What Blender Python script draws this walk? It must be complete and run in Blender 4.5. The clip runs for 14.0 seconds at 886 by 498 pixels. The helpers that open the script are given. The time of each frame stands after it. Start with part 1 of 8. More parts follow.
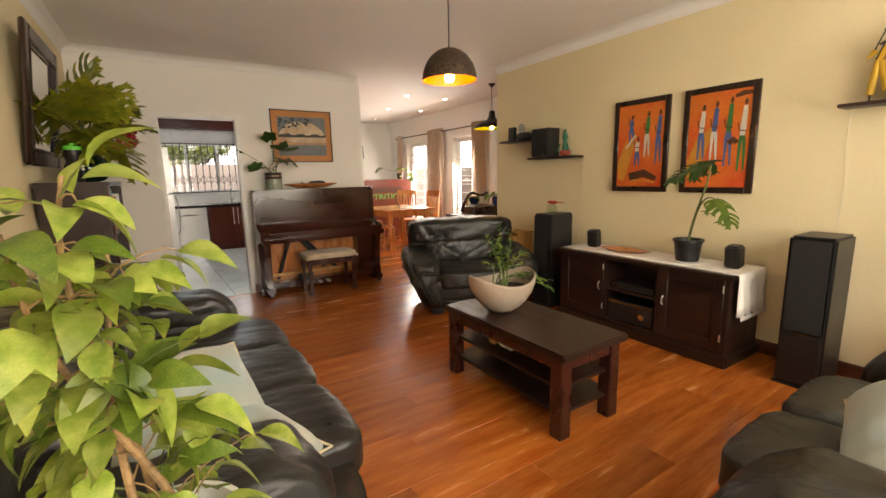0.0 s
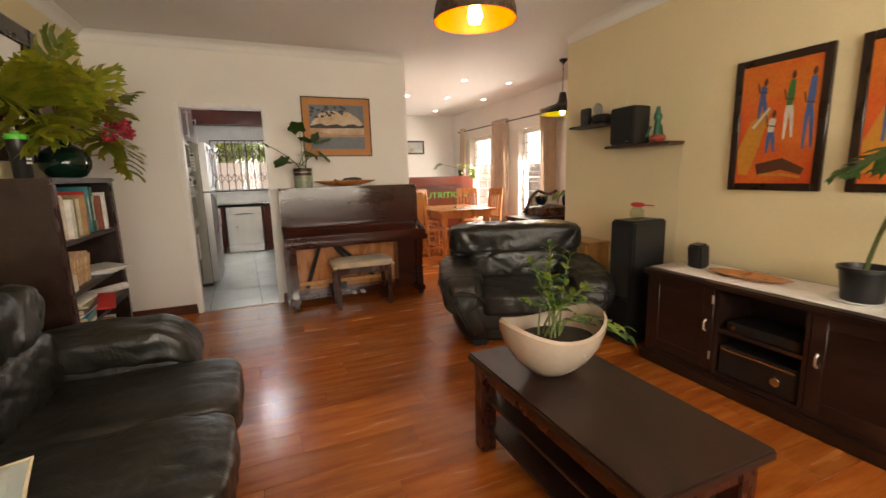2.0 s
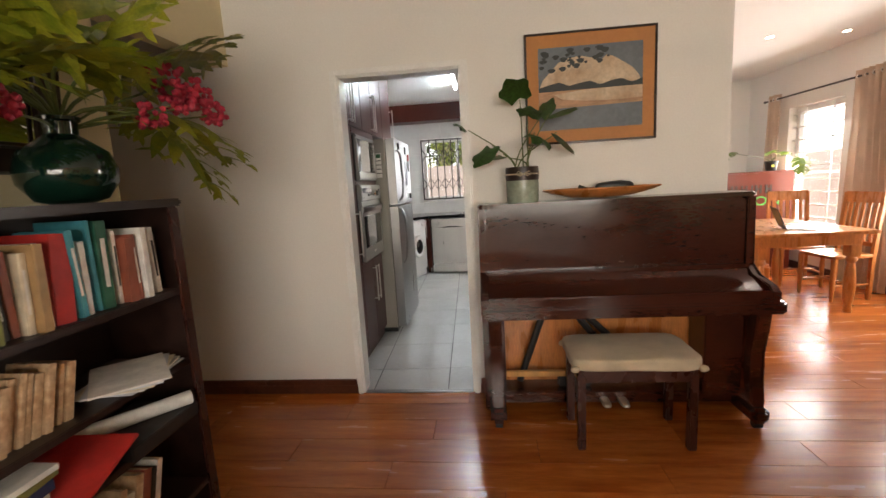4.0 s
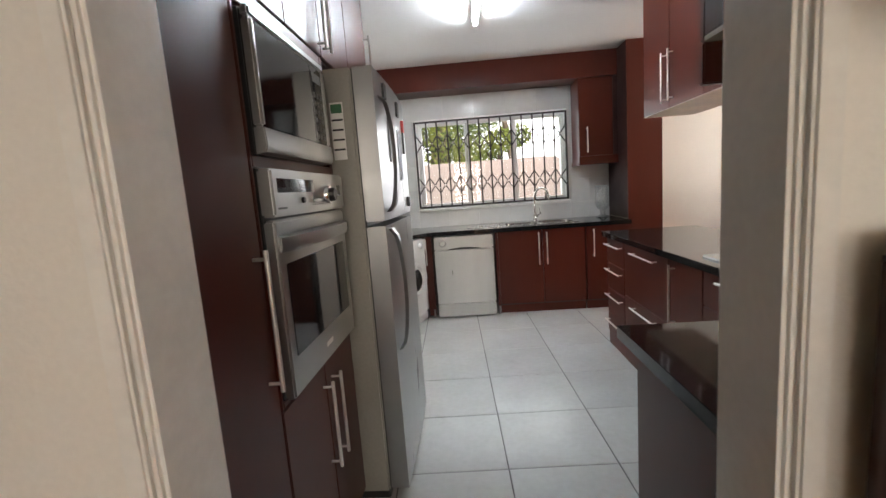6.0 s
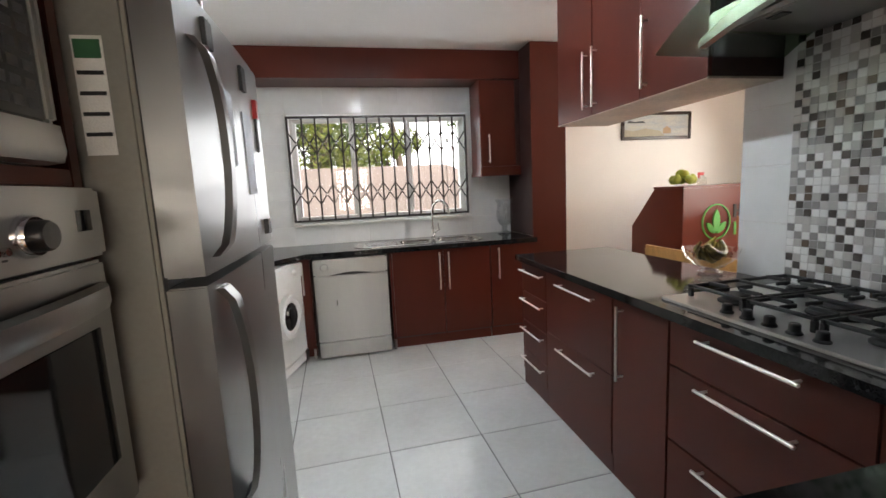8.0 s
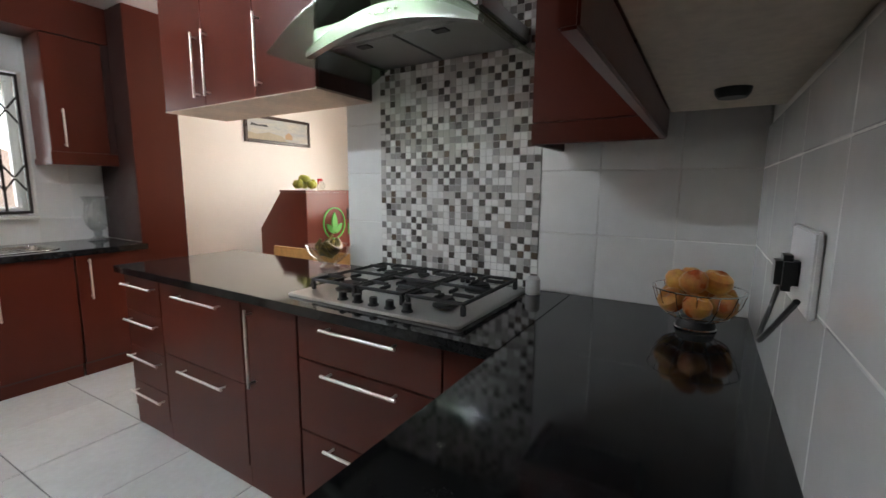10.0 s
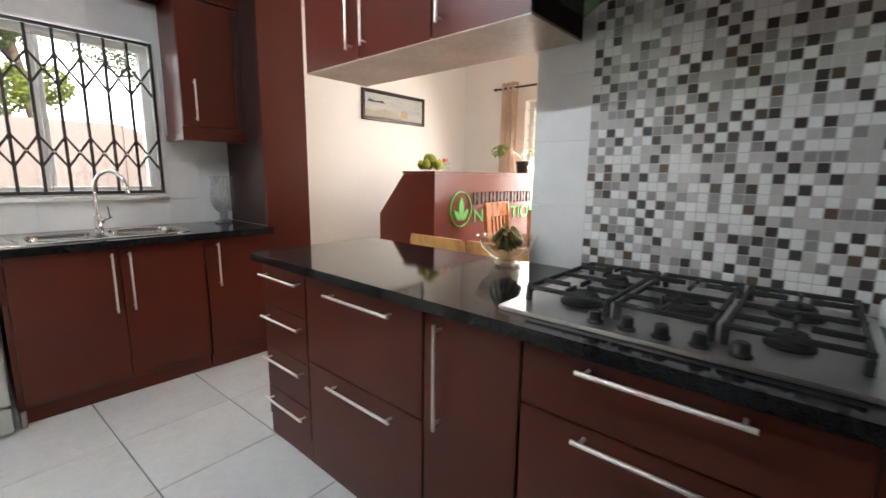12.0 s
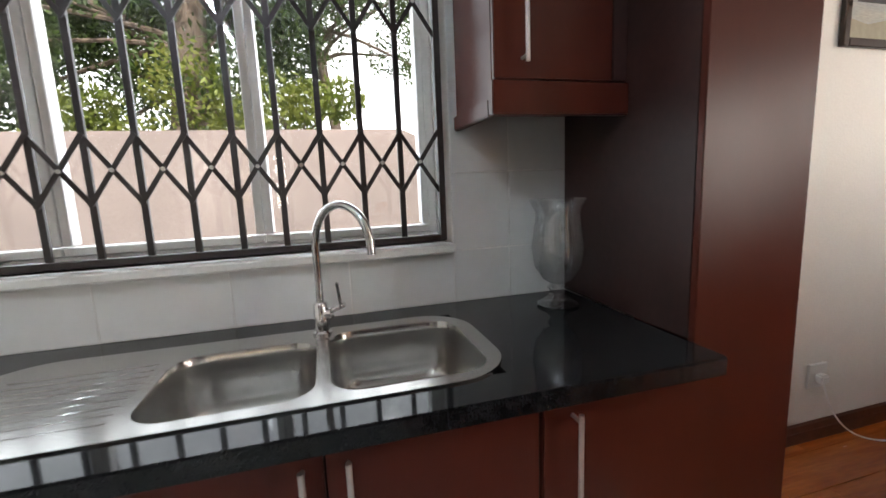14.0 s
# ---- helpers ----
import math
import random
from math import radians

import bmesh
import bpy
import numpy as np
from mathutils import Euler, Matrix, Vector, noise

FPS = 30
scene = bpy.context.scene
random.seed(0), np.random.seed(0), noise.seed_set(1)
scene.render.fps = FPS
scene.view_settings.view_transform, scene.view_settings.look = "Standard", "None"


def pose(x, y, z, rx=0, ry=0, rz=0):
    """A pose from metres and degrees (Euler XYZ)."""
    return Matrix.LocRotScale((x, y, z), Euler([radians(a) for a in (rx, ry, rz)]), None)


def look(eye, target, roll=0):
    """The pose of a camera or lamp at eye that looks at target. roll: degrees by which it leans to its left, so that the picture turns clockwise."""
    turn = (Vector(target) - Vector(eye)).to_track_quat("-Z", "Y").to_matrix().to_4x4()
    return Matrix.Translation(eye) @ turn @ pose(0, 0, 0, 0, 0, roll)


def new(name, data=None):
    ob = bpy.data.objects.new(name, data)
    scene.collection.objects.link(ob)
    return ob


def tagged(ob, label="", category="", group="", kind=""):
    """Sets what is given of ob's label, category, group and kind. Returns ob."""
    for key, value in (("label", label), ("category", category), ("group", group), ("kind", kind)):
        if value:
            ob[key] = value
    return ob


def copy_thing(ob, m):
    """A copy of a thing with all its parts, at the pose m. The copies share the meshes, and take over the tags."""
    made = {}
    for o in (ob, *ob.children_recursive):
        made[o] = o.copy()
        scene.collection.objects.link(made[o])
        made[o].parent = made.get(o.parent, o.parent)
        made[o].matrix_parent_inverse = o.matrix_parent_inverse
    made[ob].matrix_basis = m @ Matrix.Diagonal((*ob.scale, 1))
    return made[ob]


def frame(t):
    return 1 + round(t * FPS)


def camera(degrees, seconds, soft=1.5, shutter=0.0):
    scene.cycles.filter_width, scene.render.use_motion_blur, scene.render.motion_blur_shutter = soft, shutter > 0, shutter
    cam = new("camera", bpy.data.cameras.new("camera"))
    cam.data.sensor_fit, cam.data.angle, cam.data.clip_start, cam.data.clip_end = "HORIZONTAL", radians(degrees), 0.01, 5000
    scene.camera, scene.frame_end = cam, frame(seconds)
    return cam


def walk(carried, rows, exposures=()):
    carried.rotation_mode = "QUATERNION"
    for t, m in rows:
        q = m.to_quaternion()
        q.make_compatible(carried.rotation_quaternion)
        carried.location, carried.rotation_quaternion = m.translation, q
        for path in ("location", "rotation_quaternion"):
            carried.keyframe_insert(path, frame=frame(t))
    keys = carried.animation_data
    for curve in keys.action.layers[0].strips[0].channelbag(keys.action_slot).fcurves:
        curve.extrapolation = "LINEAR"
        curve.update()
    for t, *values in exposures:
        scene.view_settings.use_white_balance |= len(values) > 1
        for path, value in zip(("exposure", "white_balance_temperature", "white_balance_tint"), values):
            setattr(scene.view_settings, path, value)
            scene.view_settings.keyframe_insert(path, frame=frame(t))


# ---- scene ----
from itertools import product

# ---- camera and walk ----
cam = camera(92.1, 14.0, shutter=0.12)
PATH = [
    (0, (1.111, -0.367, 1.369), (2.18, 1.289, 1.027), -1.3),
    (0.5, (1.189, -0.387, 1.366), (2.427, 1.149, 1.035), -1.3),
    (1, (1.322, -0.36, 1.342), (2.632, 1.113, 1.007), -1.1),
    (1.5, (1.551, -0.121, 1.324), (2.696, 1.484, 0.988), -1.3),
    (2, (1.803, 0.27, 1.335), (2.563, 2.088, 0.992), -1.6),
    (2.5, (1.978, 0.733, 1.336), (2.296, 2.677, 0.99), -1.5),
    (3, (2.041, 1.328, 1.356), (2.104, 3.297, 1.013), -3.6),
    (3.5, (2.071, 1.902, 1.373), (1.891, 3.869, 1.057), -3.6),
    (4, (2.01, 2.502, 1.37), (1.803, 4.469, 1.07), -3.3),
    (4.2, (1.978, 2.743, 1.347), (1.764, 4.71, 1.052), -3.2),
    (6.3, (1.529, 4.927, 1.313), (1.423, 6.906, 1.043), -4.1),
    (6.5, (1.533, 5.071, 1.315), (1.449, 7.05, 1.042), -3.8),
    (7, (1.552, 5.307, 1.348), (1.505, 7.288, 1.076), -3.7),
    (7.5, (1.526, 5.378, 1.362), (1.606, 7.358, 1.089), -3.5),
    (8, (1.519, 5.404, 1.364), (1.923, 7.344, 1.091), -2.8),
    (8.5, (1.528, 5.413, 1.366), (2.26, 7.256, 1.105), -1.8),
    (9, (1.545, 5.409, 1.351), (2.594, 7.094, 1.108), -1.1),
    (9.2, (1.556, 5.408, 1.354), (2.72, 7.016, 1.108), -0.8),
    (10.0, (1.585, 5.43, 1.33), (3.25, 6.45, 1.05), 0.4),
    (10.7, (1.61, 5.49, 1.29), (3.445, 6.19, 1.0), 1.1),
    (11.3, (1.634, 5.577, 1.263), (3.445, 6.381, 0.991), 1.3),
    (11.5, (1.644, 5.706, 1.257), (3.408, 6.601, 0.964), 1.9),
    (12, (1.716, 6.187, 1.262), (3.198, 7.487, 0.925), 0.7),
    (12.5, (1.828, 6.729, 1.293), (3.005, 8.309, 0.949), 0.0),
    (13, (1.966, 7.254, 1.307), (2.593, 9.117, 0.938), -0.8),
    (13.5, (2.103, 7.786, 1.305), (2.649, 9.678, 0.953), -1.7),
    (14, (2.308, 8.297, 1.307), (2.834, 10.203, 1.004), -2.4),
]
walk(cam, [(t, look(eye, target, roll)) for t, eye, target, roll in PATH],
     exposures=[(0.0, 0.42, 7200, 12), (1.5, 0.28, 7400, 13), (2.5, 0.52, 7000, 13), (3.0, 0.58, 6800, 13), (4.2, 0.48, 6700, 13), (6.3, 0.58, 6600, 13), (9.2, 0.45, 6700, 13), (11.5, 1.05, 6550, 12), (12.5, 0.44, 6700, 14), (13.5, 0.30, 6600, 14), (14.0, 0.28, 6500, 13)])

# ---- light ----
SUN_ELEV, SUN_AZ = 46.5, 8.0      # sun stands behind the first view, a little to its side
world = bpy.data.worlds.new("sky")
scene.world = world
world.use_nodes = True
wn = world.node_tree
sky = wn.nodes.new("ShaderNodeTexSky")
sky.sky_type, sky.sun_disc = "NISHITA", False
sky.dust_density, sky.air_density, sky.ozone_density = 2.5, 1.0, 0.4      # hazy, nearly white sky
sky.sun_elevation, sky.sun_rotation = radians(SUN_ELEV), radians(180 - SUN_AZ)
wn.links.new(sky.outputs[0], wn.nodes["Background"].inputs[0])
wn.nodes["Background"].inputs[1].default_value = 0.15


def lamp(name, kind, m, energy, color=(1, 1, 1), size=(1, 1)):
    data = bpy.data.lights.new(name, kind)
    data.energy, data.color = energy, color
    if kind == "AREA":
        data.shape, data.size, data.size_y = "RECTANGLE", size[0], size[1]
    elif kind == "SUN":
        data.angle = radians(0.5)
    else:
        data.shadow_soft_size = size[0]
    ob = new(name, data)
    ob.matrix_world = m
    return ob


SUN_FROM = Vector((math.sin(radians(SUN_AZ)) * math.cos(radians(SUN_ELEV)), -math.cos(radians(SUN_AZ)) * math.cos(radians(SUN_ELEV)), math.sin(radians(SUN_ELEV))))
lamp("sun", "SUN", look(SUN_FROM * 30, (0, 0, 0)), 5.0, (1.0, 0.95, 0.86))
# sky light in the window openings
lamp("sky_dining_near", "AREA", look((6.30, 6.505, 1.25), (4.6, 6.4, 0.35)), 64, (1.0, 0.95, 0.87), (0.72, 1.62))
lamp("sky_dining_far", "AREA", look((6.30, 8.35, 1.26), (4.6, 8.1, 0.35)), 76, (1.0, 0.95, 0.87), (0.87, 1.64))
lamp("sky_kitchen", "AREA", look((1.85, 9.87, 1.62), (1.85, 7.6, 1.0)), 11, (0.86, 0.94, 1.0), (1.64, 0.96))
lamp("sky_lounge_back", "AREA", look((2.65, -1.68, 1.53), (2.4, 2.0, 1.0)), 160, (1.0, 0.94, 0.83), (3.2, 1.48))

# ---- materials ----
MATS = {}


def mat(name, color, rough=0.5, metal=0.0, var=0.12, scale=3.0, fine=40.0, bump=0.05, coat=0.0, stretch=(1, 1, 1), sheen=0.0, rand=0.0, contrast=None, trans=0.0, rvar=0.12, spec=0.5, crease=0.0):
    """A surface with variation at two scales, fine relief and uneven gloss. contrast: a second colour for the coarse pattern. rand: variation from piece to piece."""
    m = bpy.data.materials.new(name)
    m.use_nodes = True
    n, l = m.node_tree.nodes, m.node_tree.links
    p = n["Principled BSDF"]
    co = n.new("ShaderNodeTexCoord")
    mp = n.new("ShaderNodeMapping")
    mp.inputs["Scale"].default_value = stretch
    l.new(co.outputs["Object"], mp.inputs[0])
    if rand:
        oi = n.new("ShaderNodeObjectInfo")
        sh = n.new("ShaderNodeVectorMath")
        sh.operation = "ADD"
        ml = n.new("ShaderNodeMath")
        ml.operation = "MULTIPLY"
        ml.inputs[1].default_value = 37.0
        l.new(oi.outputs["Random"], ml.inputs[0])
        l.new(mp.outputs[0], sh.inputs[0])
        l.new(ml.outputs[0], sh.inputs[1])
        vec = sh.outputs[0]
    else:
        vec = mp.outputs[0]
    a = n.new("ShaderNodeTexNoise")
    a.inputs["Scale"].default_value, a.inputs["Detail"].default_value = scale, 4
    b = n.new("ShaderNodeTexNoise")
    b.inputs["Scale"].default_value, b.inputs["Detail"].default_value = fine, 3
    l.new(vec, a.inputs["Vector"])
    l.new(vec, b.inputs["Vector"])
    c2 = contrast or [min(1, c * (1 + var)) for c in color]
    c1 = color if contrast else [c * (1 - var) for c in color]
    ramp = n.new("ShaderNodeValToRGB")
    ramp.color_ramp.elements[0].position, ramp.color_ramp.elements[1].position = 0.35, 0.65
    ramp.color_ramp.elements[0].color, ramp.color_ramp.elements[1].color = (*c1, 1), (*c2, 1)
    l.new(a.outputs["Fac"], ramp.inputs[0])
    mul = n.new("ShaderNodeMapRange")
    mul.inputs["To Min"].default_value, mul.inputs["To Max"].default_value = 1 - var * 0.7, 1 + var * 0.7
    mul.inputs["From Min"].default_value, mul.inputs["From Max"].default_value = 0.3, 0.7
    l.new(b.outputs["Fac"], mul.inputs[0])
    hsv = n.new("ShaderNodeHueSaturation")
    l.new(ramp.outputs[0], hsv.inputs["Color"])
    if rand:
        mr = n.new("ShaderNodeMapRange")
        mr.inputs["To Min"].default_value, mr.inputs["To Max"].default_value = 1 - rand, 1 + rand
        l.new(oi.outputs["Random"], mr.inputs[0])
        mm = n.new("ShaderNodeMath")
        mm.operation = "MULTIPLY"
        l.new(mr.outputs[0], mm.inputs[0])
        l.new(mul.outputs[0], mm.inputs[1])
        l.new(mm.outputs[0], hsv.inputs["Value"])
    else:
        l.new(mul.outputs[0], hsv.inputs["Value"])
    l.new(hsv.outputs[0], p.inputs["Base Color"])
    rr = n.new("ShaderNodeMapRange")
    rr.inputs["To Min"].default_value, rr.inputs["To Max"].default_value = max(0.02, rough * (1 - rvar * 1.5)), min(1, rough * (1 + rvar * 1.5))
    rr.inputs["From Min"].default_value, rr.inputs["From Max"].default_value = 0.3, 0.7
    l.new(a.outputs["Fac"], rr.inputs[0])
    l.new(rr.outputs[0], p.inputs["Roughness"])
    p.inputs["Metallic"].default_value = metal
    p.inputs["Coat Weight"].default_value = coat
    p.inputs["Coat Roughness"].default_value = 0.12
    p.inputs["Sheen Weight"].default_value = sheen
    p.inputs["Specular IOR Level"].default_value = spec
    if bump:
        bp = n.new("ShaderNodeBump")
        bp.inputs["Strength"].default_value, bp.inputs["Distance"].default_value = bump, 0.01
        l.new(b.outputs["Fac"], bp.inputs["Height"])
        if crease:
            cr = n.new("ShaderNodeTexNoise")
            cr.inputs["Scale"].default_value, cr.inputs["Detail"].default_value, cr.inputs["Distortion"].default_value = crease, 3, 1.6
            l.new(vec, cr.inputs["Vector"])
            bc_ = n.new("ShaderNodeBump")
            bc_.inputs["Strength"].default_value, bc_.inputs["Distance"].default_value = 0.28, 0.03
            l.new(cr.outputs["Fac"], bc_.inputs["Height"])
            l.new(bc_.outputs[0], bp.inputs["Normal"])
        l.new(bp.outputs[0], p.inputs["Normal"])
    if trans:
        t = n.new("ShaderNodeBsdfTranslucent")
        l.new(hsv.outputs[0], t.inputs[0])
        mx = n.new("ShaderNodeMixShader")
        mx.inputs[0].default_value = trans
        l.new(p.outputs[0], mx.inputs[1])
        l.new(t.outputs[0], mx.inputs[2])
        l.new(mx.outputs[0], n["Material Output"].inputs[0])
    MATS[name] = m
    return m


def glow(name, color, strength):
    m = bpy.data.materials.new(name)
    m.use_nodes = True
    p = m.node_tree.nodes["Principled BSDF"]
    p.inputs["Base Color"].default_value = (*color, 1)
    p.inputs["Emission Color"].default_value = (*color, 1)
    p.inputs["Emission Strength"].default_value = strength
    return m


def glass(name, color=(1, 1, 1), rough=0.0, gloss=0.05):
    """Thin clear glass: what lies behind it shows through, with a gloss that grows at a slant."""
    m = bpy.data.materials.new(name)
    m.use_nodes = True
    n, l = m.node_tree.nodes, m.node_tree.links
    tr, gl, lw, mx = n.new("ShaderNodeBsdfTransparent"), n.new("ShaderNodeBsdfGlossy"), n.new("ShaderNodeLayerWeight"), n.new("ShaderNodeMixShader")
    pw, fr = n.new("ShaderNodeMath"), n.new("ShaderNodeMapRange")
    pw.operation, pw.inputs[1].default_value = "POWER", 4.0
    fr.inputs["To Min"].default_value, fr.inputs["To Max"].default_value = gloss, 0.7
    tr.inputs[0].default_value = (*color, 1)
    gl.inputs["Roughness"].default_value = rough + 0.02
    l.new(lw.outputs["Facing"], pw.inputs[0])
    l.new(pw.outputs[0], fr.inputs[0])
    l.new(fr.outputs[0], mx.inputs[0])
    l.new(tr.outputs[0], mx.inputs[1])
    l.new(gl.outputs[0], mx.inputs[2])
    l.new(mx.outputs[0], n["Material Output"].inputs[0])
    return m


CREAM = mat("cream_paint", (0.72, 0.625, 0.40), 0.75, var=0.03, scale=1.2, fine=90, bump=0.12)
WHITE = mat("white_wall_paint", (0.80, 0.775, 0.73), 0.75, var=0.03, scale=1.2, fine=90, bump=0.12)
CEIL = mat("ceiling_paint", (0.80, 0.79, 0.77), 0.7, var=0.02, scale=1.0, fine=60, bump=0.06)
TRIMW = mat("white_gloss_paint", (0.80, 0.79, 0.76), 0.35, var=0.05, scale=4, fine=50, bump=0.04)
SKIRT = mat("dark_skirting_wood", (0.085, 0.026, 0.014), 0.35, var=0.3, scale=4, fine=30, stretch=(1, 1, 1), bump=0.06)
PLANK = mat("floor_plank_wood", (0.30, 0.072, 0.012), 0.23, var=0.16, scale=2.4, fine=15, stretch=(0.9, 7, 1), bump=0.01, rand=0.2, contrast=(0.44, 0.138, 0.026), rvar=0.15)
SUBFLOOR = mat("dark_floor_joint", (0.05, 0.02, 0.01), 0.7)
TILE = mat("floor_tile", (0.62, 0.63, 0.61), 0.2, var=0.05, scale=2.5, fine=30, bump=0.012, rand=0.03)
GROUT = mat("tile_grout", (0.16, 0.16, 0.16), 0.9, var=0.15)
WTILE = mat("wall_tile", (0.76, 0.765, 0.75), 0.13, var=0.03, scale=5, fine=14, bump=0.03, rand=0.025)
WGROUT = mat("white_grout", (0.74, 0.73, 0.70), 0.9, var=0.1)
CHERRY = mat("cherry_laminate", (0.072, 0.0142, 0.0082), 0.30, var=0.035, scale=1.6, fine=60, stretch=(4, 4, 0.5), bump=0.0, rvar=0.02, spec=0.22)
# darker version of the cherry colour, for carcasses and a few outer faces
CHERRY_D = mat("darker_laminate", (0.03, 0.01, 0.008), 0.45, var=0.2)
GRANITE = mat("black_granite", (0.006, 0.0065, 0.007), 0.07, var=0.9, scale=30, fine=260, bump=0.0, contrast=(0.013, 0.013, 0.014), spec=0.35)
STEEL = mat("brushed_steel", (0.34, 0.34, 0.33), 0.30, 1.0, var=0.025, scale=1.5, fine=260, stretch=(1, 1, 8), bump=0.012, rvar=0.06)
STEEL_F = mat("fridge_steel", (0.40, 0.40, 0.395), 0.30, 1.0, var=0.025, scale=1.5, fine=260, stretch=(8, 8, 1), bump=0.012, rvar=0.06)
FRSIDE = mat("grey_fridge_side", (0.30, 0.285, 0.25), 0.45, 0.35, var=0.06, scale=3, fine=80, bump=0.04)
CHROME = mat("chrome", (0.75, 0.75, 0.75), 0.09, 1.0, var=0.03)
HANDLE = mat("satin_nickel", (0.80, 0.78, 0.75), 0.42, 1.0, var=0.05)
BLACKGL = mat("black_oven_glass", (0.008, 0.008, 0.009), 0.06, var=0.2, bump=0.0)
BLACKPL = mat("black_plastic", (0.012, 0.012, 0.013), 0.38, var=0.2, bump=0.05, fine=120)
IRON = mat("black_cast_iron", (0.012, 0.012, 0.013), 0.55, var=0.3, bump=0.15, fine=150)
BARPAINT = mat("bronze_bar_paint", (0.03, 0.022, 0.02), 0.42, var=0.2, bump=0.05)
WHITEPL = mat("white_plastic", (0.78, 0.78, 0.77), 0.32, var=0.03)
SINK = mat("sink_steel", (0.50, 0.49, 0.47), 0.22, 1.0, var=0.03, scale=2.0, fine=200, bump=0.01, rvar=0.1)
STEEL_H = mat("hob_steel", (0.58, 0.575, 0.56), 0.33, 1.0, var=0.025, scale=1.5, fine=260, bump=0.01, rvar=0.06)
CLEAR = glass("clear_glass")
THICKGL = glass("thick_clear_glass", (0.92, 0.94, 0.94), 0.0, 0.24)
LEATHER = mat("black_leather", (0.0115, 0.0108, 0.0088), 0.39, var=0.3, scale=4, fine=150, bump=0.10, rvar=0.2, crease=7.0)
DARKWOOD = mat("dark_mahogany", (0.042, 0.012, 0.008), 0.28, var=0.16, scale=3, fine=25, stretch=(4, 4, 2), bump=0.03, coat=0.15)
EBONY = mat("dark_brown_wood", (0.020, 0.0085, 0.006), 0.36, var=0.3, scale=3, fine=25, stretch=(6, 1, 6), bump=0.04)
PIANOW = mat("piano_mahogany", (0.046, 0.0115, 0.0065), 0.17, var=0.15, scale=1.2, fine=25, stretch=(1, 5, 5), bump=0.02, coat=0.35, rvar=0.35)
PINE = mat("orange_pine", (0.46, 0.17, 0.045), 0.3, var=0.2, scale=3, fine=22, stretch=(5, 5, 1), bump=0.03, coat=0.2)
PINE_L = mat("light_pine", (0.56, 0.30, 0.10), 0.4, var=0.15, scale=3, fine=22, stretch=(5, 5, 1), bump=0.03)
FABRIC = mat("beige_fabric", (0.46, 0.38, 0.27), 0.9, var=0.12, scale=8, fine=300, bump=0.2, sheen=0.2)
CURTAIN = mat("beige_curtain_cloth", (0.56, 0.43, 0.33), 0.8, var=0.08, scale=4, fine=200, bump=0.1, sheen=0.25, trans=0.3)
WHITECL = mat("white_cotton_cloth", (0.78, 0.76, 0.72), 0.9, var=0.06, scale=10, fine=250, bump=0.2)
TERRA = mat("soil", (0.03, 0.02, 0.013), 0.95, var=0.5, scale=30, fine=120, bump=0.6)
LEAF = mat("green_leaf", (0.085, 0.155, 0.018), 0.36, var=0.3, scale=5, fine=40, bump=0.06, rand=0.25, trans=0.28, contrast=(0.15, 0.21, 0.03))
LEAF_D = mat("dark_green_leaf", (0.032, 0.080, 0.016), 0.36, var=0.3, scale=9, fine=40, bump=0.06, rand=0.25, trans=0.2)
LEAF_Y = mat("yellow_green_leaf", (0.19, 0.28, 0.035), 0.36, var=0.16, scale=3.5, fine=40, bump=0.06, rand=0.3, trans=0.28, contrast=(0.36, 0.42, 0.09))
STEM = mat("green_stem", (0.10, 0.13, 0.035), 0.5, var=0.25)
BARK = mat("pale_bark", (0.30, 0.19, 0.09), 0.8, var=0.3, scale=20, fine=90, bump=0.3)
SEALWHITE = mat("ceramic_white", (0.36, 0.29, 0.23), 0.25, var=0.06, bump=0.02)


# ---- helpers of the scene ----
ROOT = {}


def thing(name, label, category, at=(0, 0, 0), rz=0.0, group="", kind=""):
    ob = new(name)
    ob.empty_display_size = 0.1
    ob.matrix_basis = pose(*at, 0, 0, rz)
    ROOT[ob] = ob
    return tagged(ob, label, category, group, kind)


def mesh_of(name, bm, material, smooth=True):
    me = bpy.data.meshes.new(name)
    bmesh.ops.recalc_face_normals(bm, faces=bm.faces)
    bm.to_mesh(me)
    bm.free()
    for mt in (material if isinstance(material, (list, tuple)) else [material]):
        me.materials.append(mt)
    if smooth:
        me.shade_smooth()
        me.set_sharp_from_angle(angle=radians(38))
    return me


def part(name, bm, material, parent, label="", local=False, smooth=True):
    """Links a bmesh, drawn in world places (local: in its thing's own), as one mesh object under a thing or a part."""
    root = ROOT[parent]
    if not local:
        bm.transform(root.matrix_basis.inverted())
    ob = new(name, mesh_of(name, bm, material, smooth))
    ob.parent = parent
    ROOT[ob] = root
    return tagged(ob, label)


def solo(name, bm, material, label, category, kind="", group="", smooth=True):
    """A thing or a piece of the setting that is one mesh."""
    ob = new(name, mesh_of(name, bm, material, smooth))
    ROOT[ob] = ob
    return tagged(ob, label, category, group, kind)


def box(lo, hi, bevel=0.0, bm=None, seg=2, m=None):
    bm = bm or bmesh.new()
    r = bmesh.ops.create_cube(bm, size=1)
    vs = r["verts"]
    for v in vs:
        v.co = Vector([lo[i] if v.co[i] < 0 else hi[i] for i in range(3)])
    if m:
        bmesh.ops.transform(bm, matrix=m, verts=vs)
    if bevel:
        es = list({e for v in vs for e in v.link_edges})
        bmesh.ops.bevel(bm, geom=es, offset=bevel, segments=seg, affect="EDGES", clamp_overlap=True)
    return bm


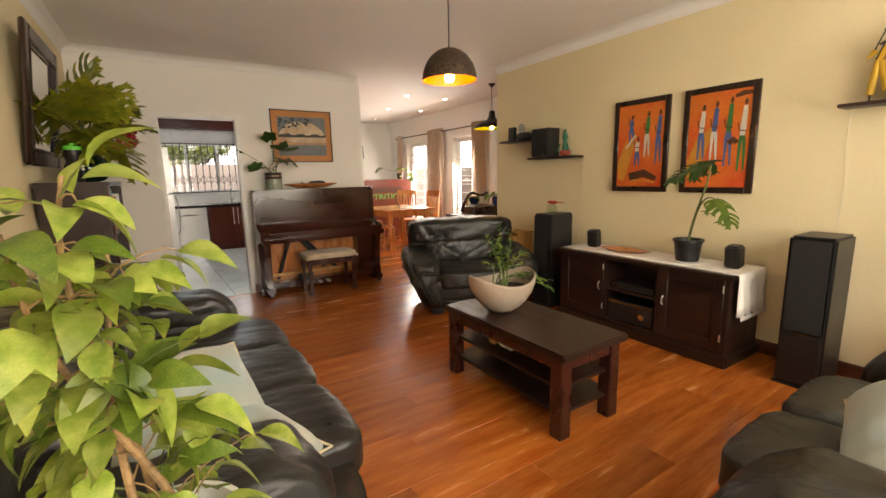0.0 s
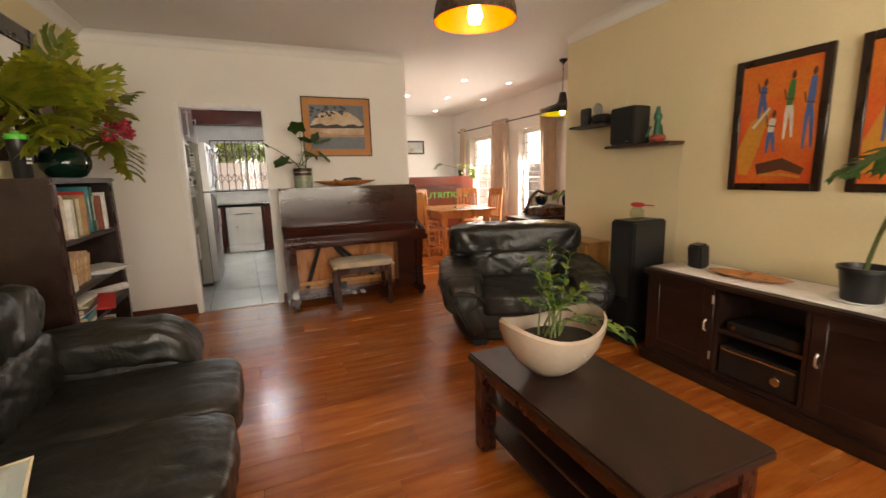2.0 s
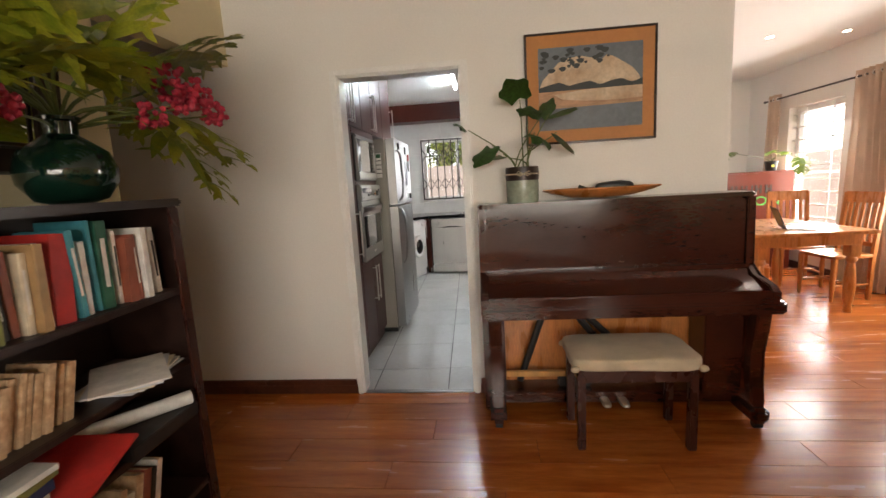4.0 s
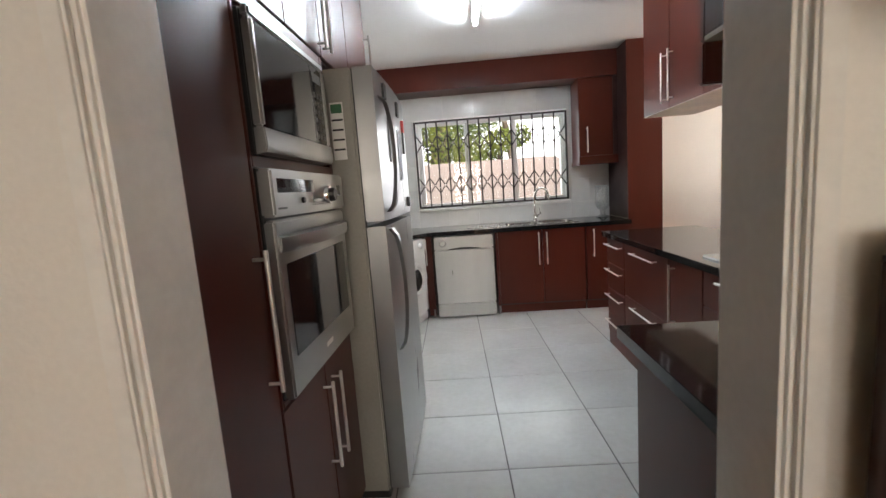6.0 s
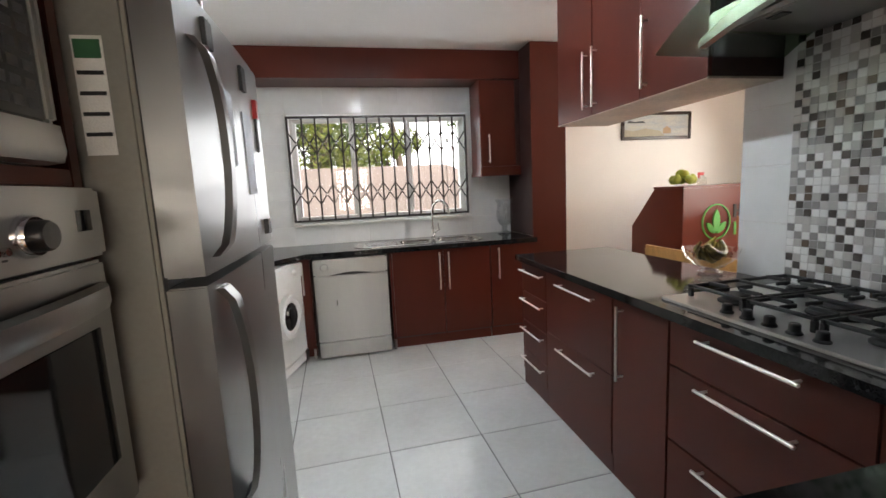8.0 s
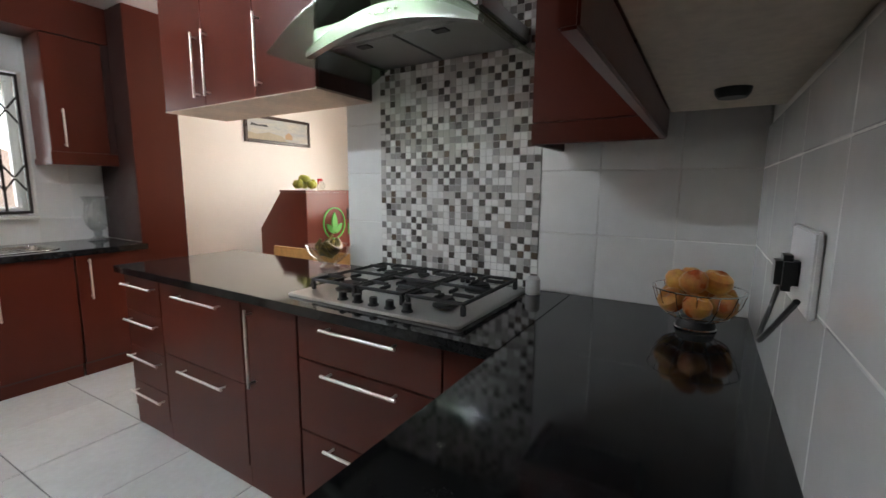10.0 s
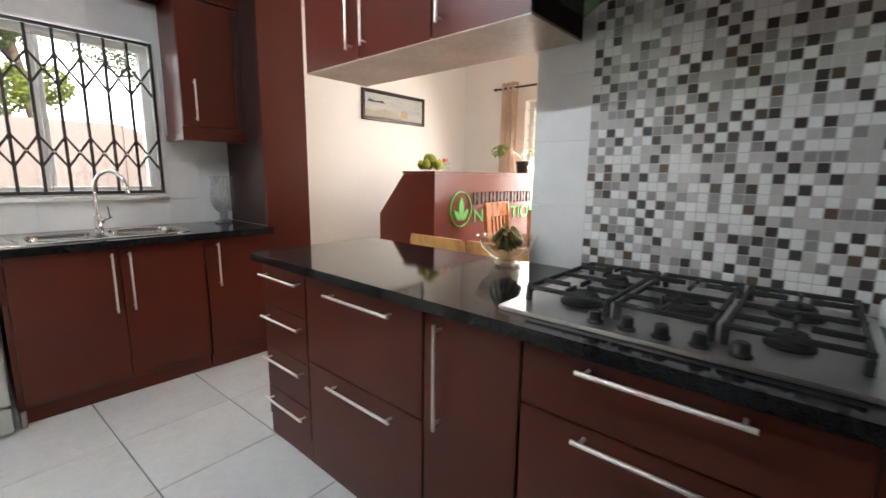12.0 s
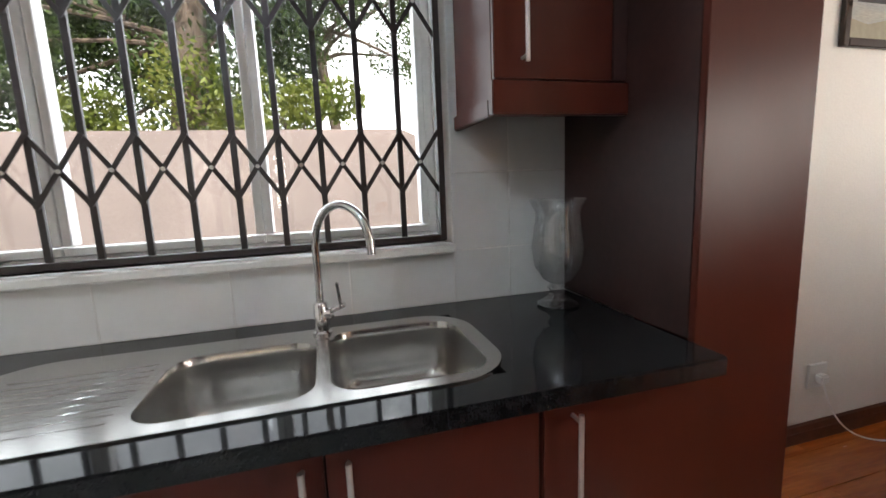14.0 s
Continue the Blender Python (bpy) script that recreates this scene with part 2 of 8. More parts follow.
def rod(p, q, r0, r1=None, bm=None, seg=10, caps=True):
    bm = bm or bmesh.new()
    p, q = Vector(p), Vector(q)
    d = q - p
    m = Matrix.Translation((p + q) / 2) @ d.to_track_quat("Z", "Y").to_matrix().to_4x4()
    bmesh.ops.create_cone(bm, cap_ends=caps, segments=seg, radius1=r0, radius2=r0 if r1 is None else r1, depth=d.length, matrix=m)
    return bm


def lathe(profile, at=(0, 0, 0), seg=28, bm=None, m=None, caps=True):
    bm = bm or bmesh.new()
    rings = []
    for r, z in profile:
        ring = []
        for i in range(seg):
            a = 2 * math.pi * i / seg
            co = Vector((r * math.cos(a), r * math.sin(a), z))
            co = (m @ co) if m else co
            ring.append(bm.verts.new(co + Vector(at)))
        rings.append(ring)
    for a, b in zip(rings, rings[1:]):
        for i in range(seg):
            bm.faces.new((a[i], a[(i + 1) % seg], b[(i + 1) % seg], b[i]))
    if caps and profile[0][0] > 1e-4:
        bm.faces.new(rings[0][::-1])
    if caps and profile[-1][0] > 1e-4:
        bm.faces.new(rings[-1])
    bmesh.ops.remove_doubles(bm, verts=[v for ring in (rings[0], rings[-1]) for v in ring], dist=1e-5)
    return bm


def tube(points, r, bm=None, seg=8, r_end=None):
    bm = bm or bmesh.new()
    pts = [Vector(p) for p in points]
    rings = []
    up = Vector((0.31, 0.17, 0.93)).normalized()
    for i, p in enumerate(pts):
        d = (pts[min(i + 1, len(pts) - 1)] - pts[max(i - 1, 0)]).normalized()
        s = d.cross(up)
        if s.length < 0.05:
            s = d.cross(Vector((1, 0, 0)))
        s.normalize()
        u = s.cross(d)
        rad = r if r_end is None else r + (r_end - r) * i / (len(pts) - 1)
        rings.append([bm.verts.new(p + rad * (math.cos(2 * math.pi * k / seg) * s + math.sin(2 * math.pi * k / seg) * u)) for k in range(seg)])
    for a, b in zip(rings, rings[1:]):
        for k in range(seg):
            bm.faces.new((a[k], a[(k + 1) % seg], b[(k + 1) % seg], b[k]))
    bm.faces.new(rings[0][::-1])
    bm.faces.new(rings[-1])
    return bm


def curve(p0, p1, p2, p3, n=12):
    p0, p1, p2, p3 = map(Vector, (p0, p1, p2, p3))
    return [(1 - t) ** 3 * p0 + 3 * (1 - t) ** 2 * t * p1 + 3 * (1 - t) * t * t * p2 + t ** 3 * p3 for t in [i / n for i in range(n + 1)]]


def prism(outline, axis, lo, hi, bm=None, bevel=0.0):
    """Extrudes an outline of 2D places along an axis (the outline lies in the other two axes, in order)."""
    bm = bm or bmesh.new()
    i = "xyz".index(axis)

    def co(p, d):
        c = list(p)
        c.insert(i, d)
        return Vector(c)
    a = [bm.verts.new(co(p, lo)) for p in outline]
    b = [bm.verts.new(co(p, hi)) for p in outline]
    n = len(outline)
    fs = [bm.faces.new(a[::-1]), bm.faces.new(b)]
    for k in range(n):
        fs.append(bm.faces.new((a[k], a[(k + 1) % n], b[(k + 1) % n], b[k])))
    if bevel:
        es = list({e for f in fs[:2] for e in f.edges})
        bmesh.ops.bevel(bm, geom=es, offset=bevel, segments=2, affect="EDGES", clamp_overlap=True)
    return bm


def pillow(lo, hi, power=0.55, n=14, wrinkle=0.0, seed=0.0, m=None, bm=None, wscale=7.0):
    """A stuffed block: a box with well rounded edges, full faces and creases."""
    target, bm = bm, bmesh.new()
    bmesh.ops.create_cube(bm, size=2)
    bmesh.ops.subdivide_edges(bm, edges=bm.edges[:], cuts=n, use_grid_fill=True)
    c, h = (Vector(lo) + Vector(hi)) / 2, (Vector(hi) - Vector(lo)) / 2
    for v in bm.verts:
        x, y, z = v.co
        p = 2 / power
        k = (abs(x) ** p + abs(y) ** p + abs(z) ** p) ** (-1 / p)
        q = v.co * k
        w = noise.noise(Vector((q.x * h.x, q.y * h.y, q.z * h.z)) * wscale + Vector((seed, seed * 2, 0))) * wrinkle
        w += noise.noise(Vector((q.x * h.x * 2.5, q.y * h.y, q.z * h.z)) * wscale * 2.2 + Vector((seed, 5, 1))) * wrinkle * 0.5
        v.co = Vector((q.x * h.x, q.y * h.y, q.z * h.z)) + q.normalized() * w + c
        if m:
            v.co = m @ v.co
    if target is None:
        return bm
    me = bpy.data.meshes.new("tmp")
    bm.to_mesh(me)
    bm.free()
    target.from_mesh(me)
    bpy.data.meshes.remove(me)
    return target


def framed(lo, hi, axis, width, depth, bm=None, bevel=0.002):
    """Four bars round a rectangle that lies across the axis."""
    bm = bm or bmesh.new()
    i = "xyz".index(axis)
    u, v = [k for k in range(3) if k != i]
    for k, o in ((u, v), (v, u)):
        for side in (0, 1):
            a, b = list(lo), list(hi)
            a[i], b[i] = lo[i], lo[i] + depth
            if side:
                a[k] = hi[k] - width
            else:
                b[k] = lo[k] + width
            if k == v:
                a[o], b[o] = lo[o] + width, hi[o] - width
            box(a, b, bevel, bm, 1)
    return bm


def words(text, size, m, material, name, parent, depth=0.002):
    """Letters in the built-in font, as a mesh."""
    cu = bpy.data.curves.new(name, "FONT")
    cu.body, cu.size, cu.extrude, cu.align_x = text, size, depth, "LEFT"
    tmp = bpy.data.objects.new(name, cu)
    scene.collection.objects.link(tmp)
    me = bpy.data.meshes.new_from_object(tmp.evaluated_get(bpy.context.evaluated_depsgraph_get()))
    bpy.data.objects.remove(tmp)
    bm = bmesh.new()
    bm.from_mesh(me)
    bm.transform(m)
    bpy.data.meshes.remove(me)
    return part(name, bm, material, parent, smooth=False)


def rounded(x0, x1, y0, y1, r, n=6):
    out = []
    for cx, cy, a0 in ((x1 - r, y1 - r, 0), (x0 + r, y1 - r, 90), (x0 + r, y0 + r, 180), (x1 - r, y0 + r, 270)):
        out += [(cx + r * math.cos(radians(a0 + 90 * k / n)), cy + r * math.sin(radians(a0 + 90 * k / n))) for k in range(n + 1)]
    return out


def loft(loops, bm=None, cap=True):
    bm = bm or bmesh.new()
    rings = [[bm.verts.new(p) for p in loop] for loop in loops]
    for a, b in zip(rings, rings[1:]):
        n = len(a)
        for k in range(n):
            bm.faces.new((a[k], a[(k + 1) % n], b[(k + 1) % n], b[k]))
    if cap:
        bm.faces.new(rings[-1])
    return bm


RED = mat("red_plastic", (0.55, 0.03, 0.03), 0.4)
NOTE = mat("paper_note", (0.50, 0.53, 0.58), 0.7, var=0.05)
# ---- structure ----
H = 2.66            # ceiling height of the lounge and dining side
KH = 2.62           # kitchen ceiling


def wall(name, label, material, lo, hi, holes=(), axis="y"):
    """A wall with thickness and openings that go through it. holes: (from, to, bottom, top) along its length."""
    i = 0 if axis == "y" else 1
    bm = bmesh.new()
    cuts = sorted({lo[i], hi[i], *[h[0] for h in holes], *[h[1] for h in holes]})
    for a, b in zip(cuts, cuts[1:]):
        spans, z = [], lo[2]
        for h in sorted([h for h in holes if h[0] <= a + 1e-6 and h[1] >= b - 1e-6], key=lambda h: h[2]):
            spans.append((z, h[2]))
            z = h[3]
        spans.append((z, hi[2]))
        for z0, z1 in spans:
            if z1 - z0 > 1e-4:
                l, r = list(lo), list(hi)
                l[i], r[i], l[2], r[2] = a, b, z0, z1
                box(l, r, 0, bm)
    bmesh.ops.remove_doubles(bm, verts=bm.verts, dist=1e-5)
    return solo(name, bm, material, label, "wall", "structure", smooth=False)


X0, X1, XD = 0.45, 4.75, 6.07       # mirror wall, picture wall, dining window wall
YF, YK, YB, YS = 5.166, 5.27, 9.68, -1.55
wall("wall_mirror_side", "smooth cream painted lounge wall with an open passage", CREAM, (X0 - 0.12, YS, 0), (X0, YF, H), [(4.21, YF, 0, 2.168)], "x")
wall("wall_piano_side", "white painted wall with the kitchen doorway", WHITE, (-1.2, YF, 0), (3.385, YK, H), [(1.135, 1.895, 0, 2.052)])
wall("wall_picture_side", "cream painted wall behind the framed paintings", CREAM, (X1, YS, 0), (X1 + 0.12, 3.94, H), axis="x")
wall("wall_lounge_back", "cream wall with a wide barred window", CREAM, (X0 - 0.12, YS - 0.15, 0), (X1 + 0.12, YS, H), [(1.0, 4.3, 0.75, 2.42)])
wall("wall_dining_side", "white painted wall of the dining room", WHITE, (X1 + 0.12, 3.82, 0), (XD + 0.2, 3.94, H))
wall("wall_dining_windows", "white wall with two tall windows", WHITE, (XD, 3.94, 0), (XD + 0.2, YB, H), [(6.13, 6.88, 0.42, 2.085), (7.9, 8.8, 0.42, 2.10)], "x")
wall("wall_far", "white painted end wall with the kitchen window", WHITE, (0.3, YB, 0), (XD + 0.2, YB + 0.2, H), [(1.0, 2.70, 1.11, 2.115)])
wall("wall_kitchen_units", "white wall behind the tall kitchen units", WHITE, (0.3, YK, 0), (0.45, YB, H), axis="x")
wall("wall_hob", "short wall carrying the tiles behind the hob", WHITE, (3.33, YK, 0), (3.47, 7.10, H), axis="x")
wall("wall_passage", "white wall closing the passage", WHITE, (-1.2, 3.0, 0), (-1.08, YF, H), axis="x")
wall("wall_passage_end", "white wall closing the passage", WHITE, (-1.08, 3.0, 0), (X0 - 0.12, 3.12, H))
solo("ceiling", box((-1.2, YS - 0.15, H), (XD + 0.2, YB + 0.2, H + 0.15)), CEIL, "smooth white painted ceiling", "ceiling", "structure", smooth=False)
solo("ceiling_kitchen", box((0.45, YK, KH), (3.33, YB, H - 0.001)), CEIL, "smooth white kitchen ceiling", "ceiling", "structure", smooth=False)


def cornice(name, pts):
    """A coved strip where wall meets ceiling: runs along x or y at a wall face, out into the room."""
    bm = bmesh.new()
    for (x0, y0), (x1, y1), (nx, ny) in pts:
        prof = [(0.0, -0.085), (0.006, -0.08), (0.012, -0.055), (0.026, -0.03), (0.05, -0.012), (0.078, -0.006), (0.085, 0.0), (0.0, 0.0)]
        a = [bm.verts.new((x0 + nx * d, y0 + ny * d, H + z - 0.002)) for d, z in prof]
        b = [bm.verts.new((x1 + nx * d, y1 + ny * d, H + z - 0.002)) for d, z in prof]
        for k in range(len(prof)):
            j = (k + 1) % len(prof)
            bm.faces.new((a[k], a[j], b[j], b[k]))
        bm.faces.new(a[::-1])
        bm.faces.new(b)
    return solo(name, bm, CEIL, "white coved plaster cornice", "trim", "structure")


cornice("trim_cornice", [((X0, YF), (3.385, YF), (0, -1)), ((X1, YS), (X1, 3.94), (-1, 0)), ((X0, YS), (X0, YF), (1, 0)), ((X0, YS), (X1, YS), (0, 1))])


def skirting(name, runs):
    bm = bmesh.new()
    for lo, hi in runs:
        box((*lo, 0), (*hi, 0.098), 0.006, bm)
        nx = 0.004
        box((lo[0] - nx, lo[1] - nx, 0), (hi[0] + nx, hi[1] + nx, 0.062), 0.003, bm)
    return solo(name, bm, SKIRT, "dark stained wooden skirting board", "skirting", "structure")


skirting("baseboard_lounge", [((X0, YF - 0.018), (1.098, YF)), ((1.935, YF - 0.018), (3.385, YF)), ((X0, YS), (X0 + 0.018, 4.21)), ((X1 - 0.018, YS), (X1, 3.94)), ((X0, YS), (X1, YS + 0.018)), ((-1.08, YF - 0.018), (X0, YF))])
skirting("baseboard_dining", [((3.5, YB - 0.018), (XD, YB)), ((XD - 0.018, 3.94), (XD, YB)), ((X1 + 0.12, 3.94), (XD, 3.958)), ((3.385, YF - 0.01), (3.403, YK)), ((3.47, YK), (3.488, 7.1))])
# the kitchen doorway's frame and sill strip
bm = bmesh.new()
for x0, x1 in ((1.095, 1.15), (1.88, 1.935)):
    box((x0, YF - 0.02, 0), (x1, YK + 0.004, 2.088), 0.006, bm)
    box((x0 + 0.012, YF - 0.032, 0), (x1 - 0.012, YF - 0.018, 2.08), 0.004, bm)
box((1.15, YF - 0.02, 2.036), (1.88, YK + 0.004, 2.088), 0.006, bm)
box((1.14, YF - 0.032, 2.048), (1.89, YF - 0.018, 2.076), 0.004, bm)
door_1 = solo("door_1", bm, TRIMW, "white painted timber door frame without a door", "door frame", "structure")
part("threshold_strip", box((1.15, YF - 0.02, 0.0), (1.88, YF + 0.02, 0.008), 0.003), STEEL, door_1, "thin metal threshold strip")


def window(name, label, x, y0, y1, z0, z1, casements, axis="x", frame_mat=None, hbars=(), w=0.045, stile=0.045):
    """A framed window in a wall opening: frame, casements with panes, sill."""
    fm = frame_mat or TRIMW
    ob = thing(name, label, "window", (0, 0, 0), kind="structure")

    def place(u, d, z):
        return (x + d, u, z) if axis == "x" else (u, x + d, z)

    def bx(u0, u1, d0, d1, za, zb, bevel=0.003, bm=None):
        a, b = place(u0, d0, za), place(u1, d1, zb)
        return box([min(p, q) for p, q in zip(a, b)], [max(p, q) for p, q in zip(a, b)], bevel, bm, 1)
    bm = bmesh.new()
    bx(y0, y1, 0, 0.07, z1 - w, z1, bm=bm)
    bx(y0, y1, 0, 0.07, z0, z0 + w, bm=bm)
    bx(y0, y0 + w, 0, 0.07, z0 + w, z1 - w, bm=bm)
    bx(y1 - w, y1, 0, 0.07, z0 + w, z1 - w, bm=bm)
    part("window_frame", bm, fm, ob)
    step = (y1 - y0 - 2 * w) / casements
    for k in range(casements):
        a, b = y0 + w + k * step, y0 + w + (k + 1) * step
        bm = bmesh.new()
        for u0, u1, za, zb in ((a, b, z0 + w, z0 + w + stile), (a, b, z1 - w - stile, z1 - w), (a, a + stile, z0 + w + stile, z1 - w - stile), (b - stile, b, z0 + w + stile, z1 - w - stile)):
            bx(u0 + 0.002, u1 - 0.002, -0.012, 0.045, za + 0.002, zb - 0.002, bm=bm)
        for zb in hbars:
            bx(a + stile, b - stile, 0.0, 0.03, zb - 0.012, zb + 0.012, bm=bm)
        c = part("casement", bm, fm, ob)
        p = part("pane", bx(a + stile - 0.005, b - stile + 0.005, 0.012, 0.018, z0 + w + stile - 0.005, z1 - w - stile + 0.005, 0), CLEAR, c)
        p.visible_shadow = False
    part("window_sill", bx(y0 - 0.02, y1 + 0.02, -0.16, 0.0, z0 - 0.03, z0, 0.006), fm, ob)
    return ob


window("window_1", "white tall dining window behind thin cross bars", XD + 0.1, 6.13, 6.88, 0.42, 2.085, 1, hbars=(1.25,), w=0.035, stile=0.035)
window("window_2", "white tall dining window behind thin cross bars", XD + 0.1, 7.9, 8.8, 0.42, 2.10, 1, hbars=(1.25,), w=0.035, stile=0.035)
window("window_3", "cream framed kitchen window with three casements", YB + 0.1, 1.0, 2.70, 1.11, 2.115, 3, axis="y", w=0.03, stile=0.028)
# burglar bars on the dining windows
for wy0, wy1, nb in ((6.13, 6.88, 2), (7.9, 8.8, 2)):
    g = thing("burglar_bars", "thin white steel burglar bars in the window opening", "burglar bars", (XD + 0.06, (wy0 + wy1) / 2, 0.42), group="dining window bars")
    for k in range(nb):
        y = wy0 + (k + 0.5) * (wy1 - wy0) / nb
        part("bar", rod((XD + 0.06, y, 0.42), (XD + 0.06, y, 2.085), 0.006, seg=6), TRIMW, g)
    for k in range(10):
        z = 0.52 + 0.165 * k
        part("rail", box((XD + 0.052, wy0, z - 0.007), (XD + 0.057, wy1, z + 0.007)), TRIMW, g)
# the lounge window behind the start of the walk, with bars
window("window_4", "white wide lounge window with four casements", YS - 0.1, 1.0, 4.3, 0.75, 2.42, 4, axis="y")
g = thing("burglar_bars", "dark steel burglar bars in the lounge window", "burglar bars", (2.65, YS - 0.03, 0.75))
for k in range(24):
    part("bar", rod((1.07 + k * 0.137, YS - 0.03, 0.75), (1.07 + k * 0.137, YS - 0.03, 2.42), 0.009, seg=6), BARPAINT, g)
for z in (0.9, 1.07, 1.24, 1.41, 1.58, 1.75, 1.92, 2.09, 2.25, 2.40):
    part("rail", box((1.0, YS - 0.034, z - 0.012), (4.3, YS - 0.026, z + 0.012)), BARPAINT, g)

# sub floors under planks and tiles
floor_w = solo("floor", box((-1.2, YS - 0.15, -0.12), (XD + 0.2, YB + 0.2, -0.012)), SUBFLOOR, "reddish brown laminated plank floor", "floor", "structure", smooth=False)
floor_k = solo("floor_kitchen", box((0.45, YF, -0.012), (3.42, YB, -0.003)), GROUT, "pale grey ceramic tile floor with dark joints", "floor", "structure", smooth=False)
# ---- plants ----
LEAF_MESHES = {}


def strip(bm, pts, widths, normal, fold=0.15):
    """A leaf blade along a midrib: three places across, folded a little along the rib."""
    rows = []
    for i, (p, w) in enumerate(zip(pts, widths)):
        d = (pts[min(i + 1, len(pts) - 1)] - pts[max(i - 1, 0)]).normalized()
        s = d.cross(normal).normalized()
        rows.append([bm.verts.new(p - s * w + normal * w * fold), bm.verts.new(p), bm.verts.new(p + s * w + normal * w * fold)])
    for a, b in zip(rows, rows[1:]):
        for k in (0, 1):
            bm.faces.new((a[k], a[k + 1], b[k + 1], b[k]))
    return bm


def leaf_mesh(key, material, kind, seed=0, width=0.22, droop=0.25):
    """One leaf of length 1 along +y, its face up."""
    if key in LEAF_MESHES:
        return LEAF_MESHES[key]
    rnd = random.Random(seed)
    bm = bmesh.new()
    up = Vector((0, 0, 1))
    if kind == "oval":
        n = 8
        pts = [Vector((0.04 * math.sin(3 * t + seed), t, -droop * t * t + 0.08 * math.sin(math.pi * t))) for t in [i / n for i in range(n + 1)]]
        strip(bm, pts, [max(0.004, width * math.sin(math.pi * (i / n) ** 0.75) ** 0.9) for i in range(n + 1)], up, 0.3)
    elif kind == "lobed":
        n = 8
        rib = [Vector((0.05 * math.sin(2 * t + seed), t * 0.8, -droop * t * t)) for t in [i / n for i in range(n + 1)]]
        strip(bm, rib, [0.03 + 0.13 * math.sin(math.pi * min(1, 0.15 + i / n * 0.85)) for i in range(n + 1)], up, 0.1)
        for side in (-1, 1):
            for k in range(7):
                t = 0.03 + k * 0.135
                base = rib[min(n, int(t * n + 0.5))]
                ang = radians(112 - 92 * t + rnd.uniform(-8, 8))
                ln = width * (1.35 - abs(t - 0.35) * 1.2) * rnd.uniform(0.85, 1.15)
                d = Vector((side * math.sin(ang), math.cos(ang), 0))
                pp = [base + d * ln * j / 4 + Vector((0, 0.1 * ln * (j / 4) ** 2, -0.35 * ln * (j / 4) ** 2)) for j in range(5)]
                strip(bm, pp, [0.055, 0.068, 0.078, 0.055, 0.004], up, 0.12)
                e = pp[3]
                for s in (-1, 1):
                    d2 = (Matrix.Rotation(s * radians(48), 3, "Z") @ d)
                    strip(bm, [e, e + d2 * ln * 0.2 + Vector((0, 0, -0.03)), e + d2 * ln * 0.36 + Vector((0, 0, -0.07))], [0.042, 0.036, 0.003], up, 0.1)
    elif kind == "round":
        n = 18
        c = bm.verts.new((0, 0.45, -0.02))
        ring = []
        for k in range(n):
            a = 2 * math.pi * k / n
            r = 0.5 * (1 + 0.14 * math.sin(5 * a + seed) + 0.06 * math.sin(9 * a)) * (0.72 if abs(a - 1.5 * math.pi) < 0.25 else 1)
            ring.append(bm.verts.new((r * math.cos(a) * 1.05, 0.45 + r * math.sin(a), -droop * r * r * 2 + 0.05 * math.sin(5 * a + 1))))
        for k in range(n):
            bm.faces.new((c, ring[k], ring[(k + 1) % n]))
    me = mesh_of(key, bm, material)
    LEAF_MESHES[key] = me
    return me


def put_leaf(parent, me, base, way, size, roll=0.0, name="leaf"):
    y = Vector(way).normalized()
    x = y.cross(Vector((0, 0, 1)))
    x = x.normalized() if x.length > 0.05 else Vector((1, 0, 0))
    z = x.cross(y)
    m = Matrix((x, y, z)).transposed().to_4x4()
    m = Matrix.Translation(base) @ m @ Matrix.Rotation(radians(roll), 4, "Y") @ Matrix.Diagonal((size, size, size, 1))
    ob = new(name, me)
    ob.parent = parent
    ob.matrix_basis = ROOT[parent].matrix_basis.inverted() @ m
    return ob


def plant(name, label, at, pot, stems, group=""):
    """pot: (profile, material, soil height, soil radius); stems: list of (points, radius, leaf mesh, leaf size, way, roll)."""
    t = thing(name, label, "potted plant", at, group=group)
    p = part("pot", lathe(pot[0], at, 32), pot[1], t)
    part("soil", lathe([(pot[3], 0.0), (pot[3] * 0.6, 0.006), (0.0, 0.008)], (at[0], at[1], at[2] + pot[2]), 20), TERRA, p)
    for pts, r, me, size, way, roll in stems:
        part("stem", tube(pts, r, seg=6, r_end=r * 0.6), STEM, t)
        put_leaf(t, me, pts[-1], way, size, roll)
    return t


# ---- lounge: sofas ----


def bowed(bm, hw, h, amount):
    """Draws the outer side of an arm in towards the floor."""
    for v in bm.verts:
        f = max(0.0, min(1.0, 1 - v.co.z / h))
        v.co.x *= 1 - amount / hw * f * f
    return bm


def creased(bm, ways, depth, spread):
    """Presses long slanting creases into a stuffed piece, on its front and top."""
    for v in bm.verts:
        for i, (u, slope) in enumerate(ways):
            q = v.co.x - u - slope * (v.co.z - 0.6) + 0.03 * math.sin(9 * v.co.z + i)
            v.co.y += depth * math.exp(-(q / spread) ** 2)
            v.co.z -= 0.6 * depth * math.exp(-(q / spread) ** 2)
    return bm


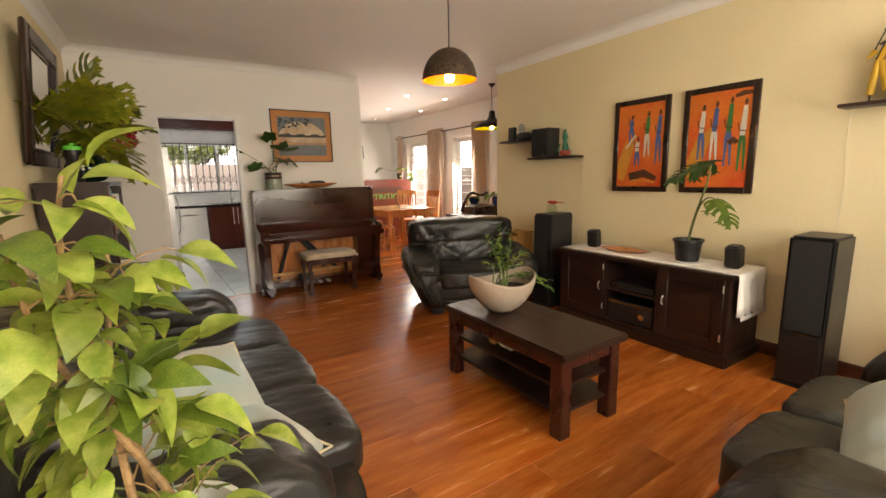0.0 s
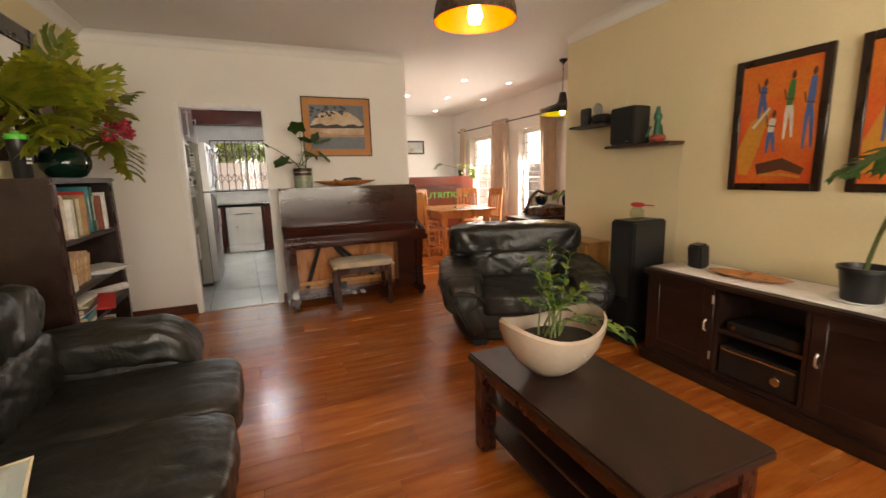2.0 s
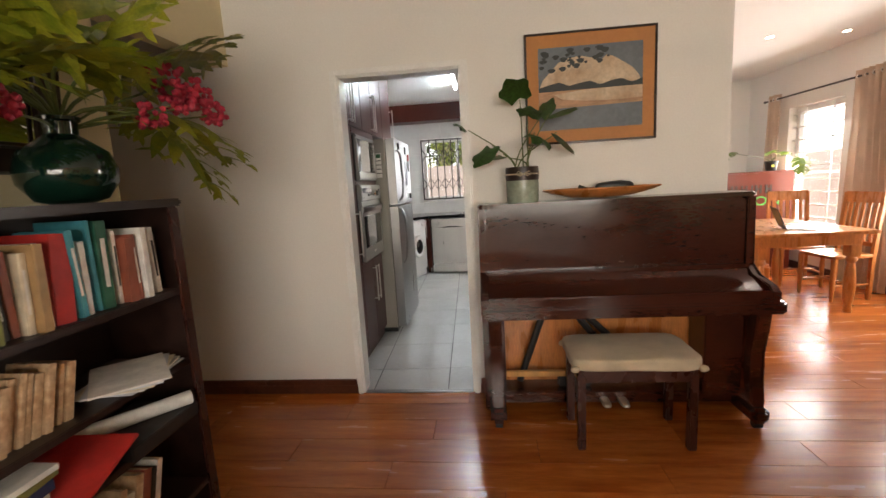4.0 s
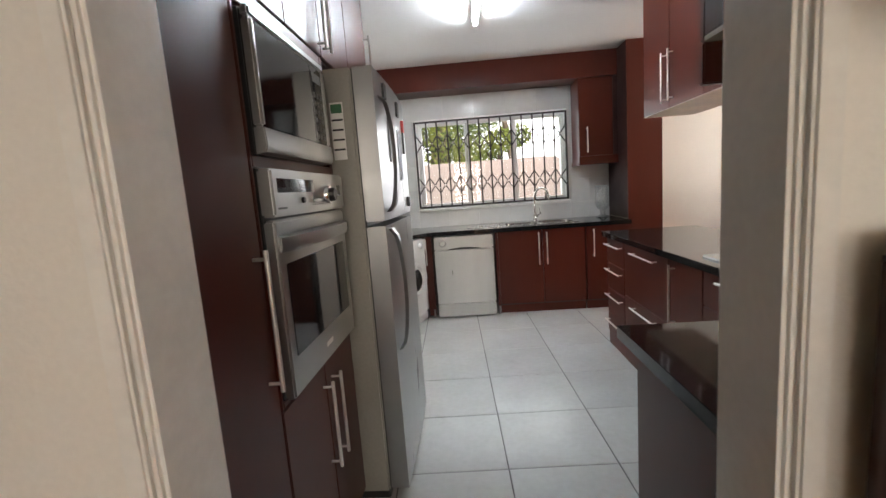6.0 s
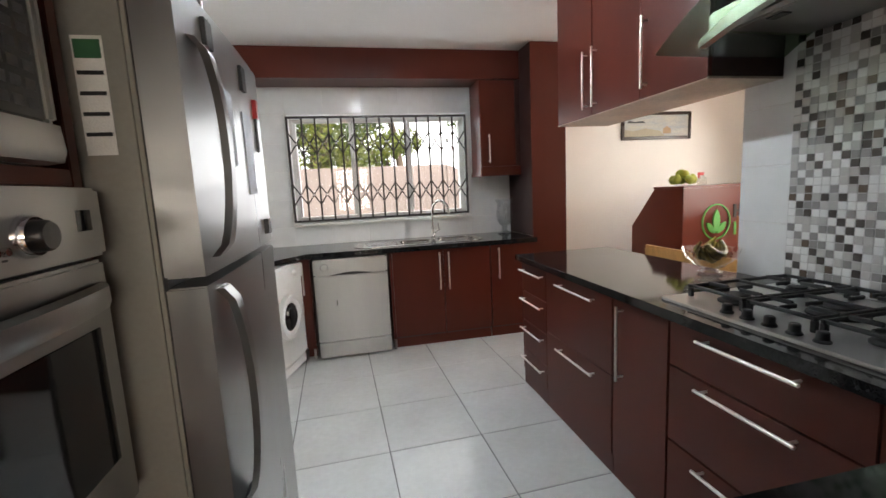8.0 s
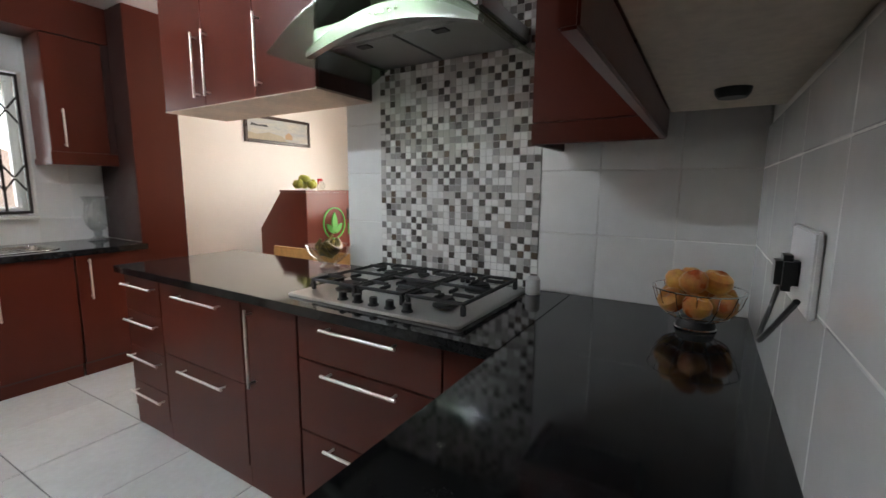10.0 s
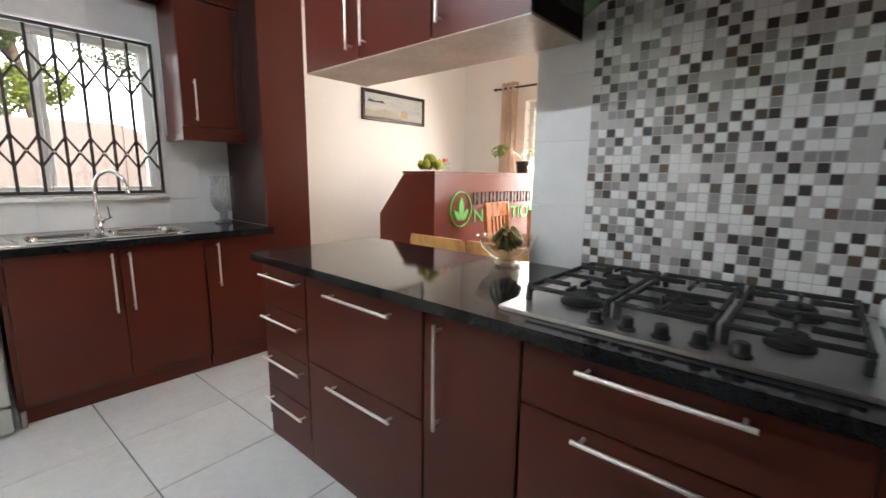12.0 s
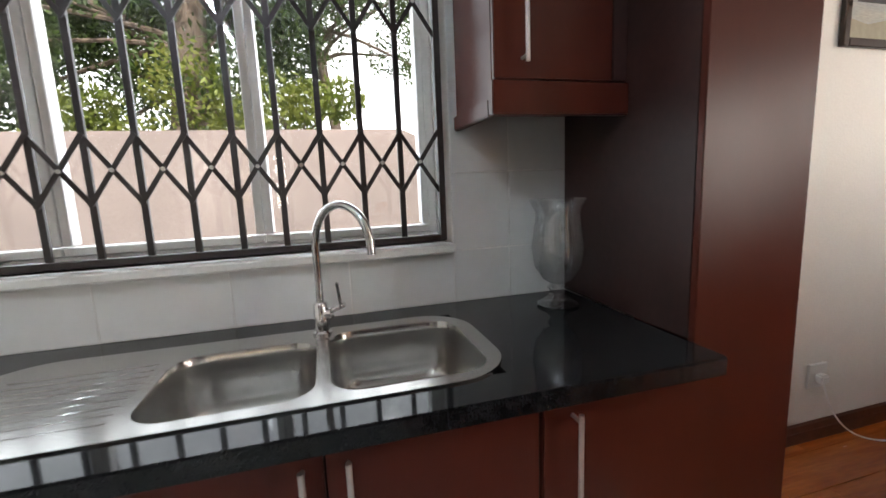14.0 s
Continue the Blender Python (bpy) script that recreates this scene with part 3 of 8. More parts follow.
def sofa(name, label, x0, x1, y0, y1, facing, seats, seat_z=0.45, back_z=0.88, arm_z=0.62, arm_w=0.30, rot=0.0, at=None, seed=1, wide=False, arm_in=0.15, bow=0.11, slope=0.0):
    """A stuffed leather sofa. Local frame: length along x, front towards -y, built round its middle."""
    L, D = x1 - x0, y1 - y0
    w, d = (L, D) if facing in ("+y", "-y") else (D, L)
    rz = {"-y": 0, "+x": 90, "+y": 180, "-x": -90}[facing]
    s = thing(name, label, "sofa", (*(at or ((x0 + x1) / 2, (y0 + y1) / 2)), 0), rz + rot)
    hw, hd = w / 2, d / 2
    r = random.Random(int(seed * 10))
    part("base", bowed(pillow((-hw + 0.10, -hd + 0.09, 0.04), (hw - 0.10, hd - 0.02, 0.17), 0.34, 12, 0.005, seed), hw, arm_z, bow), LEATHER, s, "black leather plinth roll", local=True)
    part("front_apron", bowed(pillow((-hw + 0.09, -hd + 0.05, 0.14), (hw - 0.09, -hd + 0.30, seat_z - 0.06), 0.34, 14, 0.006, seed + 2), hw, arm_z, bow), LEATHER, s, "smooth padded front panel", local=True)
    for sx in (-1, 1):
        a, b = sorted((sx * hw, sx * (hw - arm_w)))
        arm = part("armrest", bowed(pillow((a, -hd + arm_in, 0.05), (b, hd - 0.06, arm_z - 0.05), 0.36, 18, 0.006, seed + sx), hw, arm_z, bow), LEATHER, s, local=True)
        pad = pillow((a - 0.035, -hd + arm_in - 0.02, arm_z - 0.15), (b + 0.035, hd - 0.16, arm_z + 0.035), 0.52, 20, 0.018, seed + 3 * sx, wscale=9)
        for v in pad.verts:
            f = max(0.0, (-hd + arm_in + 0.17 - v.co.y) / 0.2)
            v.co.z -= 0.11 * f * f + slope * (hd - 0.16 - v.co.y)
        part("arm_cushion", pad, LEATHER, arm, "plump creased arm pad rolled over the front", local=True)
        if slope:
            q = hw - 0.04
            for off in (0.0, 0.028):
                pts = [(sx * (q - off - bow * 0.9), -hd + 0.035, 0.12), (sx * (q - off - bow * 0.55), -hd + 0.02, 0.24), (sx * (q - off - bow * 0.2), -hd + 0.015, 0.36), (sx * (q - off - 0.02), -hd + 0.02, 0.44), (sx * (q - off - 0.09), -hd + 0.012, 0.475 - off), (sx * (q - off - 0.19), -hd + 0.02, 0.45 - off), (sx * (q - off - 0.25), -hd + 0.05, 0.40 - off)]
                part("piping", tube(pts, 0.008, seg=7), LEATHER, arm, "raised leather piping", local=True)
        for fy in (-hd + 0.18, hd - 0.12):
            part("foot", box((sx * (hw - 0.10 - bow) - 0.06, fy - 0.06, 0.0), (sx * (hw - 0.10 - bow) + 0.06, fy + 0.06, 0.06), 0.012), BLACKPL, s, local=True)
    n = seats
    sw = (w - 2 * arm_w) / n
    part("back_frame", pillow((-hw + 0.07, hd - 0.26, 0.08), (hw - 0.07, hd, back_z - 0.06), 0.36, 14, 0.008, seed + 5), LEATHER, s, local=True)
    over = arm_w - 0.07 if wide else 0.05
    for k in range(n):
        a = -hw + arm_w + k * sw
        seat = creased(pillow((a - 0.005, -hd, seat_z - 0.17), (a + sw + 0.005, hd - 0.22, seat_z + 0.02), 0.30, 24, 0.012, seed + k, wscale=6), [(a + sw * r.uniform(0.15, 0.85), r.uniform(-1, 1)) for _ in range(2)], 0.006, 0.02)
        part("seat_cushion", seat, LEATHER, s, "creased black leather seat cushion", local=True)
        low = creased(pillow((a - 0.05, hd - 0.40, seat_z - 0.02), (a + sw + 0.05, hd - 0.06, back_z - 0.19), 0.42, 26, 0.014, seed + 10 + k, wscale=7), [(a + sw * r.uniform(0.0, 1.0), r.choice((-2.2, 1.8, 1.1, -1.3))) for _ in range(5)], 0.008, 0.02)
        part("back_cushion", low, LEATHER, s, "creased black leather lower back cushion", local=True)
        lo_x = a - (over if k == 0 else 0.02)
        hi_x = a + sw + (over if k == n - 1 else 0.02)
        head = creased(pillow((lo_x, hd - 0.38, back_z - 0.25), (hi_x, hd + 0.02, back_z + 0.02), 0.40 if wide else 0.46, 28, 0.016, seed + 20 + k, wscale=8), [(lo_x + (hi_x - lo_x) * (j + r.uniform(0.2, 0.8)) / 6, r.uniform(-1.2, 1.2)) for j in range(6)], 0.009, 0.02)
        part("head_cushion", head, LEATHER, s, "puffy black leather head cushion", local=True)
    return s


sofa("sofa", "long black leather three-seat sofa with soft creased cushions", 0.53, 1.64, 0.66, 2.90, "+x", 3, back_z=0.92, seed=2.0, arm_in=0.22)
sofa("sofa", "black leather two-seat sofa in a patch of sunlight", 2.20, 3.88, -0.80, 0.24, "+y", 2, back_z=0.73, arm_w=0.33, arm_z=0.60, seed=7.0)
sofa("armchair", "wide black leather armchair with puffy creased back", 0.0, 1.30, 0.0, 0.95, "-y", 1, seat_z=0.43, back_z=0.88, arm_z=0.60, arm_w=0.27, rot=-22, at=(3.76, 3.28), seed=4.0, wide=True, arm_in=0.04, bow=0.17, slope=0.13)["category"] = "armchair"

# ---- cushions ----
CUSH = mat("pale_floral_cushion", (0.24, 0.32, 0.32), 0.5, var=0.05, scale=3.2, fine=200, bump=0.1, sheen=0.2, contrast=(0.34, 0.35, 0.29))
PIPE = mat("cushion_seam", (0.50, 0.42, 0.28), 0.9)


def cushion(at, rot, size=0.45, thick=0.17):
    m = pose(*at, *rot)
    t = thing("scatter_cushion", "pale blue and cream floral scatter cushion", "cushion", at, group="floral cushions")
    t.matrix_basis = m
    bm = bmesh.new()
    n = 16
    for side in (1, -1):
        g = [[None] * (n + 1) for _ in range(n + 1)]
        for i in range(n + 1):
            for j in range(n + 1):
                u, v = i / n * 2 - 1, j / n * 2 - 1
                e = max(0.0, (1 - u ** 4) * (1 - v ** 4)) ** 0.55
                pin = 1 - 0.07 * (1 - abs(u) ** 3) * abs(v) ** 6 - 0.07 * (1 - abs(v) ** 3) * abs(u) ** 6
                z = side * thick / 2 * e + 0.006 * noise.noise(Vector((u * 3, v * 3, side + at[0] * 5)))
                g[i][j] = bm.verts.new((u * size / 2 * pin, v * size / 2 * pin, z))
        for i in range(n):
            for j in range(n):
                bm.faces.new((g[i][j], g[i + 1][j], g[i + 1][j + 1], g[i][j + 1]))
    bmesh.ops.remove_doubles(bm, verts=bm.verts, dist=0.004)
    part("cover", bm, CUSH, t, local=True)
    k = size / 2 * 0.995
    pts = []
    for a, b in (((-1, -1), (1, -1)), ((1, -1), (1, 1)), ((1, 1), (-1, 1)), ((-1, 1), (-1, -1))):
        for q in range(8):
            f = q / 8
            u, v = a[0] + (b[0] - a[0]) * f, a[1] + (b[1] - a[1]) * f
            pin = 1 - 0.07 * (1 - abs(u) ** 3) * abs(v) ** 6 - 0.07 * (1 - abs(v) ** 3) * abs(u) ** 6
            pts.append((u * k * pin, v * k * pin, 0))
    pts.append(pts[0])
    part("piping", tube(pts, 0.005, seg=6), PIPE, t, "narrow sewn edge", local=True)
    return t


cushion((1.10, 1.16, 0.63), (34, 6, 18), 0.48, 0.17)
cushion((1.16, 0.99, 0.565), (10, 5, 30), 0.48, 0.15)
cushion((2.86, -0.22, 0.67), (-38, -6, 12), 0.54, 0.16)
cushion((2.74, -0.34, 0.57), (-14, 4, 24), 0.48, 0.15)

# ---- coffee table ----
ct = thing("coffee_table", "dark mahogany coffee table with two lower shelves", "coffee table", (2.915, 1.5, 0))
part("tabletop", box((2.655, 0.965, 0.44), (3.185, 2.035, 0.482), 0.008), EBONY, ct, "dark scuffed tabletop")
part("apron", box((2.69, 1.0, 0.375), (3.15, 2.0, 0.44), 0.003), DARKWOOD, ct)
for x, y in product((2.675, 3.065), (0.99, 1.93)):
    part("leg", box((x, y, 0), (x + 0.078, y + 0.078, 0.44), 0.005), DARKWOOD, ct, "square reddish wooden leg")
for z in (0.12, 0.265):
    part("shelf", box((2.70, 1.02, z), (3.14, 1.98, z + 0.02), 0.003), EBONY, ct)
# things on its shelf
cap = solo("cloth_cap", pillow((2.85, 1.18, 0.286), (3.02, 1.36, 0.345), 0.8, 8, 0.01), BLACKPL, "crumpled black cap on the table shelf", "cap")
solo("paper_packet", box((2.80, 1.50, 0.286), (2.93, 1.62, 0.316), 0.006, m=None), WHITECL, "small white packet on the table shelf", "packet")
solo("toy_block", box((2.78, 1.64, 0.286), (2.86, 1.70, 0.318), 0.008), PINE_L, "small yellow wooden block on the table shelf", "block")
# boat-shaped planter
pl = thing("bowl_planter", "cream ceramic boat-shaped planter with a leafy zz plant", "potted plant", (2.90, 1.70, 0.482))


def boat(inset, zoff):
    loops = []
    for t in [0, 0.15, 0.35, 0.6, 0.85, 1.0]:
        lp = []
        for k in range(32):
            a = 2 * math.pi * k / 32
            r = (0.08 + 0.155 * math.sin(t * math.pi / 2) ** 0.8) - inset
            h = 0.185 + 0.065 * abs(math.cos(a)) ** 2.2
            lp.append((2.90 + r * 1.04 * math.cos(a), 1.70 + r * 0.78 * math.sin(a), 0.483 + zoff + h * t))
        loops.append(lp)
    return loops


out, inn = boat(0, 0), boat(0.012, 0.012)
bm = bmesh.new()
seq = out + [inn[-1]] + inn[::-1][1:]

rings = [[bm.verts.new(p) for p in lp] for lp in seq]
for a, b in zip(rings, rings[1:]):
    for k in range(32):
        bm.faces.new((a[k], a[(k + 1) % 32], b[(k + 1) % 32], b[k]))
bm.faces.new(rings[0][::-1])
bm.faces.new(rings[-1])
part("bowl", bm, SEALWHITE, pl, "smooth cream ceramic bowl")
part("soil", lathe([(0.19, 0.0), (0.12, 0.012), (0.0, 0.016)], (0, 0, 0), 28, m=Matrix.Translation((2.90, 1.70, 0.63)) @ Matrix.Diagonal((1, 0.75, 1, 1))), TERRA, pl)
rnd = random.Random(11)
zz = [leaf_mesh("zz_leaf_a", LEAF, "oval", 1, 0.21, 0.2), leaf_mesh("zz_leaf_b", LEAF_D, "oval", 2, 0.23, 0.3)]
ends = [(0.0, 0.02, 0.40), (0.06, -0.04, 0.36), (-0.07, 0.05, 0.33), (0.03, 0.08, 0.30), (0.14, -0.05, 0.22), (-0.05, -0.07, 0.28), (0.30, -0.10, 0.03), (0.20, 0.02, 0.13), (0.36, -0.06, -0.03), (-0.13, -0.02, 0.18)]
for ex, ey, ez in ends:
    p0 = Vector((2.89 + rnd.uniform(-0.05, 0.05), 1.70 + rnd.uniform(-0.04, 0.04), 0.635))
    p3 = Vector((2.89 + ex, 1.70 + ey, 0.63 + ez))
    pts = curve(p0, p0 + Vector((ex * 0.1, ey * 0.1, 0.16)), p3 - Vector((ex * 0.3, ey * 0.3, ez * 0.3 - 0.03)), p3, 9)
    part("stem", tube(pts, 0.0055, seg=6, r_end=0.002), STEM, pl)
    for i in range(3, 10):
        d = (pts[min(i + 1, 9)] - pts[i - 1]).normalized()
        s = d.cross(Vector((rnd.uniform(-0.4, 0.4), rnd.uniform(-0.4, 0.4), 1))).normalized()
        for sg in (-1, 1):
            put_leaf(pl, zz[rnd.randrange(2)], pts[i], s * sg + d * 0.7 + Vector((0, 0, 0.15)), rnd.uniform(0.042, 0.066), rnd.uniform(-30, 30))

# ---- television cabinet ----
tv = thing("tv_cabinet", "dark mahogany low cabinet with doors and open shelves", "cabinet", (4.47, 1.65, 0))
TX0, TX1, TY0, TY1 = 4.235, 4.725, 0.925, 2.39
part("plinth", box((TX0 - 0.03, TY0 - 0.03, 0), (TX1, TY1 + 0.03, 0.085), 0.012), EBONY, tv, "moulded plinth")
part("body", box((TX0 + 0.30, TY0, 0.085), (TX1, TY1, 0.625), 0.003), EBONY, tv)
for a, b in ((TY0, TY0 + 0.03), (TY0 + 0.49, TY0 + 0.515), (TY1 - 0.505, TY1 - 0.48), (TY1 - 0.03, TY1)):
    part("upright", box((TX0, a, 0.085), (TX0 + 0.30, b, 0.625), 0.003), EBONY, tv)
part("top", box((TX0 - 0.025, TY0 - 0.025, 0.625), (TX1, TY1 + 0.025, 0.66), 0.008), EBONY, tv)
part("shelf", box((TX0 + 0.01, TY0 + 0.515, 0.36), (TX0 + 0.30, TY1 - 0.505, 0.38), 0.002), EBONY, tv)
part("bottom", box((TX0, TY0 + 0.03, 0.085), (TX0 + 0.30, TY1 - 0.03, 0.11), 0.002), EBONY, tv)
for a, b, hy in ((TY0 + 0.032, TY0 + 0.488, TY0 + 0.45), (TY1 - 0.478, TY1 - 0.032, TY1 - 0.44)):
    d = part("door", framed((TX0 - 0.002, a, 0.112), (TX0 + 0.02, b, 0.622), "x", 0.065, 0.022), EBONY, tv, "panelled cabinet door")
    part("door_panel", box((TX0 + 0.006, a + 0.06, 0.17), (TX0 + 0.018, b - 0.06, 0.565), 0.006), EBONY, d)
    part("handle", tube([(TX0 - 0.002, hy, 0.35), (TX0 - 0.022, hy, 0.365), (TX0 - 0.022, hy, 0.405), (TX0 - 0.002, hy, 0.42)], 0.006, seg=8), HANDLE, d, "small pewter drop handle")
    for hz in (0.18, 0.53):
        part("hinge", rod((TX0 - 0.004, b - 0.004 if hy < b - 0.1 and a < 1.5 else a + 0.004, hz), (TX0 - 0.004, b - 0.004 if hy < b - 0.1 and a < 1.5 else a + 0.004, hz + 0.05), 0.006, seg=8), HANDLE, d)
dvd = thing("dvd_player", "flat black disc player with cables on the shelf", "disc player", (4.42, 1.66, 0.38))
part("body", box((4.27, 1.47, 0.382), (4.52, 1.85, 0.435), 0.004), BLACKPL, dvd)
part("knob", lathe([(0.0, 0.016), (0.014, 0.016), (0.016, 0.0)], (4.27, 1.80, 0.41), 14, m=Matrix.Rotation(radians(-90), 4, "Y")), CHROME, dvd)
amp = thing("amplifier", "black amplifier with steel front trim", "amplifier", (4.42, 1.66, 0.11))
part("body", box((4.255, 1.46, 0.112), (4.53, 1.87, 0.285), 0.006), BLACKPL, amp)
part("trim", box((4.25, 1.47, 0.262), (4.256, 1.86, 0.272), 0.001), CHROME, amp)
part("knob", lathe([(0.0, 0.02), (0.024, 0.02), (0.028, 0.0)], (4.255, 1.55, 0.19), 18, m=Matrix.Rotation(radians(-90), 4, "Y")), CHROME, amp)
# runner cloth with lace hem over the near end
bm = bmesh.new()
prof = [(0.66 + 0.004, 2.41)] + [(0.664, 2.41 - 1.51 * k / 10) for k in range(1, 10)] + [(0.662, 0.893), (0.64, 0.885), (0.60, 0.884), (0.52, 0.885), (0.44, 0.883), (0.37, 0.884)]
xs = [4.27 + 0.42 * k / 14 for k in range(15)]
grid = []
for x in xs:
    row = []
    for i, (z, y) in enumerate(prof):
        fall = max(0, i - 10) / 5
        row.append(bm.verts.new((x, y - 0.012 * fall * (1 + math.sin(x * 60)), z)))
    grid.append(row)
for a, b in zip(grid, grid[1:]):
    for k in range(len(prof) - 1):
        bm.faces.new((a[k], a[k + 1], b[k + 1], b[k]))
runner = solo("table_runner", bm, WHITECL, "white cotton runner with lace hem hanging over the end", "table runner")
md = runner.modifiers.new("thick", "SOLIDIFY")
md.thickness = 0.0025
for k in range(14):
    x = 4.285 + 0.028 * k
    part("lace_tooth", prism([(x, 0.372), (x + 0.028, 0.372), (x + 0.02, 0.342), (x + 0.008, 0.342)], "y", 0.862, 0.865), WHITECL, runner)
# things on the cabinet
for y, lab in ((2.22, "small black desk loudspeaker leaning back"), (1.02, "small black desk loudspeaker with curved side")):
    s = thing("desk_speaker", lab, "loudspeaker", (4.5, y, 0.664), group="desk speakers")
    part("cabinet", box((-0.05, -0.05, 0), (0.05, 0.05, 0.165), 0.014, m=pose(4.50, y, 0.664, 0, -6, 0)), BLACKPL, s)
    part("cone", lathe([(0.0, -0.008), (0.02, -0.004), (0.036, 0.003), (0.04, 0.0)], (4.452, y, 0.77), 20, m=Matrix.Rotation(radians(-96), 4, "Y")), IRON, s)
    part("tweeter", lathe([(0.0, 0.004), (0.012, 0.003), (0.015, 0.0)], (4.458, y, 0.715), 16, m=Matrix.Rotation(radians(-96), 4, "Y")), CHROME, s)
bt = solo("wooden_boat_dish", lathe([(0.02, 0.004), (0.3, 0.010), (0.42, 0.028), (0.40, 0.030), (0.25, 0.016), (0.0, 0.012)], (0, 0, 0), 28, m=Matrix.Translation((4.46, 1.87, 0.662)) @ Matrix.Rotation(radians(6), 4, "Z") @ Matrix.Diagonal((0.22, 0.55, 1, 1))), PINE, "shallow boat-shaped wooden dish", "dish")
POT_BLACK = [(0.075, 0.0), (0.08, 0.004), (0.098, 0.15), (0.108, 0.152), (0.108, 0.17), (0.098, 0.17), (0.092, 0.13), (0.0, 0.13)]
solo("saucer", lathe([(0.10, 0.0), (0.13, 0.014), (0.126, 0.016), (0.095, 0.006), (0.0, 0.006)], (4.47, 1.34, 0.664), 28), WHITEPL, "white plastic plant saucer", "saucer")
mon = leaf_mesh("monstera_leaf", LEAF_D, "lobed", 5, 0.42, 0.3)
mon2 = leaf_mesh("monstera_leaf_b", LEAF, "lobed", 8, 0.40, 0.45)
b0 = Vector((4.47, 1.34, 0.80))
plant("monstera", "young monstera with two long stems in a black pot", (4.47, 1.34, 0.670), (POT_BLACK, BLACKPL, 0.132, 0.092), [
    (curve(b0, b0 + Vector((0, -0.02, 0.25)), b0 + Vector((0.02, -0.10, 0.40)), (4.47, 1.22, 1.40), 10), 0.011, mon, 0.30, (-0.45, 0.75, -0.1), 25),
    (curve(b0, b0 + Vector((0, -0.04, 0.25)), (4.46, 1.26, 1.22), (4.44, 1.15, 1.145), 10), 0.007, mon2, 0.22, (-0.25, -0.6, -0.35), 10),
])

# ---- loudspeakers ----
for y0, lab in ((0.425, "tall black floor-standing loudspeaker beside the cabinet"), (2.60, "tall black floor-standing loudspeaker with a glass bird on top")):
    s = thing("floor_speaker", lab, "loudspeaker", (4.46, y0 + 0.115, 0), group="floor speakers")
    part("cabinet", box((4.31, y0, 0.012), (4.64, y0 + 0.23, 0.955), 0.014), BLACKPL, s)
    part("grille", box((4.295, y0 + 0.012, 0.36), (4.311, y0 + 0.218, 0.945), 0.008), mat("speaker_cloth", (0.010, 0.010, 0.010), 0.95, var=0.3, fine=500, bump=0.3) if y0 < 1 else MATS["speaker_cloth"], s, "black cloth grille")
    part("lower_grille", box((4.297, y0 + 0.012, 0.03), (4.311, y0 + 0.218, 0.345), 0.006), BLACKPL, s)
    part("badge", box((4.292, y0 + 0.09, 0.352), (4.297, y0 + 0.14, 0.358)), CHROME, s)
    part("base", box((4.30, y0 - 0.008, 0), (4.65, y0 + 0.238, 0.014), 0.003), BLACKPL, s)
bird = thing("glass_bird", "red bird figurine standing on a pale glass ball", "figurine", (4.45, 2.715, 0.955))
part("ball", lathe([(0.02, 0.0), (0.04, 0.01), (0.052, 0.035), (0.05, 0.065), (0.03, 0.09), (0.0, 0.098)], (4.45, 2.715, 0.955), 20), glass("pale_green_glass", (0.85, 0.9, 0.8), 0.15), bird)
part("bird", pillow((4.43, 2.65, 1.05), (4.47, 2.78, 1.085), 0.9, 6, 0.0, bm=box((4.447, 2.56, 1.063), (4.453, 2.67, 1.072), 0.002)), RED, bird, "bright red bird")

# ---- wall shelves ----
for y0, y1, z, lab in ((3.23, 3.70, 1.745, "short dark floating shelf with a radio"), (2.58, 3.225, 1.535, "dark floating shelf with loudspeaker and figurine"), (0.12, 0.585, 1.735, "dark floating shelf with loudspeaker and tin figure"), (-0.42, 0.135, 1.53, "dark floating shelf with old cameras")):
    solo("wall_shelf", box((4.58, y0, z - 0.022), (4.749, y1, z), 0.004), EBONY, lab, "shelf", group="floating shelves")
for y0, y1, z, h in ((2.90, 3.17, 1.535, 0.30), (0.125, 0.34, 1.735, 0.317)):
    s = thing("shelf_speaker", "black bookshelf loudspeaker on a floating shelf", "loudspeaker", (4.66, (y0 + y1) / 2, z), group="shelf speakers")
    part("cabinet", box((4.565, y0, z + 0.001), (4.745, y1 - 0.03, z + h), 0.008), BLACKPL, s)
    part("grille", box((4.55, y0 + 0.008, z + 0.015), (4.566, y1 - 0.038, z + h - 0.012), 0.006), MATS["speaker_cloth"], s, "black cloth grille")
    part("badge", box((4.548, y0 + 0.03, z + 0.02), (4.551, y0 + 0.07, z + 0.026)), CHROME, s)
TINY, TINR, TING = mat("yellow_tin", (0.65, 0.40, 0.03), 0.4), mat("red_tin", (0.35, 0.05, 0.03), 0.4), mat("green_tin", (0.02, 0.13, 0.07), 0.4)
# tin figure with yellow trousers: one plain mesh
bm = bmesh.new()
rod((4.66, 0.462, 1.735), (4.66, 0.462, 1.78), 0.006, 0.006, bm, 6)
rod((4.66, 0.375, 1.735), (4.66, 0.390, 1.80), 0.006, 0.006, bm, 6)
rod((4.66, 0.465, 1.775), (4.66, 0.445, 1.97), 0.020, 0.017, bm, 10)
rod((4.66, 0.392, 1.79), (4.66, 0.437, 1.97), 0.020, 0.017, bm, 10)
rod((4.66, 0.441, 1.965), (4.655, 0.398, 2.075), 0.022, 0.026, bm, 10)
rod((4.655, 0.398, 2.075), (4.65, 0.372, 2.115), 0.026, 0.006, bm, 10)
rod((4.65, 0.376, 2.10), (4.65, 0.363, 2.15), 0.007, 0.006, bm, 6)
pillow((4.63, 0.325, 2.125), (4.67, 0.372, 2.165), 0.8, 5, 0.008, bm=bm)
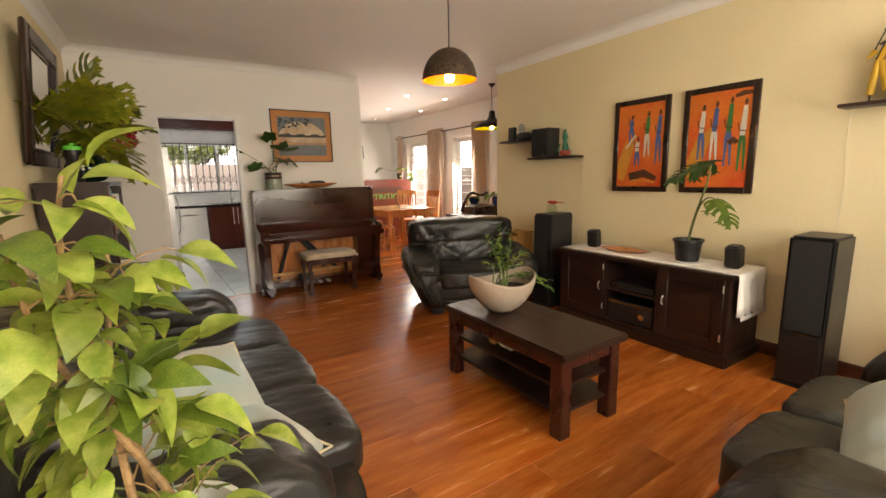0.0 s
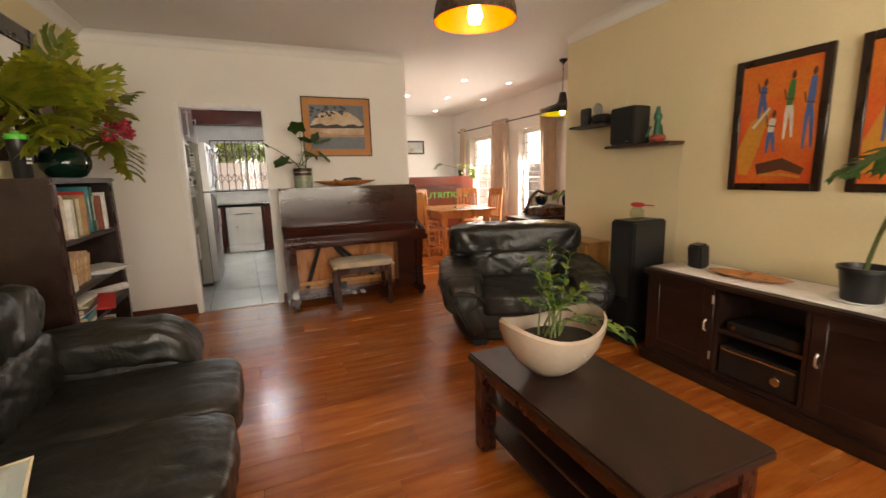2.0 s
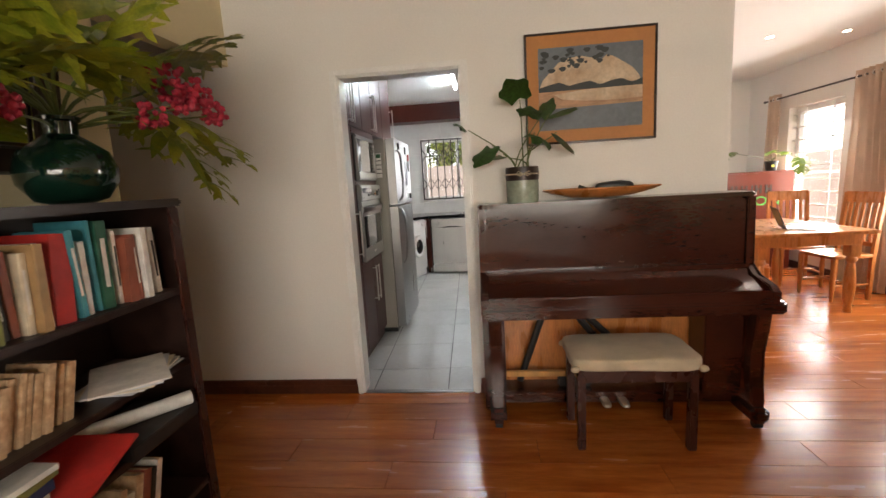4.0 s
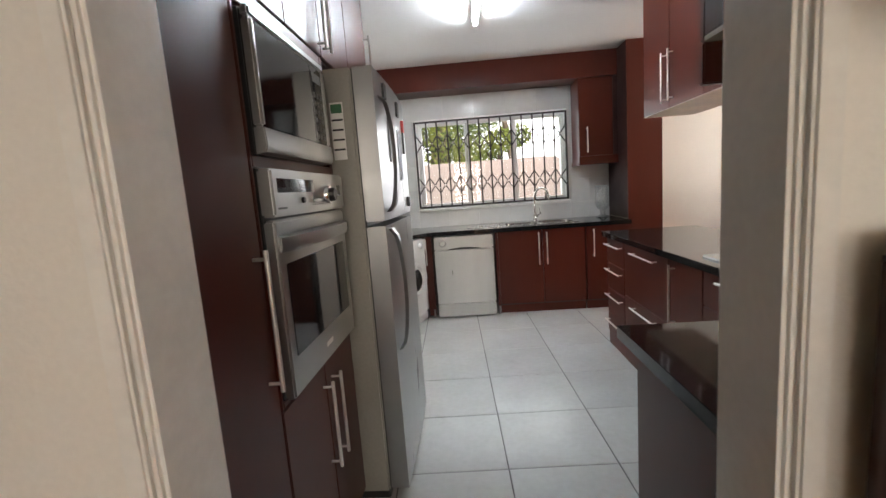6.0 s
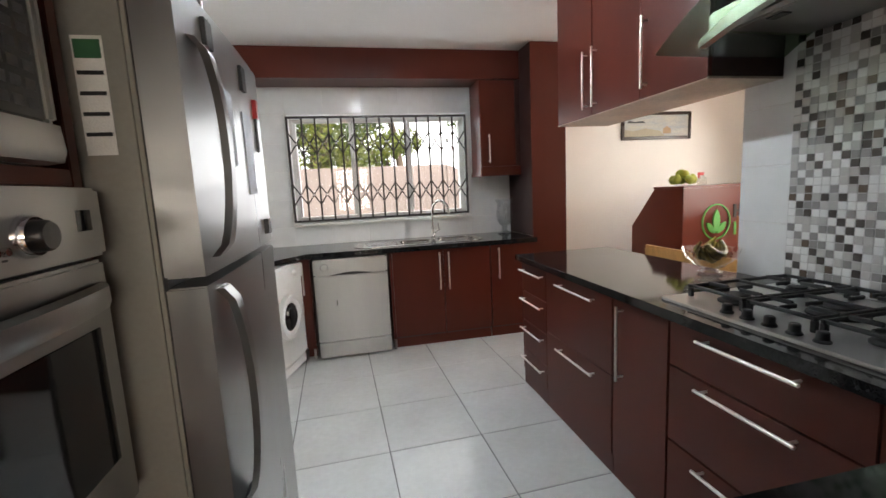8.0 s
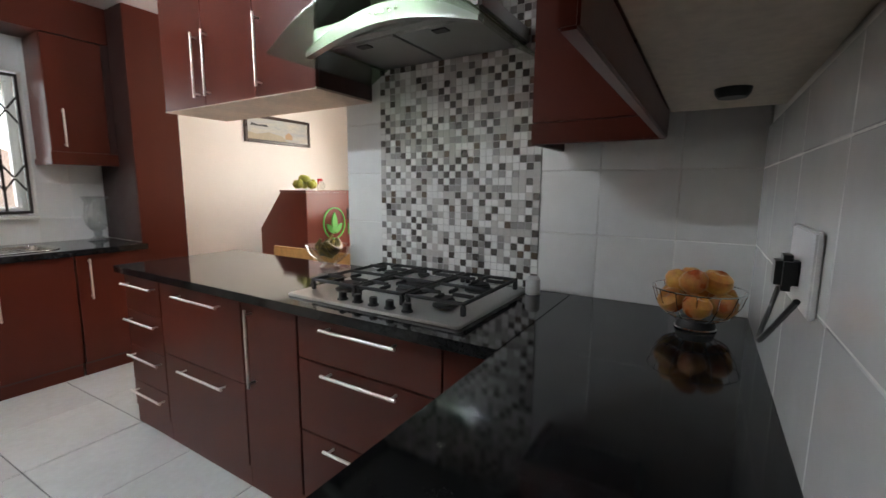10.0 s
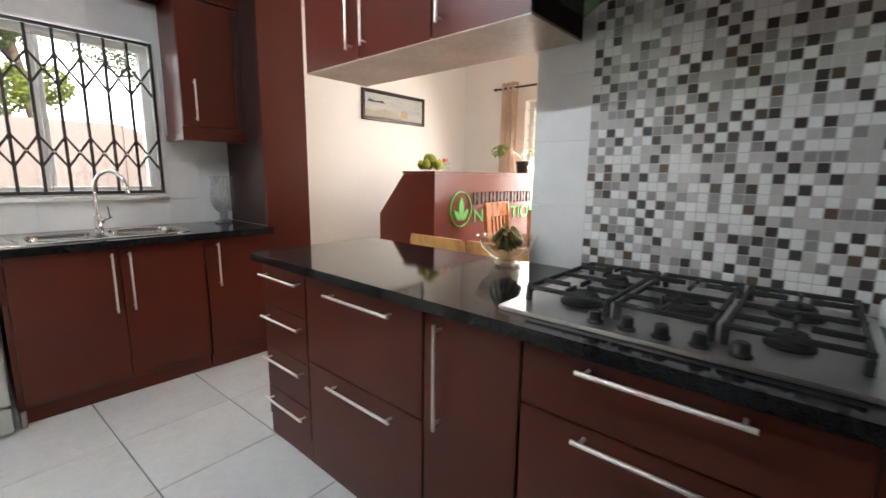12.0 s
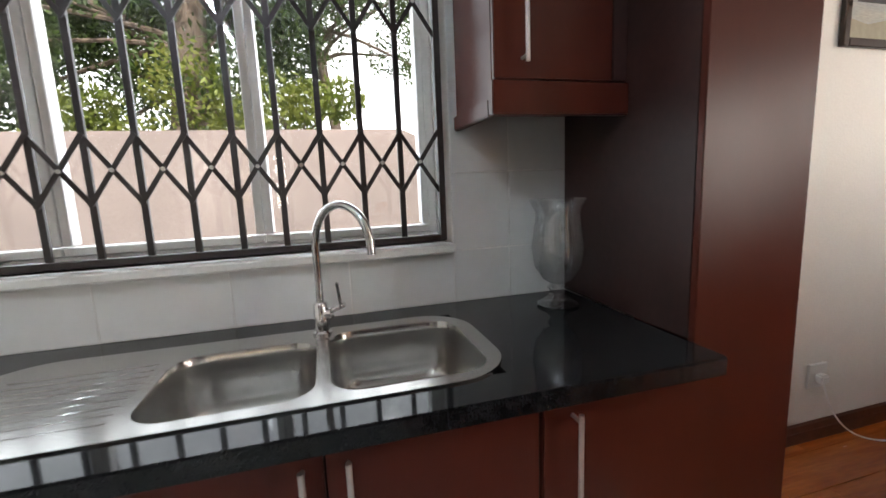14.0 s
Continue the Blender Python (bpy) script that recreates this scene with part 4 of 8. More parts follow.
for dy in (0.0, 0.012, 0.024):
    rod((4.65, 0.34 - dy, 2.155), (4.65, 0.335 - dy, 2.105 + dy * 0.6), 0.006, 0.003, bm, 5)
for q, w in (((4.655, 0.40, 2.06), (4.63, 0.442, 2.045)), ((4.63, 0.442, 2.045), (4.63, 0.425, 2.06))):
    rod(q, w, 0.006, 0.005, bm, 6)
rod((4.63, 0.46, 2.02), (4.63, 0.424, 2.128), 0.004, 0.003, bm, 6)
rod((4.63, 0.434, 2.124), (4.63, 0.414, 2.13), 0.003, 0.003, bm, 5)
rod((4.63, 0.492, 1.975), (4.63, 0.455, 2.015), 0.003, 0.02, bm, 10)
tf = solo("tin_figure", bm, TINY, "plain painted tin figure with yellow legs and red shirt", "figurine")
tf.data.materials.append(TINR)
tf.data.materials.append(BLACKPL)
for p in tf.data.polygons:
    z = p.center.z
    p.material_index = 2 if z < 1.772 or z > 2.105 or (p.center.x < 4.642 and z > 2.02) else (1 if z > 1.968 and p.center.x > 4.642 else 0)
bm = bmesh.new()
pillow((4.60, 2.69, 1.536), (4.70, 2.80, 1.60), 0.8, 6, 0.01, bm=bm)
rod((4.65, 2.745, 1.58), (4.65, 2.745, 1.70), 0.03, 0.02, bm, 10)
pillow((4.62, 2.715, 1.69), (4.68, 2.775, 1.76), 0.9, 5, 0, bm=bm)
rod((4.64, 2.74, 1.75), (4.64, 2.735, 1.80), 0.022, 0.012, bm, 8)
rod((4.63, 2.70, 1.66), (4.62, 2.67, 1.58), 0.009, 0.007, bm, 6)
rod((4.63, 2.79, 1.66), (4.62, 2.82, 1.58), 0.009, 0.007, bm, 6)
tf = solo("seated_figure", bm, TING, "plain carved seated figure in green and red", "figurine")
tf.data.materials.append(TINR)
for p in tf.data.polygons:
    p.material_index = 1 if p.center.z < 1.60 else 0
r = thing("pocket_radio", "small black radio standing on a shelf", "radio", (4.66, 3.56, 1.745))
part("case", box((4.63, 3.50, 1.746), (4.68, 3.60, 1.90), 0.006), BLACKPL, r)
part("dial", lathe([(0.0, 0.004), (0.03, 0.004), (0.032, 0.0)], (4.63, 3.55, 1.85), 20, m=Matrix.Rotation(radians(-90), 4, "Y")), IRON, r)
part("speaker_hole", lathe([(0.0, 0.004), (0.024, 0.004), (0.026, 0.0)], (4.63, 3.55, 1.785), 20, m=Matrix.Rotation(radians(-90), 4, "Y")), IRON, r)
ph = thing("old_telephone", "old grey desk telephone on a shelf", "telephone", (4.66, 3.36, 1.745))
part("body", pillow((4.61, 3.27, 1.746), (4.73, 3.46, 1.83), 0.6, 6), IRON, ph)
part("ring", lathe([(0.05, 0.0), (0.058, 0.008), (0.05, 0.016), (0.042, 0.008), (0.05, 0.0)], (4.625, 3.37, 1.865), 24, m=Matrix.Rotation(radians(80), 4, "Y")), STEEL, ph)
# cameras on the last shelf
cz = 1.531
c1 = thing("film_camera", "old silver and black film camera with flash", "camera", (4.64, -0.13, cz))
part("body", box((4.615, -0.21, cz), (4.665, -0.06, cz + 0.075), 0.008), BLACKPL, c1)
part("top_plate", box((4.617, -0.20, cz + 0.075), (4.663, -0.07, cz + 0.095), 0.006), STEEL, c1)
part("lens", lathe([(0.0, 0.03), (0.022, 0.03), (0.03, 0.036), (0.034, 0.034), (0.035, 0.0)], (4.615, -0.13, cz + 0.042), 24, m=Matrix.Rotation(radians(-90), 4, "Y")), BLACKPL, c1)
fl = part("flash", box((4.60, -0.17, cz + 0.10), (4.66, -0.09, cz + 0.165), 0.006), BLACKPL, c1)
part("flash_lens", box((4.597, -0.163, cz + 0.118), (4.601, -0.097, cz + 0.155), 0.002), WHITEPL, fl)
solo("camera_lens", lathe([(0.035, 0.0), (0.038, 0.01), (0.038, 0.05), (0.034, 0.055), (0.034, 0.13), (0.037, 0.14), (0.037, 0.17), (0.0, 0.172)], (4.66, 0.02, cz), 24), BLACKPL, "tall black camera lens standing on end", "lens")
solo("lens_cap", lathe([(0.03, 0.0), (0.03, 0.028), (0.026, 0.03), (0.0, 0.03)], (4.63, 0.095, cz), 20), BLACKPL, "small round black film canister", "canister")
c2 = thing("bellows_camera", "old black folding camera on the shelf", "camera", (4.66, -0.3, cz))
part("body", box((4.63, -0.38, cz), (4.69, -0.23, cz + 0.13), 0.008, m=None), BLACKPL, c2)
part("lens", lathe([(0.0, 0.02), (0.02, 0.02), (0.026, 0.0)], (4.63, -0.30, cz + 0.06), 20, m=Matrix.Rotation(radians(-90), 4, "Y")), CHROME, c2)
# loudspeaker wires on the wall
for y, z0, z1 in ((2.60, 0.3, 1.53), (0.55, 0.15, 1.72), (3.15, 1.75, 2.15)):
    pts = [(4.746, y + 0.012 * math.sin(k * 1.1 + y), z0 + (z1 - z0) * k / 14) for k in range(15)]
    solo("speaker_wire", tube(pts, 0.0013, seg=5), WHITECL, "thin pale loudspeaker wire down the wall", "wire", group="speaker wires")

# ---- framed paintings on the cream wall ----
ORANGE = mat("orange_red_canvas", (0.62, 0.16, 0.02), 0.6, var=0.15, scale=2.2, fine=60, bump=0.2, contrast=(0.58, 0.05, 0.012))
PICFR = mat("dark_brown_frame", (0.022, 0.010, 0.006), 0.3, var=0.2, bump=0.03)
BLUE, GREENP, WHITEP, BROWNP = mat("blue_paint", (0.07, 0.12, 0.30), 0.6), mat("green_paint", (0.04, 0.16, 0.04), 0.6), mat("white_paint", (0.62, 0.58, 0.50), 0.6), mat("brown_paint", (0.09, 0.03, 0.012), 0.6)
GOLDP = mat("amber_paint", (0.55, 0.24, 0.03), 0.6)


def stroke(parent, name, mt, pts, w, x):
    """One flat brush shape of a picture, a little proud of the canvas."""
    bm = bmesh.new()
    rows = []
    for i, (y, z) in enumerate(pts):
        a, b = pts[max(i - 1, 0)], pts[min(i + 1, len(pts) - 1)]
        d = Vector((b[0] - a[0], b[1] - a[1])).normalized()
        ww = w[i] if isinstance(w, (list, tuple)) else w
        rows.append((bm.verts.new((x, y - d.y * ww, z + d.x * ww)), bm.verts.new((x, y + d.y * ww, z - d.x * ww))))
    for a, b in zip(rows, rows[1:]):
        bm.faces.new((a[0], a[1], b[1], b[0]))
    return part(name, bm, mt, parent, smooth=False)


def painting(y0, y1, z0, z1, figures, extra):
    t = thing("painting", "orange and red painting of slender plain shapes in a dark frame", "painting", (4.745, (y0 + y1) / 2, z0), group="pair of orange paintings")
    part("frame", framed((4.722, y0, z0), (4.749, y1, z1), "x", 0.045, 0.026, bevel=0.004), PICFR, t, "dark brown wooden frame")
    c = part("canvas", box((4.732, y0 + 0.043, z0 + 0.043), (4.745, y1 - 0.043, z1 - 0.043)), ORANGE, t, "orange and red canvas")
    W, HH = y1 - y0, z1 - z0
    x = 4.7305

    def P(u, v):
        return (y1 - u * W, z0 + v * HH)
    stroke(c, "amber_wash", GOLDP, [P(0.17, 0.12), P(0.2, 0.3), P(0.3, 0.5), P(0.42, 0.62)], [0.03, 0.06, 0.05, 0.01], x + 0.0006)
    for u, v0, v1, ca, cb in figures:
        m = (v0 + v1) / 2
        stroke(c, "tall_shape", ca, [P(u - 0.03, v0), P(u - 0.02, m - 0.05), P(u, m + 0.02)], [0.006, 0.012, 0.014], x)
        stroke(c, "tall_shape", ca, [P(u + 0.05, v0 + 0.01), P(u + 0.03, m - 0.05), P(u + 0.01, m + 0.02)], [0.006, 0.012, 0.012], x - 0.0004)
        stroke(c, "upper_shape", cb, [P(u, m), P(u + 0.01, m + 0.08), P(u + 0.02, v1 - 0.06)], [0.016, 0.02, 0.014], x - 0.0008)
        stroke(c, "dark_dot", BROWNP, [P(u + 0.02, v1 - 0.055), P(u + 0.022, v1 - 0.03), P(u + 0.025, v1)], [0.006, 0.013, 0.006], x - 0.0010)
        stroke(c, "thin_line", BROWNP, [P(u - 0.06, m + 0.12), P(u - 0.04, m + 0.05), P(u + 0.05, m + 0.04)], 0.004, x - 0.0012)
    for mt, pts, w in extra:
        stroke(c, "flat_shape", mt, [P(*p) for p in pts], w, x - 0.0014)
    return t


painting(1.695, 2.22, 1.182, 1.99, [(0.33, 0.55, 0.84, BLUE, BLUE), (0.62, 0.38, 0.86, WHITEP, GREENP), (0.82, 0.30, 0.86, BLUE, BLUE), (0.45, 0.28, 0.6, BLUE, WHITEP)],
         [(BROWNP, [(0.33, 0.16), (0.6, 0.2), (0.82, 0.14)], [0.035, 0.035, 0.02]), (WHITEP, [(0.25, 0.48), (0.42, 0.62)], 0.008), (GOLDP, [(0.36, 0.12), (0.62, 0.12), (0.8, 0.1)], 0.008)])
painting(1.05, 1.58, 1.182, 1.99, [(0.27, 0.32, 0.84, BLUE, WHITEP), (0.45, 0.30, 0.86, WHITEP, BLUE), (0.64, 0.25, 0.88, BLUE, GREENP), (0.82, 0.2, 0.85, GREENP, WHITEP)],
         [(BROWNP, [(0.70, 0.88), (0.8, 0.9), (0.92, 0.9)], [0.012, 0.02, 0.01]), (BROWNP, [(0.66, 0.46), (0.72, 0.5), (0.76, 0.46)], 0.02)])
# light wood cupboard behind the armchair
cb = thing("pine_cupboard", "small light pine cupboard in the corner", "cupboard", (4.55, 3.5, 0))
part("body", box((4.50, 3.28, 0.0), (4.735, 3.72, 0.67), 0.004), PINE_L, cb)
part("top", box((4.48, 3.26, 0.67), (4.735, 3.74, 0.69), 0.004), PINE_L, cb)
part("door", box((4.482, 3.30, 0.04), (4.499, 3.70, 0.655), 0.004), PINE_L, cb)

# ---- piano ----
pi = thing("upright_piano", "old mahogany upright piano with scuffed gloss and closed lid", "piano", (2.7, 4.95, 0))
PA, PB = 1.975, 3.43
part("case_back", box((PA + 0.031, 4.957, 0.64), (PB - 0.031, 5.14, 1.214), 0.01), PIANOW, pi)
part("back_board", box((PA + 0.031, 5.10, 0.12), (PB - 0.031, 5.138, 0.638)), PIANOW, pi)
part("upper_panel", box((PA + 0.03, 4.94, 0.84), (PB - 0.03, 4.957, 1.205), 0.008), PIANOW, pi, "scuffed glossy upper panel")
bm = prism(rounded(PA - 0.012, PB + 0.012, 4.915, 5.143, 0.03, 4), "z", 1.215, 1.24, bevel=0.008)
part("top_lid", bm, PIANOW, pi)
for x0, x1 in ((PA - 0.012, PA + 0.03), (PB - 0.03, PB + 0.012)):
    part("side", prism([(5.14, 0.0), (4.93, 0.0), (4.93, 0.62), (4.70, 0.66), (4.695, 0.75), (4.73, 0.78), (4.86, 0.80), (4.93, 0.85), (4.93, 1.215), (5.14, 1.215)], "x", x0, x1, bevel=0.006), PIANOW, pi, "shaped piano side")
part("key_bed", box((PA, 4.69, 0.635), (PB + 0.045, 4.96, 0.70), 0.012), PIANOW, pi, "thick key bed")
part("key_slip", box((PA + 0.02, 4.70, 0.70), (PB + 0.02, 4.735, 0.755), 0.008), PIANOW, pi)
part("fall_board", prism([(4.735, 0.70), (4.735, 0.75), (4.80, 0.775), (4.88, 0.80), (4.915, 0.845), (4.95, 0.845), (4.95, 0.70)], "x", PA + 0.03, PB - 0.03, bevel=0.006), PIANOW, pi, "closed curved fall board")
part("ledge", box((PA + 0.02, 4.90, 0.835), (PB - 0.02, 4.945, 0.855), 0.006), PIANOW, pi)
part("bottom_rail", box((PA, 4.90, 0.06), (PB, 5.12, 0.13), 0.006), PIANOW, pi)
part("soundboard", box((PA + 0.12, 5.06, 0.13), (PB - 0.12, 5.08, 0.635)), PINE, pi, "bare orange soundboard under the keys")
for a, b in (((PA + 0.20, 4.99, 0.16), (PA + 0.36, 4.99, 0.62)), ((PB - 0.50, 5.0, 0.2), (PB - 0.9, 5.0, 0.6)), ((PA + 0.5, 5.0, 0.62), (PA + 0.78, 5.0, 0.25))):
    part("iron_brace", rod(a, b, 0.02, seg=8), IRON, pi)
part("lower_rail", box((PA + 0.12, 4.95, 0.20), (PB - 0.3, 4.975, 0.235), 0.004), PINE_L, pi)
part("trap_lever", box((PA + 0.42, 4.96, 0.13), (PA + 0.62, 4.98, 0.2), 0.01), IRON, pi)
for x in (PA + 0.06, PB - 0.04):
    pts = [(4.72, 0.64), (4.80, 0.64), (4.80, 0.55), (4.83, 0.40), (4.82, 0.25), (4.79, 0.12), (4.74, 0.12), (4.77, 0.26), (4.775, 0.40), (4.74, 0.54)]
    lg = part("front_leg", prism(pts, "x", x - 0.035, x + 0.035, bevel=0.008), PIANOW, pi, "curved front leg")
    part("toe_block", box((x - 0.045, 4.70, 0.035), (x + 0.045, 5.10, 0.12), 0.02), PIANOW, lg)
    part("castor", rod((x - 0.02, 4.745, 0.022), (x + 0.02, 4.745, 0.022), 0.022, seg=14), IRON, lg)
part("pilaster", box((PB - 0.26, 4.86, 0.12), (PB - 0.06, 5.05, 0.635), 0.006), PIANOW, pi)
for k in range(2):
    part("pedal", pillow((2.62 + 0.10 * k, 4.80, 0.075), (2.67 + 0.10 * k, 4.92, 0.10), 0.6, 5), HANDLE, pi, "worn metal pedal")
stl = thing("piano_stool", "mahogany piano stool with a beige padded seat", "stool", (2.7, 4.68, 0))
for x, y in product((2.445, 2.975), (4.555, 4.83)):
    part("leg", box((x - 0.02, y - 0.02, 0), (x + 0.02, y + 0.02, 0.40), 0.004), DARKWOOD, stl)
part("apron", framed((2.43, 4.54, 0.36), (2.99, 4.845, 0.425), "z", 0.02, 0.065), DARKWOOD, stl)
part("seat_pad", pillow((2.40, 4.505, 0.425), (3.015, 4.88, 0.495), 0.26, 14, 0.005, 3), FABRIC, stl, "beige fabric seat with frayed corners")
for k, (x, y) in enumerate(product((2.41, 3.005), (4.52, 4.865))):
    part("frayed_corner", pillow((x - 0.022, y - 0.02, 0.425), (x + 0.022, y + 0.02, 0.455), 0.9, 4, 0.008, k), FABRIC, stl)
# on the piano
JAR = [(0.085, 0.0), (0.09, 0.01), (0.092, 0.11), (0.09, 0.125), (0.09, 0.2), (0.083, 0.2), (0.082, 0.15), (0.0, 0.15)]
GLZ = mat("celadon_glaze", (0.28, 0.33, 0.26), 0.25, var=0.15, scale=5)
rl = [leaf_mesh("scalloped_leaf_a", LEAF_D, "round", 1, droop=0.25), leaf_mesh("scalloped_leaf_b", LEAF_D, "round", 3.3, droop=0.4)]
rnd = random.Random(5)
b0 = Vector((2.225, 5.02, 1.40))
st = []
for tip, sz, way in (((2.22, 4.97, 1.80), 0.16, (-0.3, -0.5, 0.55)), ((2.38, 4.98, 1.72), 0.16, (0.6, -0.35, 0.1)), ((2.42, 5.0, 1.62), 0.17, (0.5, -0.3, -0.6)), ((2.05, 4.95, 1.58), 0.17, (-0.5, -0.4, -0.65)), ((1.93, 4.97, 1.66), 0.09, (-0.6, -0.3, 0.45)),
                     ((2.29, 4.93, 1.62), 0.15, (0.25, -0.6, -0.3)), ((2.33, 5.03, 1.70), 0.14, (0.3, 0.1, 0.6)), ((2.12, 4.98, 1.52), 0.12, (-0.6, -0.4, -0.1)), ((2.26, 5.0, 1.72), 0.13, (0.1, -0.6, 0.2))):
    tip = Vector(tip)
    base = b0 + Vector((rnd.uniform(-0.04, 0.04), rnd.uniform(-0.04, 0.04), 0))
    st.append((curve(base, base + Vector((0, 0, 0.12)), tip + Vector((-0.3 * (tip.x - base.x), 0, -0.06)), tip, 8), 0.0045, rl[rnd.randrange(2)], sz, way, rnd.uniform(-25, 25)))
pp = plant("geranium", "leafy green plant in a celadon jar tied with string", (2.225, 5.02, 1.2405), (JAR, GLZ, 0.152, 0.081), st)
jar = [c for c in pp.children if c.name.startswith("pot")][0]
part("rim_band", lathe([(0.0925, 0.0), (0.0945, 0.02), (0.0945, 0.055), (0.0925, 0.075)], (2.225, 5.02, 1.3655), 32), EBONY, jar, "dark band round the jar")
part("string", tube([(2.225 + 0.097 * math.cos(a), 5.02 + 0.097 * math.sin(a), 1.40) for a in [2 * math.pi * k / 24 for k in range(25)]], 0.004, seg=5), FABRIC, jar, "tied jute string")
for s in (-1, 1):
    part("string_bow", tube([(2.225, 4.92, 1.40), (2.225 + s * 0.03, 4.915, 1.415), (2.225 + s * 0.045, 4.915, 1.40), (2.225 + s * 0.02, 4.917, 1.39), (2.225, 4.92, 1.40)], 0.003, seg=5), FABRIC, jar)
solo("wooden_tray", lathe([(0.03, 0.004), (0.5, 0.012), (0.86, 0.04), (1.0, 0.056), (0.985, 0.062), (0.8, 0.046), (0.45, 0.022), (0.0, 0.016)], (0, 0, 0), 40, m=Matrix.Translation((2.665, 5.02, 1.2405)) @ Matrix.Diagonal((0.33, 0.09, 1, 1))), PINE, "long boat-shaped wooden tray on the piano", "tray")
solo("sunglasses_case", pillow((2.63, 4.985, 1.275), (2.84, 5.055, 1.335), 0.8, 8, 0.004), BLACKPL, "soft black case lying in the tray", "case")
sg = thing("key_bunch", "bunch of dark keys lying in the tray", "keys", (2.53, 5.02, 1.262))
for k in range(5):
    part("key", box((-0.03, -0.008, -0.002), (0.03, 0.008, 0.002), 0.001, m=pose(2.52 + 0.012 * k, 5.01 + 0.01 * (k % 3), 1.272 + 0.008 * k, 30 * k, 25 - 12 * k, 40 * k)), IRON, sg)
# landscape picture above the piano
pc = thing("landscape_picture", "framed sunset lake picture with orange mount", "picture", (2.635, 5.155, 1.56))
part("frame", framed((2.268, 5.140, 1.565), (3.004, 5.164, 2.188), "y", 0.012, 0.024, bevel=0.002), PICFR, pc, "thin dark frame")
part("mount", box((2.279, 5.148, 1.576), (2.993, 5.160, 2.177)), mat("orange_mount", (0.50, 0.22, 0.075), 0.7, var=0.06), pc, "orange card mount")
cv = part("print", box((2.345, 5.1455, 1.645), (2.927, 5.148, 2.105)), mat("dusk_sky_print", (0.13, 0.15, 0.17), 0.5, var=0.15, scale=3), pc, "dark blue print")


def flat(parent, name, mt, outline, y):
    bm = bmesh.new()
    bm.faces.new([bm.verts.new((x, y, z)) for x, z in outline])
    return part(name, bm, mt, parent, smooth=False)


rnd = random.Random(3)
SUNSET, LAKE, SHORE = mat("pale_sunset", (0.46, 0.30, 0.17), 0.5, var=0.2, scale=7, contrast=(0.60, 0.48, 0.34)), mat("orange_lake", (0.42, 0.24, 0.13), 0.5, var=0.2, scale=8, stretch=(1, 1, 4)), mat("dark_shore", (0.035, 0.04, 0.04), 0.6)
flat(cv, "sunset_band", SUNSET, [(2.35, 1.885), (2.918, 1.89), (2.905, 1.925), (2.87, 1.965), (2.82, 2.0), (2.76, 2.035), (2.73, 2.045), (2.70, 2.02), (2.66, 2.03), (2.58, 2.05), (2.52, 2.04), (2.46, 2.02), (2.41, 1.97), (2.37, 1.93)], 5.1448)
flat(cv, "lake_band", LAKE, [(2.346, 1.765), (2.926, 1.775), (2.926, 1.875), (2.346, 1.865)], 5.1446)
flat(cv, "bright_water", SUNSET, [(2.43, 1.845), (2.48, 1.815), (2.60, 1.80), (2.78, 1.795), (2.926, 1.80), (2.926, 1.87), (2.60, 1.862)], 5.14455)
flat(cv, "shore_band", SHORE, [(2.346, 1.862)] + [(2.346 + 0.058 * k, 1.884 + 0.012 * (k % 3) + rnd.uniform(0, 0.008)) for k in range(11)] + [(2.926, 1.868)], 5.1443)
for k in range(70):
    cx, cz, r = rnd.uniform(2.36, 2.74), rnd.uniform(1.93, 2.09), rnd.uniform(0.006, 0.022)
    if cz > 1.96 + abs(cx - 2.36) * 0.16:
        flat(cv, "dark_foliage", SHORE, [(cx + r * (1 + 0.3 * math.sin(3 * a)) * math.cos(a), cz + r * 0.7 * math.sin(a)) for a in [2 * math.pi * j / 9 for j in range(9)]], 5.1441 - 0.00002 * k)
# light switch in the passage
sw = thing("light_switch", "white light switch plate on the passage wall", "light switch", (-0.02, 5.165, 1.2))
part("plate", box((-0.06, 5.158, 1.20), (0.02, 5.1655, 1.32), 0.003), WHITEPL, sw)
part("rocker", box((-0.03, 5.153, 1.235), (-0.01, 5.159, 1.285), 0.002), WHITEPL, sw)

# ---- bookcase ----
bc = thing("bookcase", "dark mahogany bookcase with untidy shelves of books", "bookcase", (0.64, 3.57, 0))
BX0, BX1, BY0, BY1, BZ = 0.472, 0.815, 3.07, 4.05, 1.375
for y0, y1 in ((BY0, BY0 + 0.035), (BY1 - 0.035, BY1)):
    part("side_panel", box((BX0, y0, 0.0), (BX1, y1, BZ - 0.03), 0.005), EBONY, bc)
part("back_panel", box((BX0 - 0.002, BY0 + 0.035, 0.02), (BX0 + 0.012, BY1 - 0.035, BZ - 0.03)), EBONY, bc)
part("top", box((BX0 - 0.002, BY0 - 0.02, BZ - 0.03), (BX1 + 0.02, BY1 + 0.02, BZ), 0.008), EBONY, bc)
for y0, y1 in ((BY0 - 0.004, BY0 + 0.05), (BY1 - 0.05, BY1 + 0.004)):
    part("face_strip", box((BX1, y0, 0.0), (BX1 + 0.012, y1, BZ - 0.03), 0.006), DARKWOOD, bc)
SHELVES = (0.22, 0.53, 0.745, 1.03)
for z in SHELVES:
    part("shelf", box((BX0 + 0.012, BY0 + 0.035, z - 0.025), (BX1 - 0.002, BY1 - 0.035, z), 0.003), EBONY, bc)
